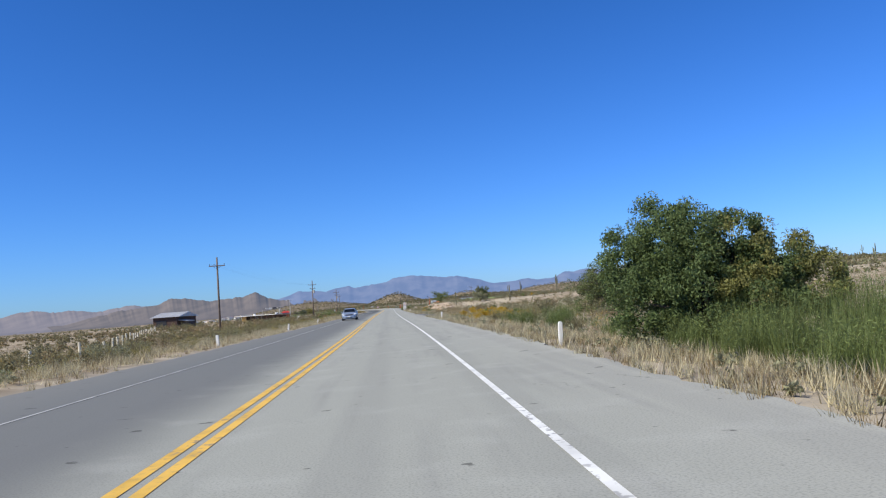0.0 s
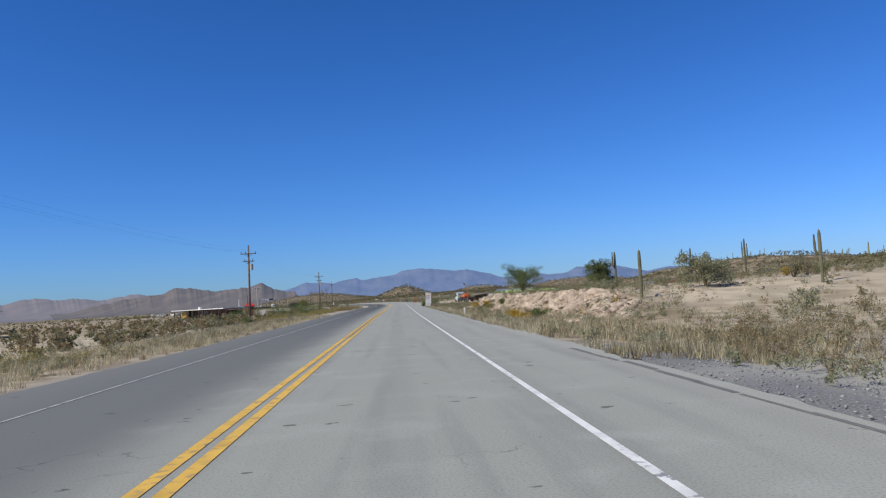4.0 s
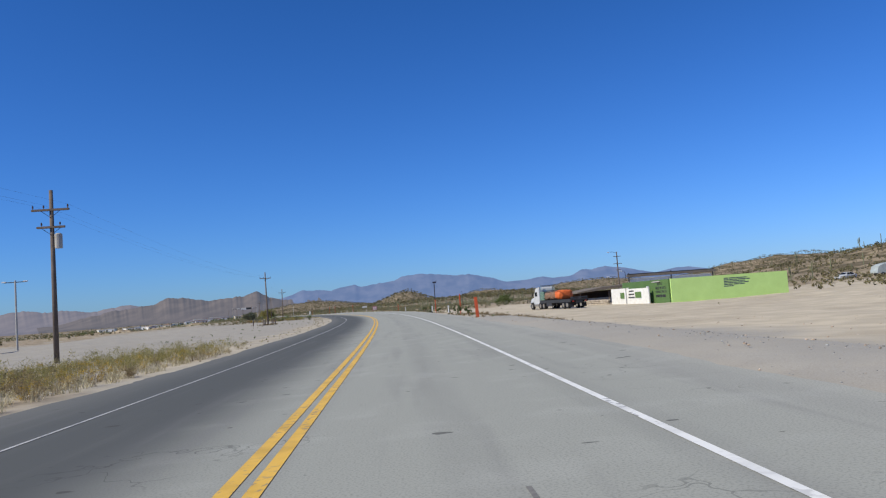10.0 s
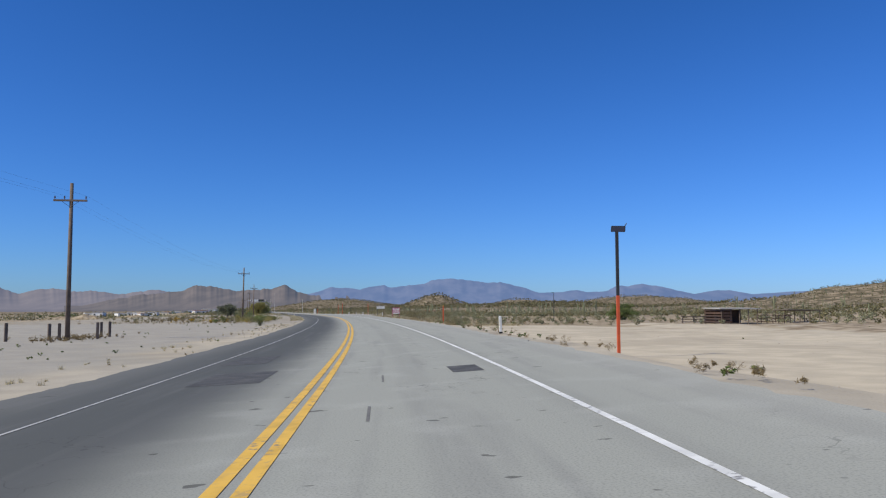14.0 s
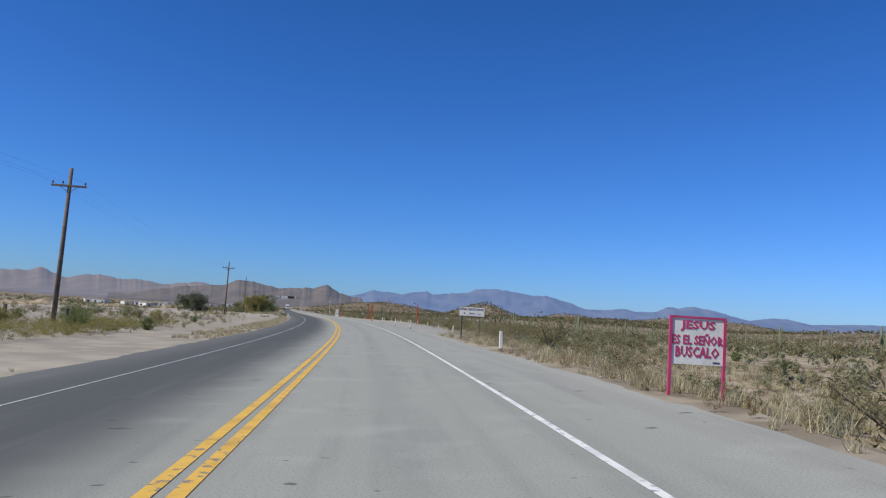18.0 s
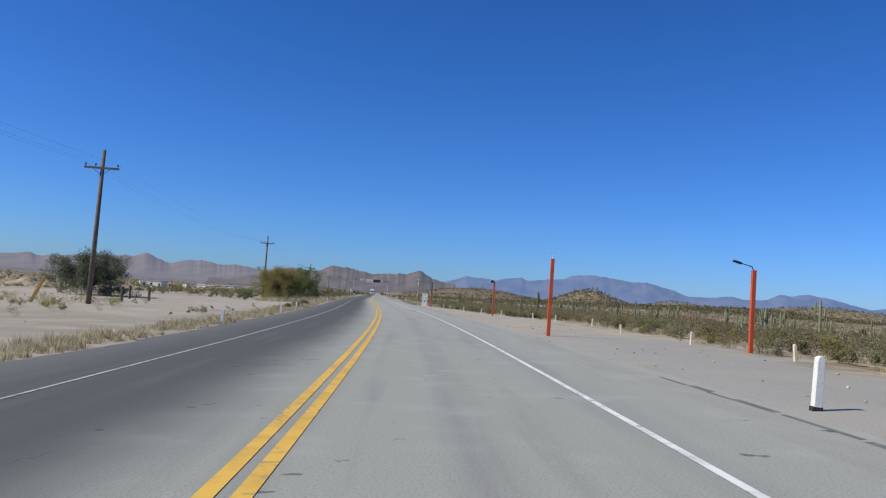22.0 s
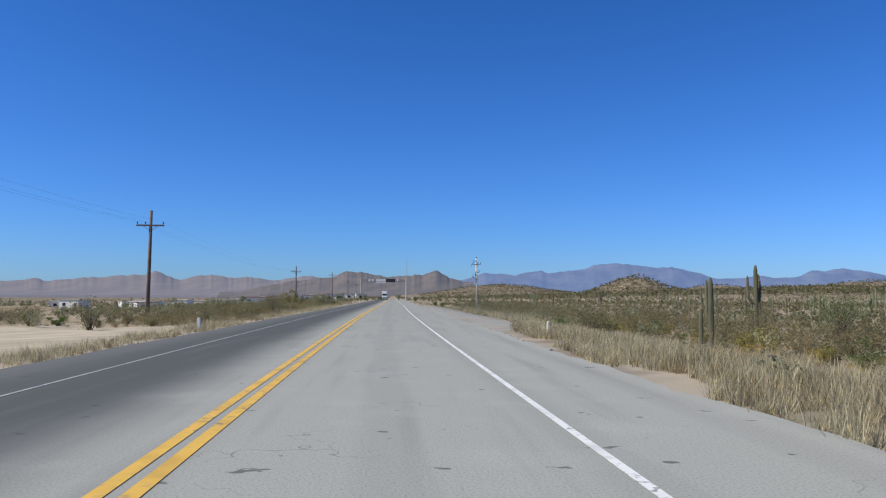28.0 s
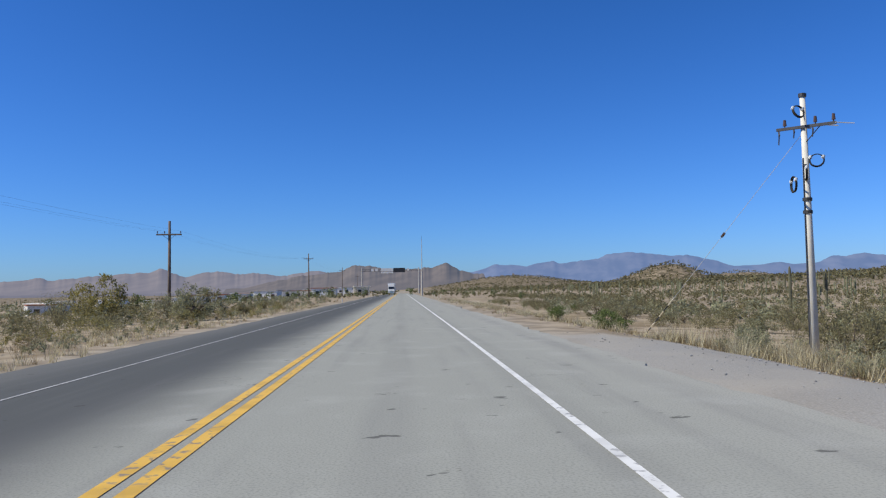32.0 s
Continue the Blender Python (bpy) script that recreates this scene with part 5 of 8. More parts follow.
def flatbed_truck(m):
    """Front at x = 0, body behind along +x."""
    t = thing("flatbed_truck", "white conventional truck with a dark flatbed carrying an orange tarped load", "truck", m)
    hood = bmesh.new()
    prism(hood, [(0.05, 0.55), (0.0, 1.15), (0.25, 1.55), (1.6, 1.85), (1.75, 0.55)], 1.9)
    bmesh.ops.bevel(hood, geom=hood.edges[:], offset=0.09, segments=2, affect="EDGES")
    part("hood", hood, TRUCK_WHITE, t)
    cab = bmesh.new()
    prism(cab, [(1.55, 0.6), (1.6, 1.85), (1.95, 2.55), (2.3, 3.05), (3.5, 3.2), (3.7, 2.9), (3.7, 0.6)], 2.2)
    bmesh.ops.bevel(cab, geom=cab.edges[:], offset=0.08, segments=2, affect="EDGES")
    part("cab", cab, TRUCK_WHITE, t)
    part("windscreen", box(bmesh.new(), (0.04, 1.8, 0.78), (1.74, 0, 2.2), (0, 26, 0)), DARK_GLASS, t)
    for y in (-1.105, 1.105):
        part("side_window", box(bmesh.new(), (0.85, 0.02, 0.6), (2.5, y, 2.2)), DARK_GLASS, t)
        part("mirror", box(bmesh.new(), (0.08, 0.12, 0.5), (1.75, y * 1.22, 2.2), bevel=0.03), BLACK_PAINT, t)
        part("headlight", box(bmesh.new(), (0.1, 0.28, 0.2), (0.06, y * 0.72, 0.98), bevel=0.03), LAMP_GLASS, t)
        part("fender", box(bmesh.new(), (1.3, 0.34, 0.3), (0.95, y * 0.92, 1.1), bevel=0.1), TRUCK_WHITE, t)
        part("step", box(bmesh.new(), (1.6, 0.3, 0.35), (2.6, y * 0.93, 0.6), bevel=0.04), CHROME, t)
        part("exhaust", rod(bmesh.new(), (3.85, y * 0.8, 0.9), (3.85, y * 0.8, 3.5), 0.07, 0.07, 8), CHROME, t)
    part("grille", box(bmesh.new(), (0.06, 0.9, 0.75), (0.05, 0, 1.1), (0, 8, 0), bevel=0.02), CHROME, t)
    part("bumper", box(bmesh.new(), (0.25, 2.2, 0.32), (-0.08, 0, 0.55), bevel=0.06), TRUCK_WHITE, t)
    for k in range(5):
        part("headboard_slat", box(bmesh.new(), (1.5, 2.3, 0.19), (4.75, 0, 1.4 + 0.24 * k), bevel=0.02), TEAL_PANEL, t, "green slatted side panel")
    part("rack_arch", tube(bmesh.new(), [(4.0, -1.15, 1.2), (4.0, -1.15, 3.1), (4.0, -0.95, 3.35), (4.0, 0.95, 3.35), (4.0, 1.15, 3.1), (4.0, 1.15, 1.2)], [0.07] * 6, 7), CHROME, t, "bright headache rack arch")
    part("chassis", box(bmesh.new(), (12.2, 0.9, 0.3), (8.1, 0, 0.85)), BLACK_PAINT, t)
    part("flatbed", box(bmesh.new(), (9.9, 2.5, 0.22), (9.2, 0, 1.16), bevel=0.02), BLACK_PAINT, t)
    for y in (-1.26, 1.26):
        part("side_rail", box(bmesh.new(), (9.9, 0.06, 0.4), (9.2, y, 1.05)), BLACK_PAINT, t)
        part("toolbox", box(bmesh.new(), (1.8, 0.5, 0.55), (7.2, y * 0.8, 0.7), bevel=0.03), DARK_STEEL, t)
    rack = part("tail_rack", box(bmesh.new(), (0.1, 2.4, 0.16), (14.1, 0, 1.45)), DARK_STEEL, t)
    for y in (-1.1, 0, 1.1):
        part("stake", box(bmesh.new(), (0.08, 0.08, 0.6), (14.1, y, 1.3)), DARK_STEEL, rack)
    for y in (-0.9, 0.9):
        part("mudflap", box(bmesh.new(), (0.03, 0.6, 0.6), (13.7, y, 0.5)), RUBBER, t)
        part("tail_light", box(bmesh.new(), (0.04, 0.25, 0.12), (14.17, y, 0.95)), RED_PAINT, t)
    for x, r in ((0.95, 0.5), (3.9, 0.5), (5.1, 0.5), (11.6, 0.5), (12.8, 0.5)):
        for y in (-1.0, 1.0):
            wheel(t, x, y, r, 0.32)
    return t


def tarped_load(m):
    rg = np.random.RandomState(4)
    t = thing("tarped_load", "bulky load under creased orange tarpaulin on the flatbed", "cargo", m)
    for k, (x, l, h) in enumerate(((1.5, 2.3, 1.15), (3.3, 2.1, 1.2), (5.0, 1.7, 1.28))):
        bm = bmesh.new()
        bmesh.ops.create_icosphere(bm, subdivisions=4, radius=1.0)
        for v in bm.verts:
            c = Vector((abs(v.co.x) ** 0.6 * (1 if v.co.x > 0 else -1), abs(v.co.y) ** 0.55 * (1 if v.co.y > 0 else -1), abs(v.co.z) ** 0.6 * (1 if v.co.z > 0 else -1)))
            n_ = noise.noise(c * 3.0 + Vector((k * 7, 0, 0))) * 0.13 + noise.noise(c * 8.0) * 0.05
            v.co = Vector((x + l / 2 * c.x * (1 + n_), 1.15 * c.y * (1 + n_), h / 2 * (1 + c.z * (1 + n_))))
        part("tarpaulin", bm, TARP_ORANGE if k == 2 else TARP_BROWN, t, "creased orange tarpaulin" if k == 2 else "brown netted tarpaulin", smooth=True)
    for x in (1.5, 3.3, 5.0):
        part("strap", box(bmesh.new(), (0.06, 2.34, 0.03), (x, 0, 1.2 + 0.07 * (x > 4))), BLACK_PAINT, t)
    part("frame", box(bmesh.new(), (6.0, 0.08, 0.08), (3.4, -1.1, 1.3)), DARK_STEEL, t)
    return t


fx, fy = (float(v) for v in road_xy(355.6, 24.7))
bx, by = (float(v) for v in road_xy(341.4, 27.1))
ang = math.degrees(math.atan2(by - fy, bx - fx))
tm = pose(fx, fy, land1(fx, fy) + 0.0, 0, 0, ang)
flatbed_truck(tm)
tarped_load(tm @ pose(4.6, 0, 1.27))


def small_plant(m, h, seed):
    """A young roadside tree tied to nothing: thin stem, few boughs, sparse leaves."""
    rg = random.Random(seed)
    t = thing("young_tree", "small sparse sapling at the edge of the lot", "tree", m, "saplings by the lot")
    bm = bmesh.new()
    tips = []
    tube(bm, [(0, 0, -0.1), (0.03, 0.02, h * 0.4), (0.0, 0.05, h * 0.75)], [0.03, 0.022, 0.012], 6)
    for k in range(9):
        a, z = rg.random() * 6.28, h * rg.uniform(0.3, 0.75)
        tip = Vector((math.cos(a) * h * 0.32, math.sin(a) * h * 0.32, z + h * rg.uniform(0.1, 0.28)))
        tube(bm, [(0, 0.02, z), tip * 0.6 + Vector((0, 0, z * 0.4)), tip], [0.014, 0.01, 0.005], 5)
        tips.append(tip)
    part("trunk", bm, BARK, t)
    part_mesh("crown", leaf_cloud("crown", [(p.x, p.y, p.z) for p in tips for _ in range(2)], 0.16 * h, 26, 0.055, seed), DEEP_LEAF, t)
    return t


def ramada():
    t = thing("open_ramada", "open slatted shed with a flat pale sheet roof and a corral", "shelter", spot(445.0, 54.0, 6))
    part("roof", box(bmesh.new(), (6.9, 4.4, 0.14), (3.1, 0, 2.3), (1.5, 0, 0), bevel=0.02), CONCRETE, t)
    part("low_roof", box(bmesh.new(), (6.0, 3.6, 0.16), (14.8, 0.3, 2.05), (-1.0, 0.8, 0), bevel=0.03), THATCH, t)
    for k in range(5):
        for y in (-2.0, 2.0):
            part("post", rod(bmesh.new(), (0.1 + 1.5 * k, y, -0.4), (0.1 + 1.5 * k, y, 2.25), 0.08, 0.07, 6), WOOD_POLE, t)
    for k in range(4):
        for y in (-1.4, 1.9):
            part("post", rod(bmesh.new(), (12.2 + 1.75 * k, y, -0.4), (12.25 + 1.75 * k, y, 2.0), 0.07, 0.06, 6), WOOD_POLE, t)
    for k in range(5):
        part("slat", box(bmesh.new(), (1.7, 0.05, 0.26), (0.9, -2.1, 0.35 + 0.42 * k)), BROWN_WALL, t)
        part("slat", box(bmesh.new(), (0.05, 4.0, 0.26), (0.0, 0, 0.35 + 0.42 * k)), BROWN_WALL, t)
    part("back_wall", box(bmesh.new(), (6.2, 0.08, 2.0), (3.1, 2.1, 1.1)), BROWN_WALL, t)
    for k in range(6):
        part("stake", rod(bmesh.new(), (6.8 + 1.0 * k, -1.9, -0.3), (6.85 + 1.0 * k, -1.9, 1.5 + 0.2 * (k % 3)), 0.06, 0.05, 6), WOOD_POLE, t)
    for k in range(3):
        part("rail", box(bmesh.new(), (5.9, 0.06, 0.11), (9.1, -1.98, 0.4 + 0.45 * k), (0, 0.6 * (k - 1), 0)), BROWN_WALL, t)
        part("rail", box(bmesh.new(), (6.2, 0.06, 0.11), (-3.4, -1.98, 0.35 + 0.4 * k), (0, 0.5 * (1 - k), 0)), WOOD_POLE, t)
    for k in range(4):
        part("stake", rod(bmesh.new(), (-6.2 + 1.8 * k, -1.9, -0.3), (-6.2 + 1.8 * k, -1.9, 1.3), 0.06, 0.05, 6), WOOD_POLE, t)


ramada()


def box_trailer(m, mat, label, l=6.5, h=2.4, round_top=False):
    t = thing("parked_trailer", label, "trailer", m, "vehicles parked far off in the yard")
    bm = bmesh.new()
    if round_top:
        prism(bm, [(0, 0.6)] + [(l / 2 - l / 2 * math.cos(a), 0.9 + (h - 0.9) * math.sin(a) ** 0.6) for a in np.linspace(0, math.pi, 9)] + [(l, 0.6)], 2.2)
    else:
        box(bm, (l, 2.2, h - 0.6), (l / 2, 0, 0.6 + (h - 0.6) / 2), bevel=0.08)
    part("body", bm, mat, t)
    for x in (1.2, l - 1.2):
        for y in (-1.0, 1.0):
            wheel(t, x, y, 0.38, 0.24)
    part("drawbar", box(bmesh.new(), (1.2, 0.1, 0.1), (-0.5, 0, 0.5)), DARK_STEEL, t)
    return t


for k, (x, mat, lab, rt, l) in enumerate(((0, TARP_GREY, "covered trailer under silver grey tarpaulin", True, 9.0), (10.5, RUSTY_RED, "rust-red covered trailer parked in the yard", True, 7.5))):
    box_trailer(spot_xy(84.0, 396.0, 6) @ pose(x, 0, 0), mat, lab, l, 2.7, rt)


def sedan(m, mat, label, detail=True):
    """A four-door car, nose at x = 0, 4.87 m long."""
    t = thing("sedan_car", label, "car", m)
    n = 13
    xs = np.array([0.0, 0.12, 0.5, 1.0, 1.45, 1.75, 2.25, 2.75, 3.25, 3.75, 4.2, 4.65, 4.87])
    top = np.array([0.62, 0.74, 0.83, 0.91, 0.97, 1.13, 1.40, 1.475, 1.46, 1.36, 1.17, 1.08, 0.98])
    half = np.array([0.62, 0.80, 0.88, 0.915, 0.925, 0.925, 0.925, 0.925, 0.925, 0.92, 0.90, 0.85, 0.76])
    roof = np.array([0.50, 0.60, 0.68, 0.72, 0.74, 0.70, 0.62, 0.60, 0.60, 0.61, 0.64, 0.64, 0.58])
    bm = bmesh.new()
    rings = []
    for x, z, w, rw in zip(xs, top, half, roof):
        belt = min(z - 0.02, 0.96)
        prof = [(w * 0.93, 0.24), (w, 0.42), (w, 0.62), (w * 0.985, max(belt - 0.06, 0.6)), (max(rw, w * 0.86) if z < 1.0 else w * 0.93, belt if z > 1.0 else z - 0.03), (rw, z - 0.015), (rw * 0.55, z)]
        ring_ = [bm.verts.new((x, y, zz)) for y, zz in prof] + [bm.verts.new((x, -y, zz)) for y, zz in prof[::-1]]
        rings.append(ring_)
    for a, b in zip(rings, rings[1:]):
        for j in range(len(a) - 1):
            bm.faces.new((a[j], b[j], b[j + 1], a[j + 1]))
    bm.faces.new(rings[0][::-1])
    bm.faces.new(rings[-1])
    bmesh.ops.recalc_face_normals(bm, faces=bm.faces)
    part("body", bm, mat, t, smooth=True)
    part("underbody", box(bmesh.new(), (4.4, 1.6, 0.2), (2.45, 0, 0.24)), BLACK_PAINT, t)

    def pane(name, pts, mat_):
        b2 = bmesh.new()
        b2.faces.new([b2.verts.new(q) for q in pts])
        bmesh.ops.solidify(b2, geom=b2.faces[:], thickness=0.012)
        return part(name, b2, mat_, t)

    pane("windscreen", [(1.50, -0.70, 1.005), (1.50, 0.70, 1.005), (2.16, 0.60, 1.375), (2.16, -0.60, 1.375)], DARK_GLASS)
    pane("rear_window", [(4.28, 0.6, 1.16), (4.28, -0.6, 1.16), (3.72, -0.58, 1.385), (3.72, 0.58, 1.385)], DARK_GLASS)
    for sgn in (-1, 1):
        pane("side_window", [(1.75, sgn * 0.90, 1.0), (2.75, sgn * 0.895, 1.0), (2.75, sgn * 0.66, 1.43), (2.2, sgn * 0.68, 1.36)], DARK_GLASS)
        pane("side_window", [(2.82, sgn * 0.895, 1.0), (3.85, sgn * 0.90, 1.02), (3.6, sgn * 0.67, 1.38), (2.82, sgn * 0.66, 1.43)], DARK_GLASS)
        a = part("mirror", box(bmesh.new(), (0.14, 0.2, 0.13), (1.75, sgn * 1.02, 1.03), bevel=0.04), mat, t)
        part("headlight", box(bmesh.new(), (0.42, 0.34, 0.12), (0.28, sgn * 0.70, 0.72), (0, -16, sgn * 28), bevel=0.03), LAMP_GLASS, t, "clear slanted headlight")
        part("fog_lamp", box(bmesh.new(), (0.1, 0.24, 0.10), (0.10, sgn * 0.66, 0.40), (0, 0, sgn * 18), bevel=0.02), BLACK_PAINT, t)
        part("tail_light", box(bmesh.new(), (0.10, 0.4, 0.14), (4.80, sgn * 0.6, 0.9), bevel=0.03), RED_PAINT, t)
        for x in (0.95, 3.8):
            wheel(t, x, sgn * 0.82, 0.33, 0.22)
            part("wheel_arch", rod(bmesh.new(), (x, sgn * 0.80, 0.33), (x, sgn * 0.935, 0.33), 0.385, 0.385, 18), BLACK_PAINT, t)
    part("grille", box(bmesh.new(), (0.09, 0.98, 0.20), (0.035, 0, 0.63), (0, -18, 0), bevel=0.03), BLACK_PAINT, t, "wide dark grille")
    part("lower_intake", box(bmesh.new(), (0.08, 0.86, 0.14), (0.03, 0, 0.36), bevel=0.02), BLACK_PAINT, t)
    part("bumper_trim", box(bmesh.new(), (0.10, 1.30, 0.03), (0.02, 0, 0.27), bevel=0.01), CHROME, t)
    part("number_plate", box(bmesh.new(), (0.02, 0.32, 0.14), (-0.03, 0, 0.46)), WHITE_PAINT, t, "blank white number plate")
    return t


cm = spot(95.2, -2.72)
cm = Matrix.Translation((cm.translation.x, cm.translation.y, float(cross(95.2, np.float64(-2.72))) + 0.0)) @ pose(0, 0, 0, 0, 0, road_turn(97) + 90)
sedan(cm, CAR_PAINT, "silver blue four-door sedan driving in the oncoming lane")
cm = spot_xy(78.0, 399.0, 20)
sedan(cm, TRUCK_WHITE, "white car parked far off in the yard")


def far_truck(s, r):
    x, y = (float(v) for v in road_xy(s, r))
    t = thing("semi_truck", "white semi truck coming up the road far ahead", "truck", pose(x, y, float(cross(s, np.float64(r))), 0, 0, road_turn(s) + 90))
    bm = bmesh.new()
    prism(bm, [(0, 0.5), (0, 1.3), (1.2, 1.75), (1.5, 2.9), (2.0, 3.6), (3.2, 3.8), (3.2, 0.5)], 2.3)
    bmesh.ops.bevel(bm, geom=bm.edges[:], offset=0.1, segments=2, affect="EDGES")
    part("cab", bm, TRUCK_WHITE, t)
    part("windscreen", box(bmesh.new(), (0.05, 1.9, 0.8), (1.28, 0, 2.3), (0, 15, 0)), DARK_GLASS, t)
    part("grille", box(bmesh.new(), (0.05, 1.1, 0.75), (-0.02, 0, 0.95), bevel=0.02), CHROME, t)
    part("bumper", box(bmesh.new(), (0.2, 2.3, 0.35), (-0.08, 0, 0.5), bevel=0.05), CHROME, t)
    part("trailer_body", box(bmesh.new(), (13.0, 2.5, 2.8), (10.4, 0, 2.6), bevel=0.05), WHITE_PAINT, t)
    for x in (0.8, 4.2, 5.4, 14.0, 15.2):
        for y in (-1.05, 1.05):
            wheel(t, x, y, 0.5, 0.3)


far_truck(1010.0, -1.8)

# ---------------------------------------------------------------- left side: sheds, houses, fence


def long_house():
    t = thing("ranch_house", "long low house with a flat white porch roof", "house")
    a, b = Vector((-68.6, 310.0)), Vector((-39.2, 269.0))
    mid, way = (a + b) / 2, (b - a)
    L_ = way.length
    ang = math.degrees(math.atan2(way.y, way.x))
    z = land1(mid.x, mid.y)
    t.matrix_basis = pose(mid.x, mid.y, z, 0, 0, ang)
    h = 1.45 - z
    sx = L_ / 2
    part("porch_roof", box(bmesh.new(), (L_ * 0.74, 6.0, 0.18), (-L_ * 0.12, 1.0, h), bevel=0.03), WHITE_PAINT, t, "flat white roof slab")
    part("brush_roof", box(bmesh.new(), (L_ * 0.28, 5.0, 0.22), (L_ * 0.37, 1.4, h - 0.35), bevel=0.03), BROWN_WALL, t, "lower brown lean-to roof")
    part("wall", box(bmesh.new(), (L_ * 0.6, 4.0, h - 0.1), (-L_ * 0.16, 3.0, (h - 0.1) / 2)), BROWN_WALL, t)
    part("wall", box(bmesh.new(), (4.0, 0.25, h - 0.2), (-L_ * 0.36, -0.6, (h - 0.2) / 2)), OCHRE_PAINT, t, "ochre painted wall")
    for k in range(11):
        x = -L_ * 0.46 + L_ * 0.92 * k / 10
        part("post", box(bmesh.new(), (0.16, 0.16, h), (x, -1.7, h / 2 - 0.1)), BROWN_WALL if k > 5 else WOOD_POLE, t)
    for k in range(5):
        w = part("window", box(bmesh.new(), (1.3, 0.06, 1.0), (-L_ * 0.4 + 3.6 * k, 0.98, 1.35)), DARK_GLASS, t)
        part("frame", box(bmesh.new(), (1.5, 0.05, 0.1), (-L_ * 0.4 + 3.6 * k, 0.95, 0.82)), WOOD_POLE, w)
    for k in range(3):
        part("counter", box(bmesh.new(), (2.2, 0.6, 0.85), (L_ * 0.2 + 3.4 * k, 0.4, 0.42), bevel=0.02), BROWN_WALL, t)
    part("water_tank", rod(bmesh.new(), (-L_ * 0.3, 2.5, h), (-L_ * 0.3, 2.5, h + 0.7), 0.55, 0.5, 14), WHITE_PAINT, t)


long_house()


def booth():
    t = thing("roadside_booth", "small terracotta booth with a red hipped roof", "hut", spot_xy(-51.6, 320.8, 12))
    for x in (-1.2, 1.2):
        part("side_wall", box(bmesh.new(), (0.16, 2.4, 2.35), (x, 0, 1.15), bevel=0.02), TERRACOTTA, t)
    part("rear_wall", box(bmesh.new(), (2.24, 0.16, 2.35), (0, 1.1, 1.15), bevel=0.02), TERRACOTTA, t)
    for x in (-0.85, 0.25, 0.95):
        part("pier", box(bmesh.new(), (0.34, 0.2, 2.35), (x, -1.1, 1.15), bevel=0.02), TERRACOTTA, t)
    part("counter_wall", box(bmesh.new(), (0.8, 0.16, 0.9), (-0.3, -1.1, 0.4), bevel=0.02), TERRACOTTA, t)
    part("lintel", box(bmesh.new(), (2.56, 0.22, 0.3), (0, -1.1, 2.3), bevel=0.02), TERRACOTTA, t)
    bm = bmesh.new()
    low = [bm.verts.new((x, y, 2.42)) for x, y in ((-1.6, -1.5), (1.6, -1.5), (1.6, 1.5), (-1.6, 1.5))]
    lip = [bm.verts.new((x, y, 2.52)) for x, y in ((-1.6, -1.5), (1.6, -1.5), (1.6, 1.5), (-1.6, 1.5))]
    top = [bm.verts.new((x, y, 3.25)) for x, y in ((-0.85, -0.3), (0.85, -0.3), (0.85, 0.3), (-0.85, 0.3))]
    bm.faces.new(low[::-1])
    bm.faces.new(top)
    for k in range(4):
        bm.faces.new((low[k], low[(k + 1) % 4], lip[(k + 1) % 4], lip[k]))
        bm.faces.new((lip[k], lip[(k + 1) % 4], top[(k + 1) % 4], top[k]))
    part("roof", bm, RED_PAINT, t, "red sheet roof")
    part("sill", box(bmesh.new(), (0.9, 0.3, 0.07), (-0.3, -1.16, 0.9)), WOOD_POLE, t)
    a = thing("open_shed", "low dark open-fronted shed beside the red booth", "shed", spot_xy(-56.2, 319.4, 12))
    part("roof", box(bmesh.new(), (5.6, 3.4, 0.16), (0, 0, 2.05), (3, 1, 0), bevel=0.03), BROWN_WALL, a)
    part("rear_wall", box(bmesh.new(), (5.0, 0.12, 2.0), (0, 1.4, 0.95)), BROWN_WALL, a)
    for x in (-2.4, -0.8, 0.9, 2.4):
        part("post", rod(bmesh.new(), (x, -1.4, -0.3), (x, -1.4, 2.0), 0.09, 0.08, 7), WOOD_POLE, a)
    part("counter", box(bmesh.new(), (3.0, 0.5, 0.9), (-0.6, -0.9, 0.45), bevel=0.02), BROWN_WALL, a)


booth()
t = thing("lamp_mast", "grey mast with a crossarm and two lamps", "street lamp", spot_xy(-51.0, 328.4, 0))
part("mast", rod(bmesh.new(), (0, 0, -0.3), (0, 0, 7.6), 0.12, 0.09, 9), CONCRETE, t)
a = part("crossarm", box(bmesh.new(), (2.4, 0.09, 0.09), (0, 0, 7.4)), DARK_STEEL, t)
for x in (-1.2, 1.1):
    part("lamp_head", box(bmesh.new(), (0.5, 0.22, 0.14), (x, 0, 7.46), bevel=0.04), LAMP_GLASS, a)
for x, y, h in ((-49.5, 309.0, 5.2), (-53.0, 314.0, 4.6)):
    t = thing("bare_post", "tall bare weathered post beside the booth", "post", spot_xy(x, y))
    part("post", rod(bmesh.new(), (0, 0, -0.3), (0, 0, h), 0.11, 0.09, 8), WOOD_POLE if h > 5 else WHITE_PAINT, t)


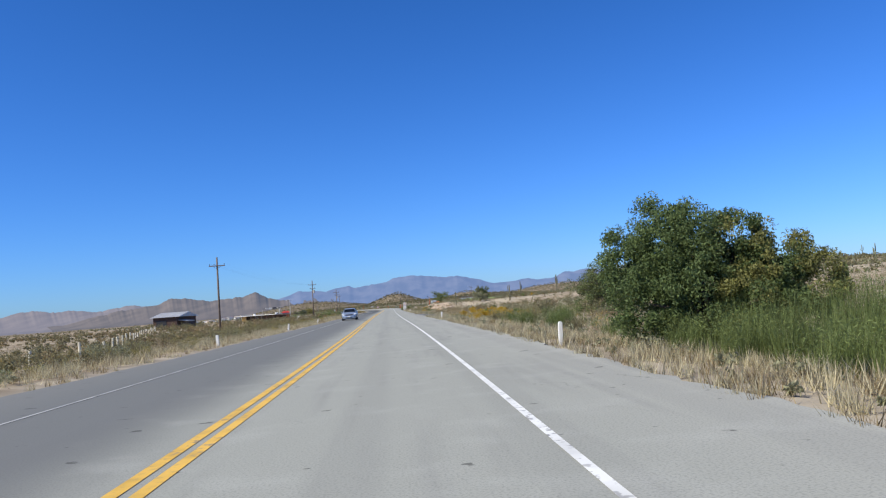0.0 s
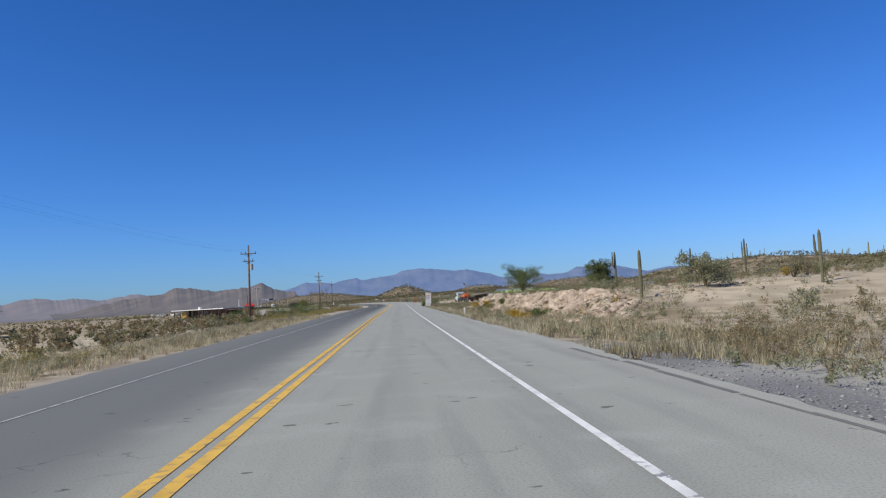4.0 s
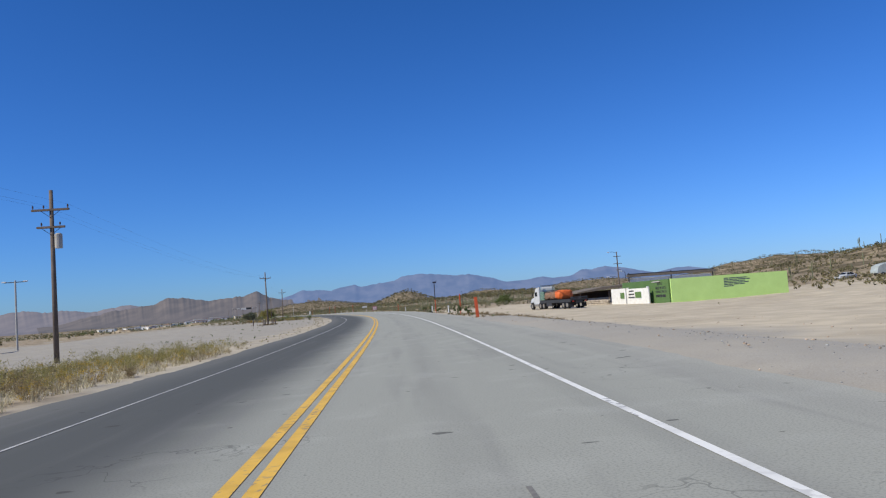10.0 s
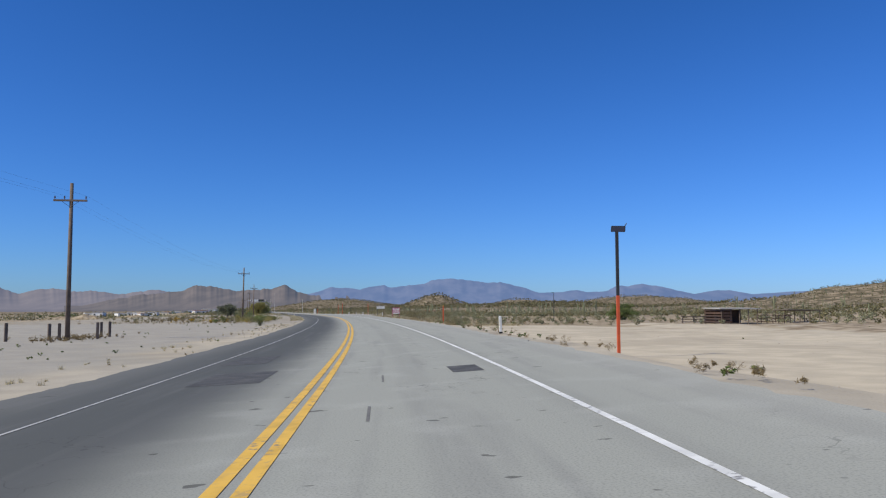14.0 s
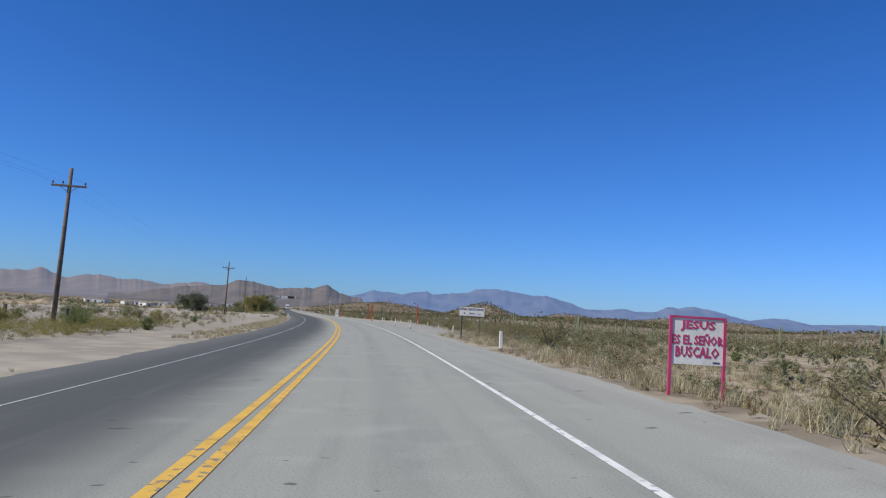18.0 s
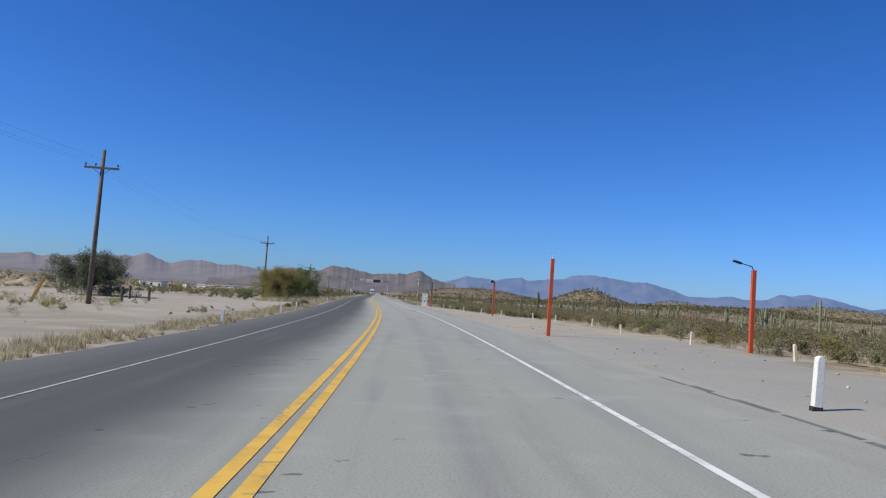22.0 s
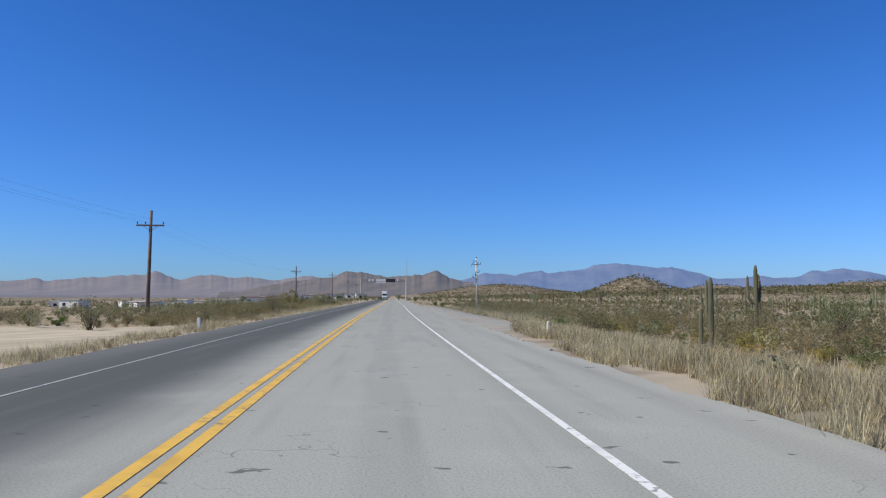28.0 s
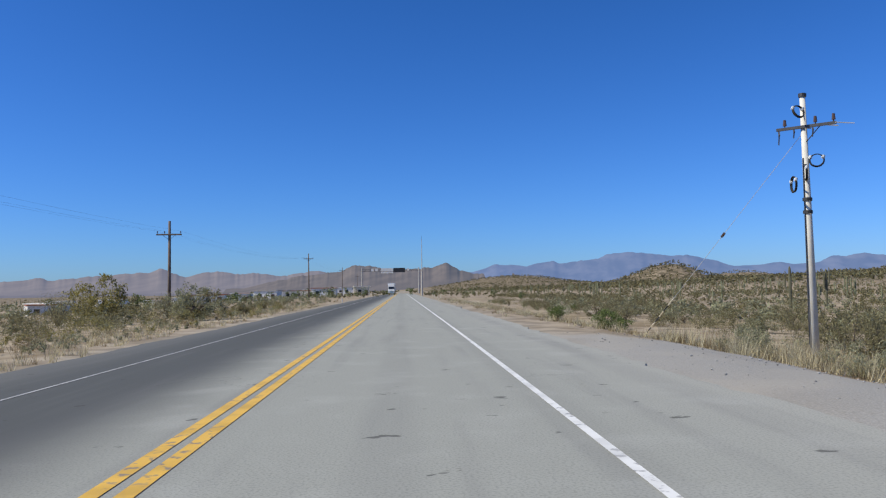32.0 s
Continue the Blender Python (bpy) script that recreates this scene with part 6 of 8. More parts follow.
def dark_shed():
    cx, cy = -53.6, 181.0
    t = thing("barn_shed", "dark brown barn with a pale sheet roof", "shed", spot_xy(cx, cy, 90))
    z = 2.7 - land1(cx, cy)
    part("wall", box(bmesh.new(), (15.0, 5.2, z - 0.2), (0, 0, (z - 0.2) / 2)), BROWN_WALL, t)
    roof = part("roof", prism(bmesh.new(), [(-8.0, z - 0.3), (8.0, z - 0.3), (0.0, z + 0.8)], 6.4), ROOF_SHEET, t, "pale corrugated roof")
    for k in range(16):
        part("roof_rib", box(bmesh.new(), (0.06, 6.4, 0.05), (-7.5 + k, 0, z - 0.3 + 1.1 * (1 - abs(k - 7.5) / 8) + 0.005)), ROOF_SHEET, roof)
    # Black panel on the wall, painted for the shade inside the doorway.
    part("doorway", box(bmesh.new(), (0.1, 2.2, 2.2), (-7.52, 0.8, 1.1)), BLACK_PAINT, t)
    part("lean_to", box(bmesh.new(), (5.0, 2.4, 0.15), (-4.0, -3.6, z - 1.2), (8, 0, 0)), ROOF_SHEET, t)


dark_shed()
t = thing("post_fence", "ragged fence of short pale posts", "fence")
for k in range(26):
    s = 22 + 5.2 * k
    r = -12.6 - max(0, s - 40) * 0.27
    x, y = (float(v) for v in road_xy(s, r))
    z = land1(x, y)
    part("post", rod(bmesh.new(), (x, y, z - 0.3), (x + rng.uniform(-0.06, 0.06), y, z + 1.05 + rng.uniform(-0.1, 0.1)), 0.075, 0.065, 7), CREAM_PAINT, t)
for s, r in ((385.6, -19.6), (387.4, -17.9), (388.6, -17.75), (390.2, -16.0), (393.6, -16.8), (394.6, -16.55), (582.5, -17.6), (584.0, -19.5), (577.0, -17.9), (474.5, -14.4), (478.0, -19.0)):
    t = thing("timber_stub", "short weathered timber stub post in bare dirt", "post", spot(s, r), "timber stubs round the poles")
    part("post", box(bmesh.new(), (0.17, 0.17, 1.25), (0, 0, 0.42), (0, 0, rng.uniform(0, 40)), bevel=0.02), WOOD_POLE, t)


t = thing("leaning_stub", "leaning pale yellow timber post in dry brush", "post", spot(566.0, -19.3) @ pose(0, 0, 0, 0, 24, 0))
part("post", box(bmesh.new(), (0.15, 0.15, 1.9), (0, 0, 0.65), bevel=0.02), OCHRE_PAINT, t)


def earth_mound(m, h, wide, seed):
    '''A heap of dug earth with a broken, lumpy skin.'''
    n = 40
    u = np.linspace(-1.25, 1.25, n)
    gx, gy = (v.ravel() for v in np.meshgrid(u, u))
    q = np.hypot(gx, gy * 1.1)
    z = h * np.clip(1 - q, 0, 1) ** 0.8 * (1 + 0.22 * waves(gx * wide, gy * wide, 5.0, seed)) + 0.10 * h * waves(gx * wide, gy * wide, 1.7, seed + 1) * (q < 1) - 0.5 * (q >= 1)
    i = (np.arange(n - 1)[:, None] * n + np.arange(n - 1)[None]).ravel()
    me = mesh_of("earth_mound", np.stack([gx * wide, gy * wide, z], -1), np.stack([i, i + 1, i + n + 1, i + n], -1))
    me.materials.append(SOIL)
    ob = new("earth_mound", me)
    ob.matrix_basis = m
    tagged(ob, "mound of dug tan earth on the far flats", "mound", group="earth mounds")


for k, (x, y, h, wide) in enumerate(((-183, 697, 3.0, 11), (-166, 712, 2.0, 13), (-204, 715, 2.2, 14), (-150, 735, 1.5, 12))):
    earth_mound(spot_xy(x, y, 40 * k), h, wide, 720 + k)


def town_house(m, w, d, h, seed):
    r = random.Random(seed)
    t = thing("town_house", "small white flat-roofed house in the far town", "house", m, "houses of the far town")
    part("wall", box(bmesh.new(), (w, d, h + 1.5), (0, 0, h / 2 - 0.75)), WHITE_PAINT if r.random() < 0.7 else CREAM_PAINT, t)
    part("roof", box(bmesh.new(), (w + 0.5, d + 0.5, 0.2), (0, 0, h + 0.1)), r.choice((CONCRETE, TERRACOTTA, WHITE_PAINT)), t)
    for k in range(max(1, int(w // 4))):
        part("window", box(bmesh.new(), (1.2, 0.06, 1.1), (-w / 2 + 2 + 4 * k, -d / 2 - 0.03, h * 0.5)), DARK_GLASS, t)
    part("door", box(bmesh.new(), (1.0, 0.06, 2.0), (w / 2 - 1.2, -d / 2 - 0.03, 1.0)), BROWN_WALL, t)
    return t


hr = random.Random(12)
for k in range(34):
    x, y = -238 + hr.gauss(0, 24), 962 + hr.gauss(0, 45)
    town_house(spot_xy(x, y, 20 + hr.uniform(-30, 30)), hr.uniform(5, 11), hr.uniform(5, 8), hr.uniform(2.4, 3.3), 20 + k)
for k in range(7):
    s, r = 1180 + 22 * k, -hr.uniform(22, 60)
    town_house(spot(s, r, hr.uniform(-10, 10)), hr.uniform(9, 18), 8, hr.uniform(3, 5), 60 + k)
t = thing("low_shelter", "low rust-red shelter roof among the cactus", "shelter", spot(660.6, 60.4, -15))
part("roof", box(bmesh.new(), (7.0, 4.0, 0.18), (0, 0, 2.0), (0, 3, 0), bevel=0.03), TERRACOTTA, t)
for x in (-3, 0, 3):
    for y in (-1.6, 1.6):
        part("post", rod(bmesh.new(), (x, y, -0.3), (x, y, 2.0), 0.07, 0.07, 6), WOOD_POLE, t)

# ---------------------------------------------------------------- concrete pole with coils, mast, gantry


def coil_pole(m):
    t = thing("concrete_utility_pole", "grey concrete pole hung with black cable coils", "utility pole", m)
    H = 8.35
    part("pole", tube(bmesh.new(), [(0, 0, -0.5), (-0.05, 0, H * 0.5), (-0.10, 0, H)], [0.138, 0.112, 0.082], 12), PALE_CONCRETE, t, smooth=True)
    part("cap", rod(bmesh.new(), (-0.10, 0, H - 0.05), (-0.10, 0, H + 0.06), 0.12, 0.12, 12), DARK_STEEL, t)
    arm = pose(-0.10, -0.14, H - 1.02, 0, 0, -42)
    a = part("crossarm", box(bmesh.new(), (1.75, 0.07, 0.09), (0, 0, 0)), DARK_STEEL, t)
    a.matrix_basis = arm
    for x in (-0.62, 0.28, 0.8):
        bm = bmesh.new()
        rod(bm, (x, 0, 0.04), (x, 0, 0.12), 0.02, 0.02, 6)
        rod(bm, (x, 0, 0.10), (x, 0, 0.29), 0.06, 0.042, 8)
        part("insulator", bm, CERAMIC, a, "dark bell insulator")
    for x, l in ((-0.8, 0.5), (-0.35, 0.34), (0.2, 0.36)):
        part("fuse_cutout", tube(bmesh.new(), [(x, -0.03, -0.04), (x + 0.03, -0.1, -0.3 * l - 0.04), (x, -0.08, -l)], [0.022, 0.028, 0.02], 6), DARK_STEEL, a)
    for x0, y0, l in ((0.86, -0.05, 0.62), (0.45, 0.05, 0.55), (-0.2, 0.02, 0.4)):
        part("spacer_rod", rod(bmesh.new(), (x0, y0, 0.0), (x0 + l * 0.72, y0 + l * 0.62, -0.03), 0.016, 0.016, 6), LAMP_GLASS, a, "thin pale dead-end rod")
    part("arm_brace", rod(bmesh.new(), (-0.08, -0.1, H - 1.5), (0.22, -0.38, H - 1.05), 0.016, 0.016, 5), DARK_STEEL, t)
    for x, z, R, turn in ((-0.36, H - 0.56, 0.21, (72, 0, 15)), (0.17, H - 2.10, 0.21, (80, 0, -28)), (-0.19, H - 2.48, 0.25, (90, 0, 66)), (-0.60, H - 2.86, 0.25, (90, 0, 80))):
        bm = bmesh.new()
        for k in range(3):
            ring(bm, pose(x, -0.22, z, *turn) @ pose(0, 0, 0.022 * (k - 1)), R - 0.008 * k, 0.017, 24, 6)
        c = part("cable_coil", bm, RUBBER, t, "black cable coil", smooth=True)
        q = pose(x, -0.22, z, *turn)
        for ang in (0.5, 2.6):
            v = q @ Vector((R * math.cos(ang), R * math.sin(ang), 0))
            part("tie", box(bmesh.new(), (0.09, 0.09, 0.12), tuple(v), (0, 25, 10), bevel=0.02), LAMP_GLASS, c, "pale wrapped tie")
    part("conduit", rod(bmesh.new(), (-0.19, -0.04, 0.1), (-0.18, -0.04, H - 2.0), 0.022, 0.022, 6), DARK_STEEL, t)
    for z in (H - 3.35, H - 3.75):
        part("band", rod(bmesh.new(), (-0.065, 0, z), (-0.063, 0, z + 0.10), 0.142, 0.142, 12), BLACK_PAINT, t)
    top, foot = Vector((-0.15, -0.05, H - 1.2)), Vector((-0.8, 15.5, -0.5))
    g = part("guy_wire", tube(bmesh.new(), [top, top.lerp(foot, 0.5), foot], [0.009] * 3, 5), LAMP_GLASS, t)
    part("strain_insulator", rod(bmesh.new(), top.lerp(foot, 0.36), top.lerp(foot, 0.375), 0.05, 0.05, 8), CERAMIC, g)
    for k in range(8):
        part("guard_sleeve", rod(bmesh.new(), top.lerp(foot, 0.70 + 0.036 * k), top.lerp(foot, 0.736 + 0.036 * k), 0.03, 0.03, 7), BLACK_PAINT if k % 2 else CREAM_PAINT, g, "black and pale banded guard" if k == 0 else "")
    return t


coil_pole(spot(765.6, 14.0) @ Matrix.Diagonal((0.95, 0.95, 0.95, 1)))
t = thing("radio_mast", "tall thin grey mast on a thicker foot pole", "mast", spot(940.0, 7.0))
part("foot_pole", rod(bmesh.new(), (0, 0, -0.3), (0, 0, 6.2), 0.24, 0.2, 9), CONCRETE, t)
part("mast", rod(bmesh.new(), (0, 0, 6.2), (0, 0, 14.2), 0.1, 0.06, 8), CONCRETE, t)
part("tip", rod(bmesh.new(), (0, 0, 14.2), (0, 0, 15.2), 0.03, 0.02, 5), DARK_STEEL, t)


def gantry(s):
    x, y = (float(v) for v in road_xy(s, -2.3))
    t = thing("sign_gantry", "steel sign gantry spanning the road far ahead", "sign", pose(x, y, 0, 0, 0, road_turn(s)))
    for xx in (-13.0, 11.5):
        part("column", rod(bmesh.new(), (xx, 0, -0.5), (xx, 0, 11.2), 0.3, 0.24, 10), CONCRETE, t)
    for z in (9.7, 10.4):
        part("beam", box(bmesh.new(), (24.6, 0.15, 0.15), (-0.75, 0, z)), DARK_STEEL, t)
    for xx in range(-12, 12, 2):
        part("lattice_bar", rod(bmesh.new(), (xx, 0, 9.7), (xx + 1.0, 0, 10.4), 0.05, 0.05, 5), DARK_STEEL, t)
    for xx, w, h, mat, lab in ((-8.4, 1.1, 1.2, WHITE_PAINT, "small white sign panel"), (-6.7, 1.1, 1.2, WHITE_PAINT, "small white sign panel"), (-2.2, 5.2, 1.3, WHITE_PAINT, "wide white sign panel"),
                               (3.1, 5.0, 1.9, BLACK_PAINT, "wide dark sign panel"), (6.9, 0.9, 1.0, WHITE_PAINT, "small white sign panel")):
        part("sign_panel", box(bmesh.new(), (w, 0.1, h), (xx, -0.18, 10.1 + (1.9 - h) * 0.25), bevel=0.02), mat, t, lab)
    part("lower_panel", box(bmesh.new(), (5.2, 0.1, 0.5), (-2.2, -0.18, 9.05), bevel=0.02), WHITE_PAINT, t, "narrow white panel under the wide one")


gantry(1075.0)

# ---------------------------------------------------------------- plants and stones


def on_land(s, r):
    """Places on the ground, as an array of x, y, z."""
    x, y = road_xy(np.asarray(s, float), np.asarray(r, float))
    return np.stack([x, y, land(x, y, np.asarray(s, float), np.asarray(r, float))], -1)


# Where plants begin on the right of the road, along it.
EDGE_S = [480, 490, 523, 545, 575, 590, 600, 625, 640, 670, 688, 695, 708, 716, 740, 758, 768, 780, 900]
EDGE_AT = [6.5, 9.4, 11.4, 13.3, 14.8, 12.8, 10.9, 9.8, 5.95, 5.95, 6.9, 8.1, 9.5, 10.0, 10.2, 11.2, 7.5, 6.6, 6.6]


def scatter(n, s0, s1, r0, r1, seed, patch=0.0, size=9.0, near=1.0):
    """Random places between two distances from the road, thinned into patches."""
    rg = np.random.RandomState(seed)
    s, r = s0 + (s1 - s0) * rg.rand(n), (r0 + (r1 - r0) * rg.rand(n) ** near if abs(r0) < abs(r1) else r1 + (r0 - r1) * rg.rand(n) ** near)
    if patch:
        x, y = road_xy(s, r)
        keep = rg.rand(n) < np.clip(0.5 + patch * waves(x, y, size, seed + 5), 0, 1)
        s, r = s[keep], r[keep]
    keep = (r < 0) | (s < 480) | (r > np.interp(s, EDGE_S, EDGE_AT) + np.maximum(0, 1.1 * waves(s, r, 5.0, 77)))
    # two bare stretches beside the far lane
    keep &= (s < 664) | (s > 698) | (r > -7.7) | (r < -23)
    keep &= (s < 574) | (s > 610) | (r > -8.6) | (r < -48)
    return on_land(s[keep], r[keep])


def bush_clumps(pts, heights, clumps, wide, seed):
    """Centres of the leaf clumps of many vase-shaped bushes, with each clump's radius."""
    rg = np.random.RandomState(seed)
    h = np.repeat(heights, clumps)
    c = np.repeat(np.asarray(pts), clumps, 0)
    ang, q, up = rg.rand(len(c)) * 6.283, rg.rand(len(c)) ** 0.6, rg.rand(len(c))
    c[:, 0] += np.cos(ang) * q * h * wide * (0.35 + 0.65 * up)
    c[:, 1] += np.sin(ang) * q * h * wide * (0.35 + 0.65 * up)
    c[:, 2] += h * (0.14 + 0.72 * up * (1 - 0.35 * q * q))
    return c, h * (0.17 + 0.12 * rg.rand(len(c)))


def scrub(name, pts, h0, h1, seed, mat, label, clumps=9, count=16, size=0.085, wide=0.62, category="scrub", narrow=0.45):
    rg = np.random.RandomState(seed)
    hs = h0 + (h1 - h0) * rg.rand(len(pts)) ** 1.4
    c, rad = bush_clumps(pts, hs, clumps, wide, seed + 1)
    return stuff(name, leaf_cloud(name, c, rad, count, size, seed + 2, 0.85, narrow, True), mat, label, category)


def shrub(name, label, mat, h, seed, wide=0.65, clumps=30, count=60, size=0.045, stem=BARK, m=None, group="", narrow=0.45):
    """A single shrub: many thin stems from one foot and an open crown."""
    rg = random.Random(seed)
    t = thing(name, label, "shrub", m, group)
    bm = bmesh.new()
    c, rad = bush_clumps(np.zeros((1, 3)), np.array([h]), clumps, wide, seed)
    for k in range(0, clumps, 2):
        p = Vector(c[k])
        b = Vector((p.x * 0.35 + rg.uniform(-0.05, 0.05) * h, p.y * 0.35 + rg.uniform(-0.05, 0.05) * h, p.z * 0.5))
        tube(bm, [(p.x * 0.05, p.y * 0.05, -0.08), b, p], [0.014 * h + 0.004, 0.009 * h + 0.003, 0.004], 5)
    part("stem", bm, stem, t)
    part_mesh("crown", leaf_cloud("crown", c, rad, count, size, seed + 1, 0.85, narrow, True), mat, t)
    return t


def tree(m, label, h, wide, leaf, bark, seed, boughs=11, count=90, size=0.07, low=0.15, clump=0.2, second=None, narrow=0.45, per=3):
    """Several forked limbs from a short trunk; leaves in clumps along the boughs, with gaps between."""
    rg = random.Random(seed)
    t = thing("tree", label, "tree", m)
    bm = bmesh.new()
    tube(bm, [(0, 0, -0.2), (0.04, 0.02, h * 0.1), (0.02, 0.05, h * 0.2)], [0.055 * h, 0.045 * h, 0.04 * h], 9)
    part("trunk", bm, bark, t)
    clumps = []
    limbs = bmesh.new()
    for k in range(boughs):
        a = 6.283 * k / boughs + rg.uniform(-0.3, 0.3)
        reach, top = wide * rg.uniform(0.3, 0.5), h * rg.uniform(0.45, 0.93)
        if k % 3 == 0:
            reach *= 0.45
            top = h * rg.uniform(0.8, 0.95)
        way = Vector((math.cos(a), math.sin(a), 0))
        p0 = Vector((0.02, 0.05, h * rg.uniform(0.1, 0.2)))
        p1 = p0 + way * reach * 0.35 + Vector((rg.uniform(-0.1, 0.1), rg.uniform(-0.1, 0.1), (top - p0.z) * 0.45))
        p2 = p0 + way * reach + Vector((rg.uniform(-0.15, 0.15), rg.uniform(-0.15, 0.15), top - p0.z))
        tube(limbs, [p0, p1, p1.lerp(p2, 0.55) + Vector((0, 0, 0.05 * h)), p2], [0.017 * h, 0.012 * h, 0.008 * h, 0.003 * h], 6)
        for j in range(per * 2):
            f = rg.uniform(0.25, 1.05)
            q = p1.lerp(p2, f) + Vector((rg.gauss(0, 0.09 * wide), rg.gauss(0, 0.09 * wide), rg.gauss(-0.02 * h, 0.05 * h)))
            clumps.append(q)
            tube(limbs, [p1.lerp(p2, f * 0.7), q], [0.006 * h, 0.002 * h], 4)
        if low < 0.2:
            for j in range(per):
                q = way * wide * rg.uniform(0.2, 0.46) + Vector((rg.gauss(0, 0.1 * wide), rg.gauss(0, 0.1 * wide), h * rg.uniform(low, 0.5)))
                clumps.append(q)
                tube(limbs, [p1, q], [0.006 * h, 0.002 * h], 4)
    part("bough", limbs, bark, t)
    cs = np.array([tuple(q) for q in clumps])
    rs = clump * h * (0.6 + 0.6 * np.random.RandomState(seed).rand(len(cs)))
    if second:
        # Clumps on one side take the second leaf colour.
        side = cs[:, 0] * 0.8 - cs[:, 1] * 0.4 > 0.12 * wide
        part_mesh("yellowed_crown", leaf_cloud("yellowed_crown", cs[side], rs[side], count, size, seed + 1, 0.8, narrow), second, t, "leaves of the second colour on one side")
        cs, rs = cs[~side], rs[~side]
    part_mesh("crown", leaf_cloud("crown", cs, rs, count, size, seed + 2, 0.8, narrow), leaf, t)
    return t


# the dense roadside tree at the start and the soft green growth before it
def lobed_tree(m, label, lobes, leaf, second, seed, density=34, count=64, size=0.06):
    """A dense low tree: crown of overlapping lobes, each with an uneven skin of leaf clumps."""
    rg = np.random.RandomState(seed)
    t = thing("tree", label, "tree", m)
    bm = bmesh.new()
    tube(bm, [(0, 0, -0.2), (0.05, 0.02, 0.3), (0.0, 0.05, 0.7)], [0.2, 0.16, 0.13], 9)
    part("trunk", bm, BARK, t)
    limbs = bmesh.new()
    cs, rs, tinted = [], [], []
    for x, y, z, rad, tall in lobes:
        tube(limbs, [(0, 0.03, 0.4), (x * 0.5, y * 0.5, 0.4 + z * 0.4), (x, y, z)], [0.09, 0.06, 0.025], 6)
        n = int(density * rad * tall / 0.6)
        d = rg.normal(size=(n, 3))
        d /= np.linalg.norm(d, axis=1)[:, None]
        d *= 0.45 + 0.6 * rg.rand(n, 1) ** 0.5
        cs.append(np.array([x, y, z]) + d * (rad, rad, tall))
        rs.append(rg.uniform(0.15, 0.34, n))
        # Most clumps of the lobes towards +x take the second leaf colour.
        tinted.append(np.full(n, x > 0.3) & (rg.rand(n) < 0.6))
    part("bough", limbs, BARK, t)
    cs, rs, tinted = np.concatenate(cs), np.concatenate(rs), np.concatenate(tinted)
    keep = cs[:, 2] > 0.12
    cs, rs, tinted = cs[keep], rs[keep], tinted[keep]
    part_mesh("crown", leaf_cloud("crown", cs[~tinted], rs[~tinted], count, size, seed + 1, 0.9, 0.45, True), leaf, t)
    part_mesh("yellowed_crown", leaf_cloud("yellowed_crown", cs[tinted], rs[tinted], count, size, seed + 2, 0.9, 0.45, True), second, t, "leaves of the second colour on one side")
    return t


# Sunlight on one side is painted by yellower leaves.
lobed_tree(spot_xy(9.2, 17.8, -28) @ Matrix.Diagonal((1.06, 1.06, 1.09, 1)), "dense dark green mesquite tree with sunlight painted into its yellowish side",
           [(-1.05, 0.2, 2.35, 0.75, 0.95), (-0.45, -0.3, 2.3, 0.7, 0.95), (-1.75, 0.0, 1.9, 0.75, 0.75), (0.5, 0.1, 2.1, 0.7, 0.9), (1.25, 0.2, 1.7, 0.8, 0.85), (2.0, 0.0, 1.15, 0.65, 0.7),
            (-1.3, -0.4, 1.0, 0.9, 0.8), (-0.2, -0.5, 1.2, 0.95, 0.9), (0.9, -0.4, 0.95, 0.9, 0.75), (0.2, 0.7, 1.3, 0.9, 1.0), (-1.2, 0.8, 1.4, 0.8, 0.9)], MESQUITE, SUN_TINT_LEAF, 71, 52, 190, 0.036)


def broom(m, h, seed, mat, label="feathery fresh green broom-like shrub in the verge"):
    """A shrub of many fine upright green stems."""
    rg = np.random.RandomState(seed)
    t = thing("broom_shrub", label, "shrub", m, "green shrubs by the verge")
    n = 26
    pts = np.stack([rg.normal(0, 0.28 * h, n), rg.normal(0, 0.28 * h, n), np.zeros(n) - 0.05], -1)
    part_mesh("stalk", tufts("stalk", pts, h * (0.7 + 0.4 * rg.rand(n)), 0.55, 26, 0.006, seed + 1, 0.15), mat, t)
    part_mesh("leaf", leaf_cloud("leaf", np.c_[pts[:, :2] * 1.5, h * (0.3 + 0.55 * rg.rand(n))], 0.26 * h, 40, 0.035, seed + 2, 1.0, 0.2, True), mat, t)
    return t


for k, (s, r, h) in enumerate([(9, 9.4, 1.0), (11, 10.6, 1.2), (12.5, 9.0, 1.05), (14, 11.0, 1.25), (15.5, 9.8, 1.1), (17.5, 10.8, 1.2), (18.5, 9.2, 0.9), (7.5, 10.6, 1.2), (6, 9.2, 0.95), (4, 10.4, 1.2), (20.5, 10.2, 1.0), (24.5, 9.3, 0.7), (30, 9.2, 0.6), (35, 9.6, 1.0), (39, 9.0, 0.95), (37, 10.4, 1.0), (41, 9.6, 1.0), (44, 9.8, 0.9), (47, 9.4, 0.85), (33, 9.6, 1.1), (51, 9.2, 0.75), (16, 12.2, 1.1), (12, 12.2, 1.2), (13.2, 8.3, 0.75), (16.2, 8.4, 0.7), (10.2, 8.4, 0.75), (18, 8.5, 0.7), (14.8, 8.9, 0.8), (11.5, 9.3, 0.85), (17, 9.6, 0.9)]):
    broom(spot(s, r, k * 47), h * (1.25 if s < 21 else 1.0), 80 + k, FRESH if k % 4 or s < 21 else OLIVE)

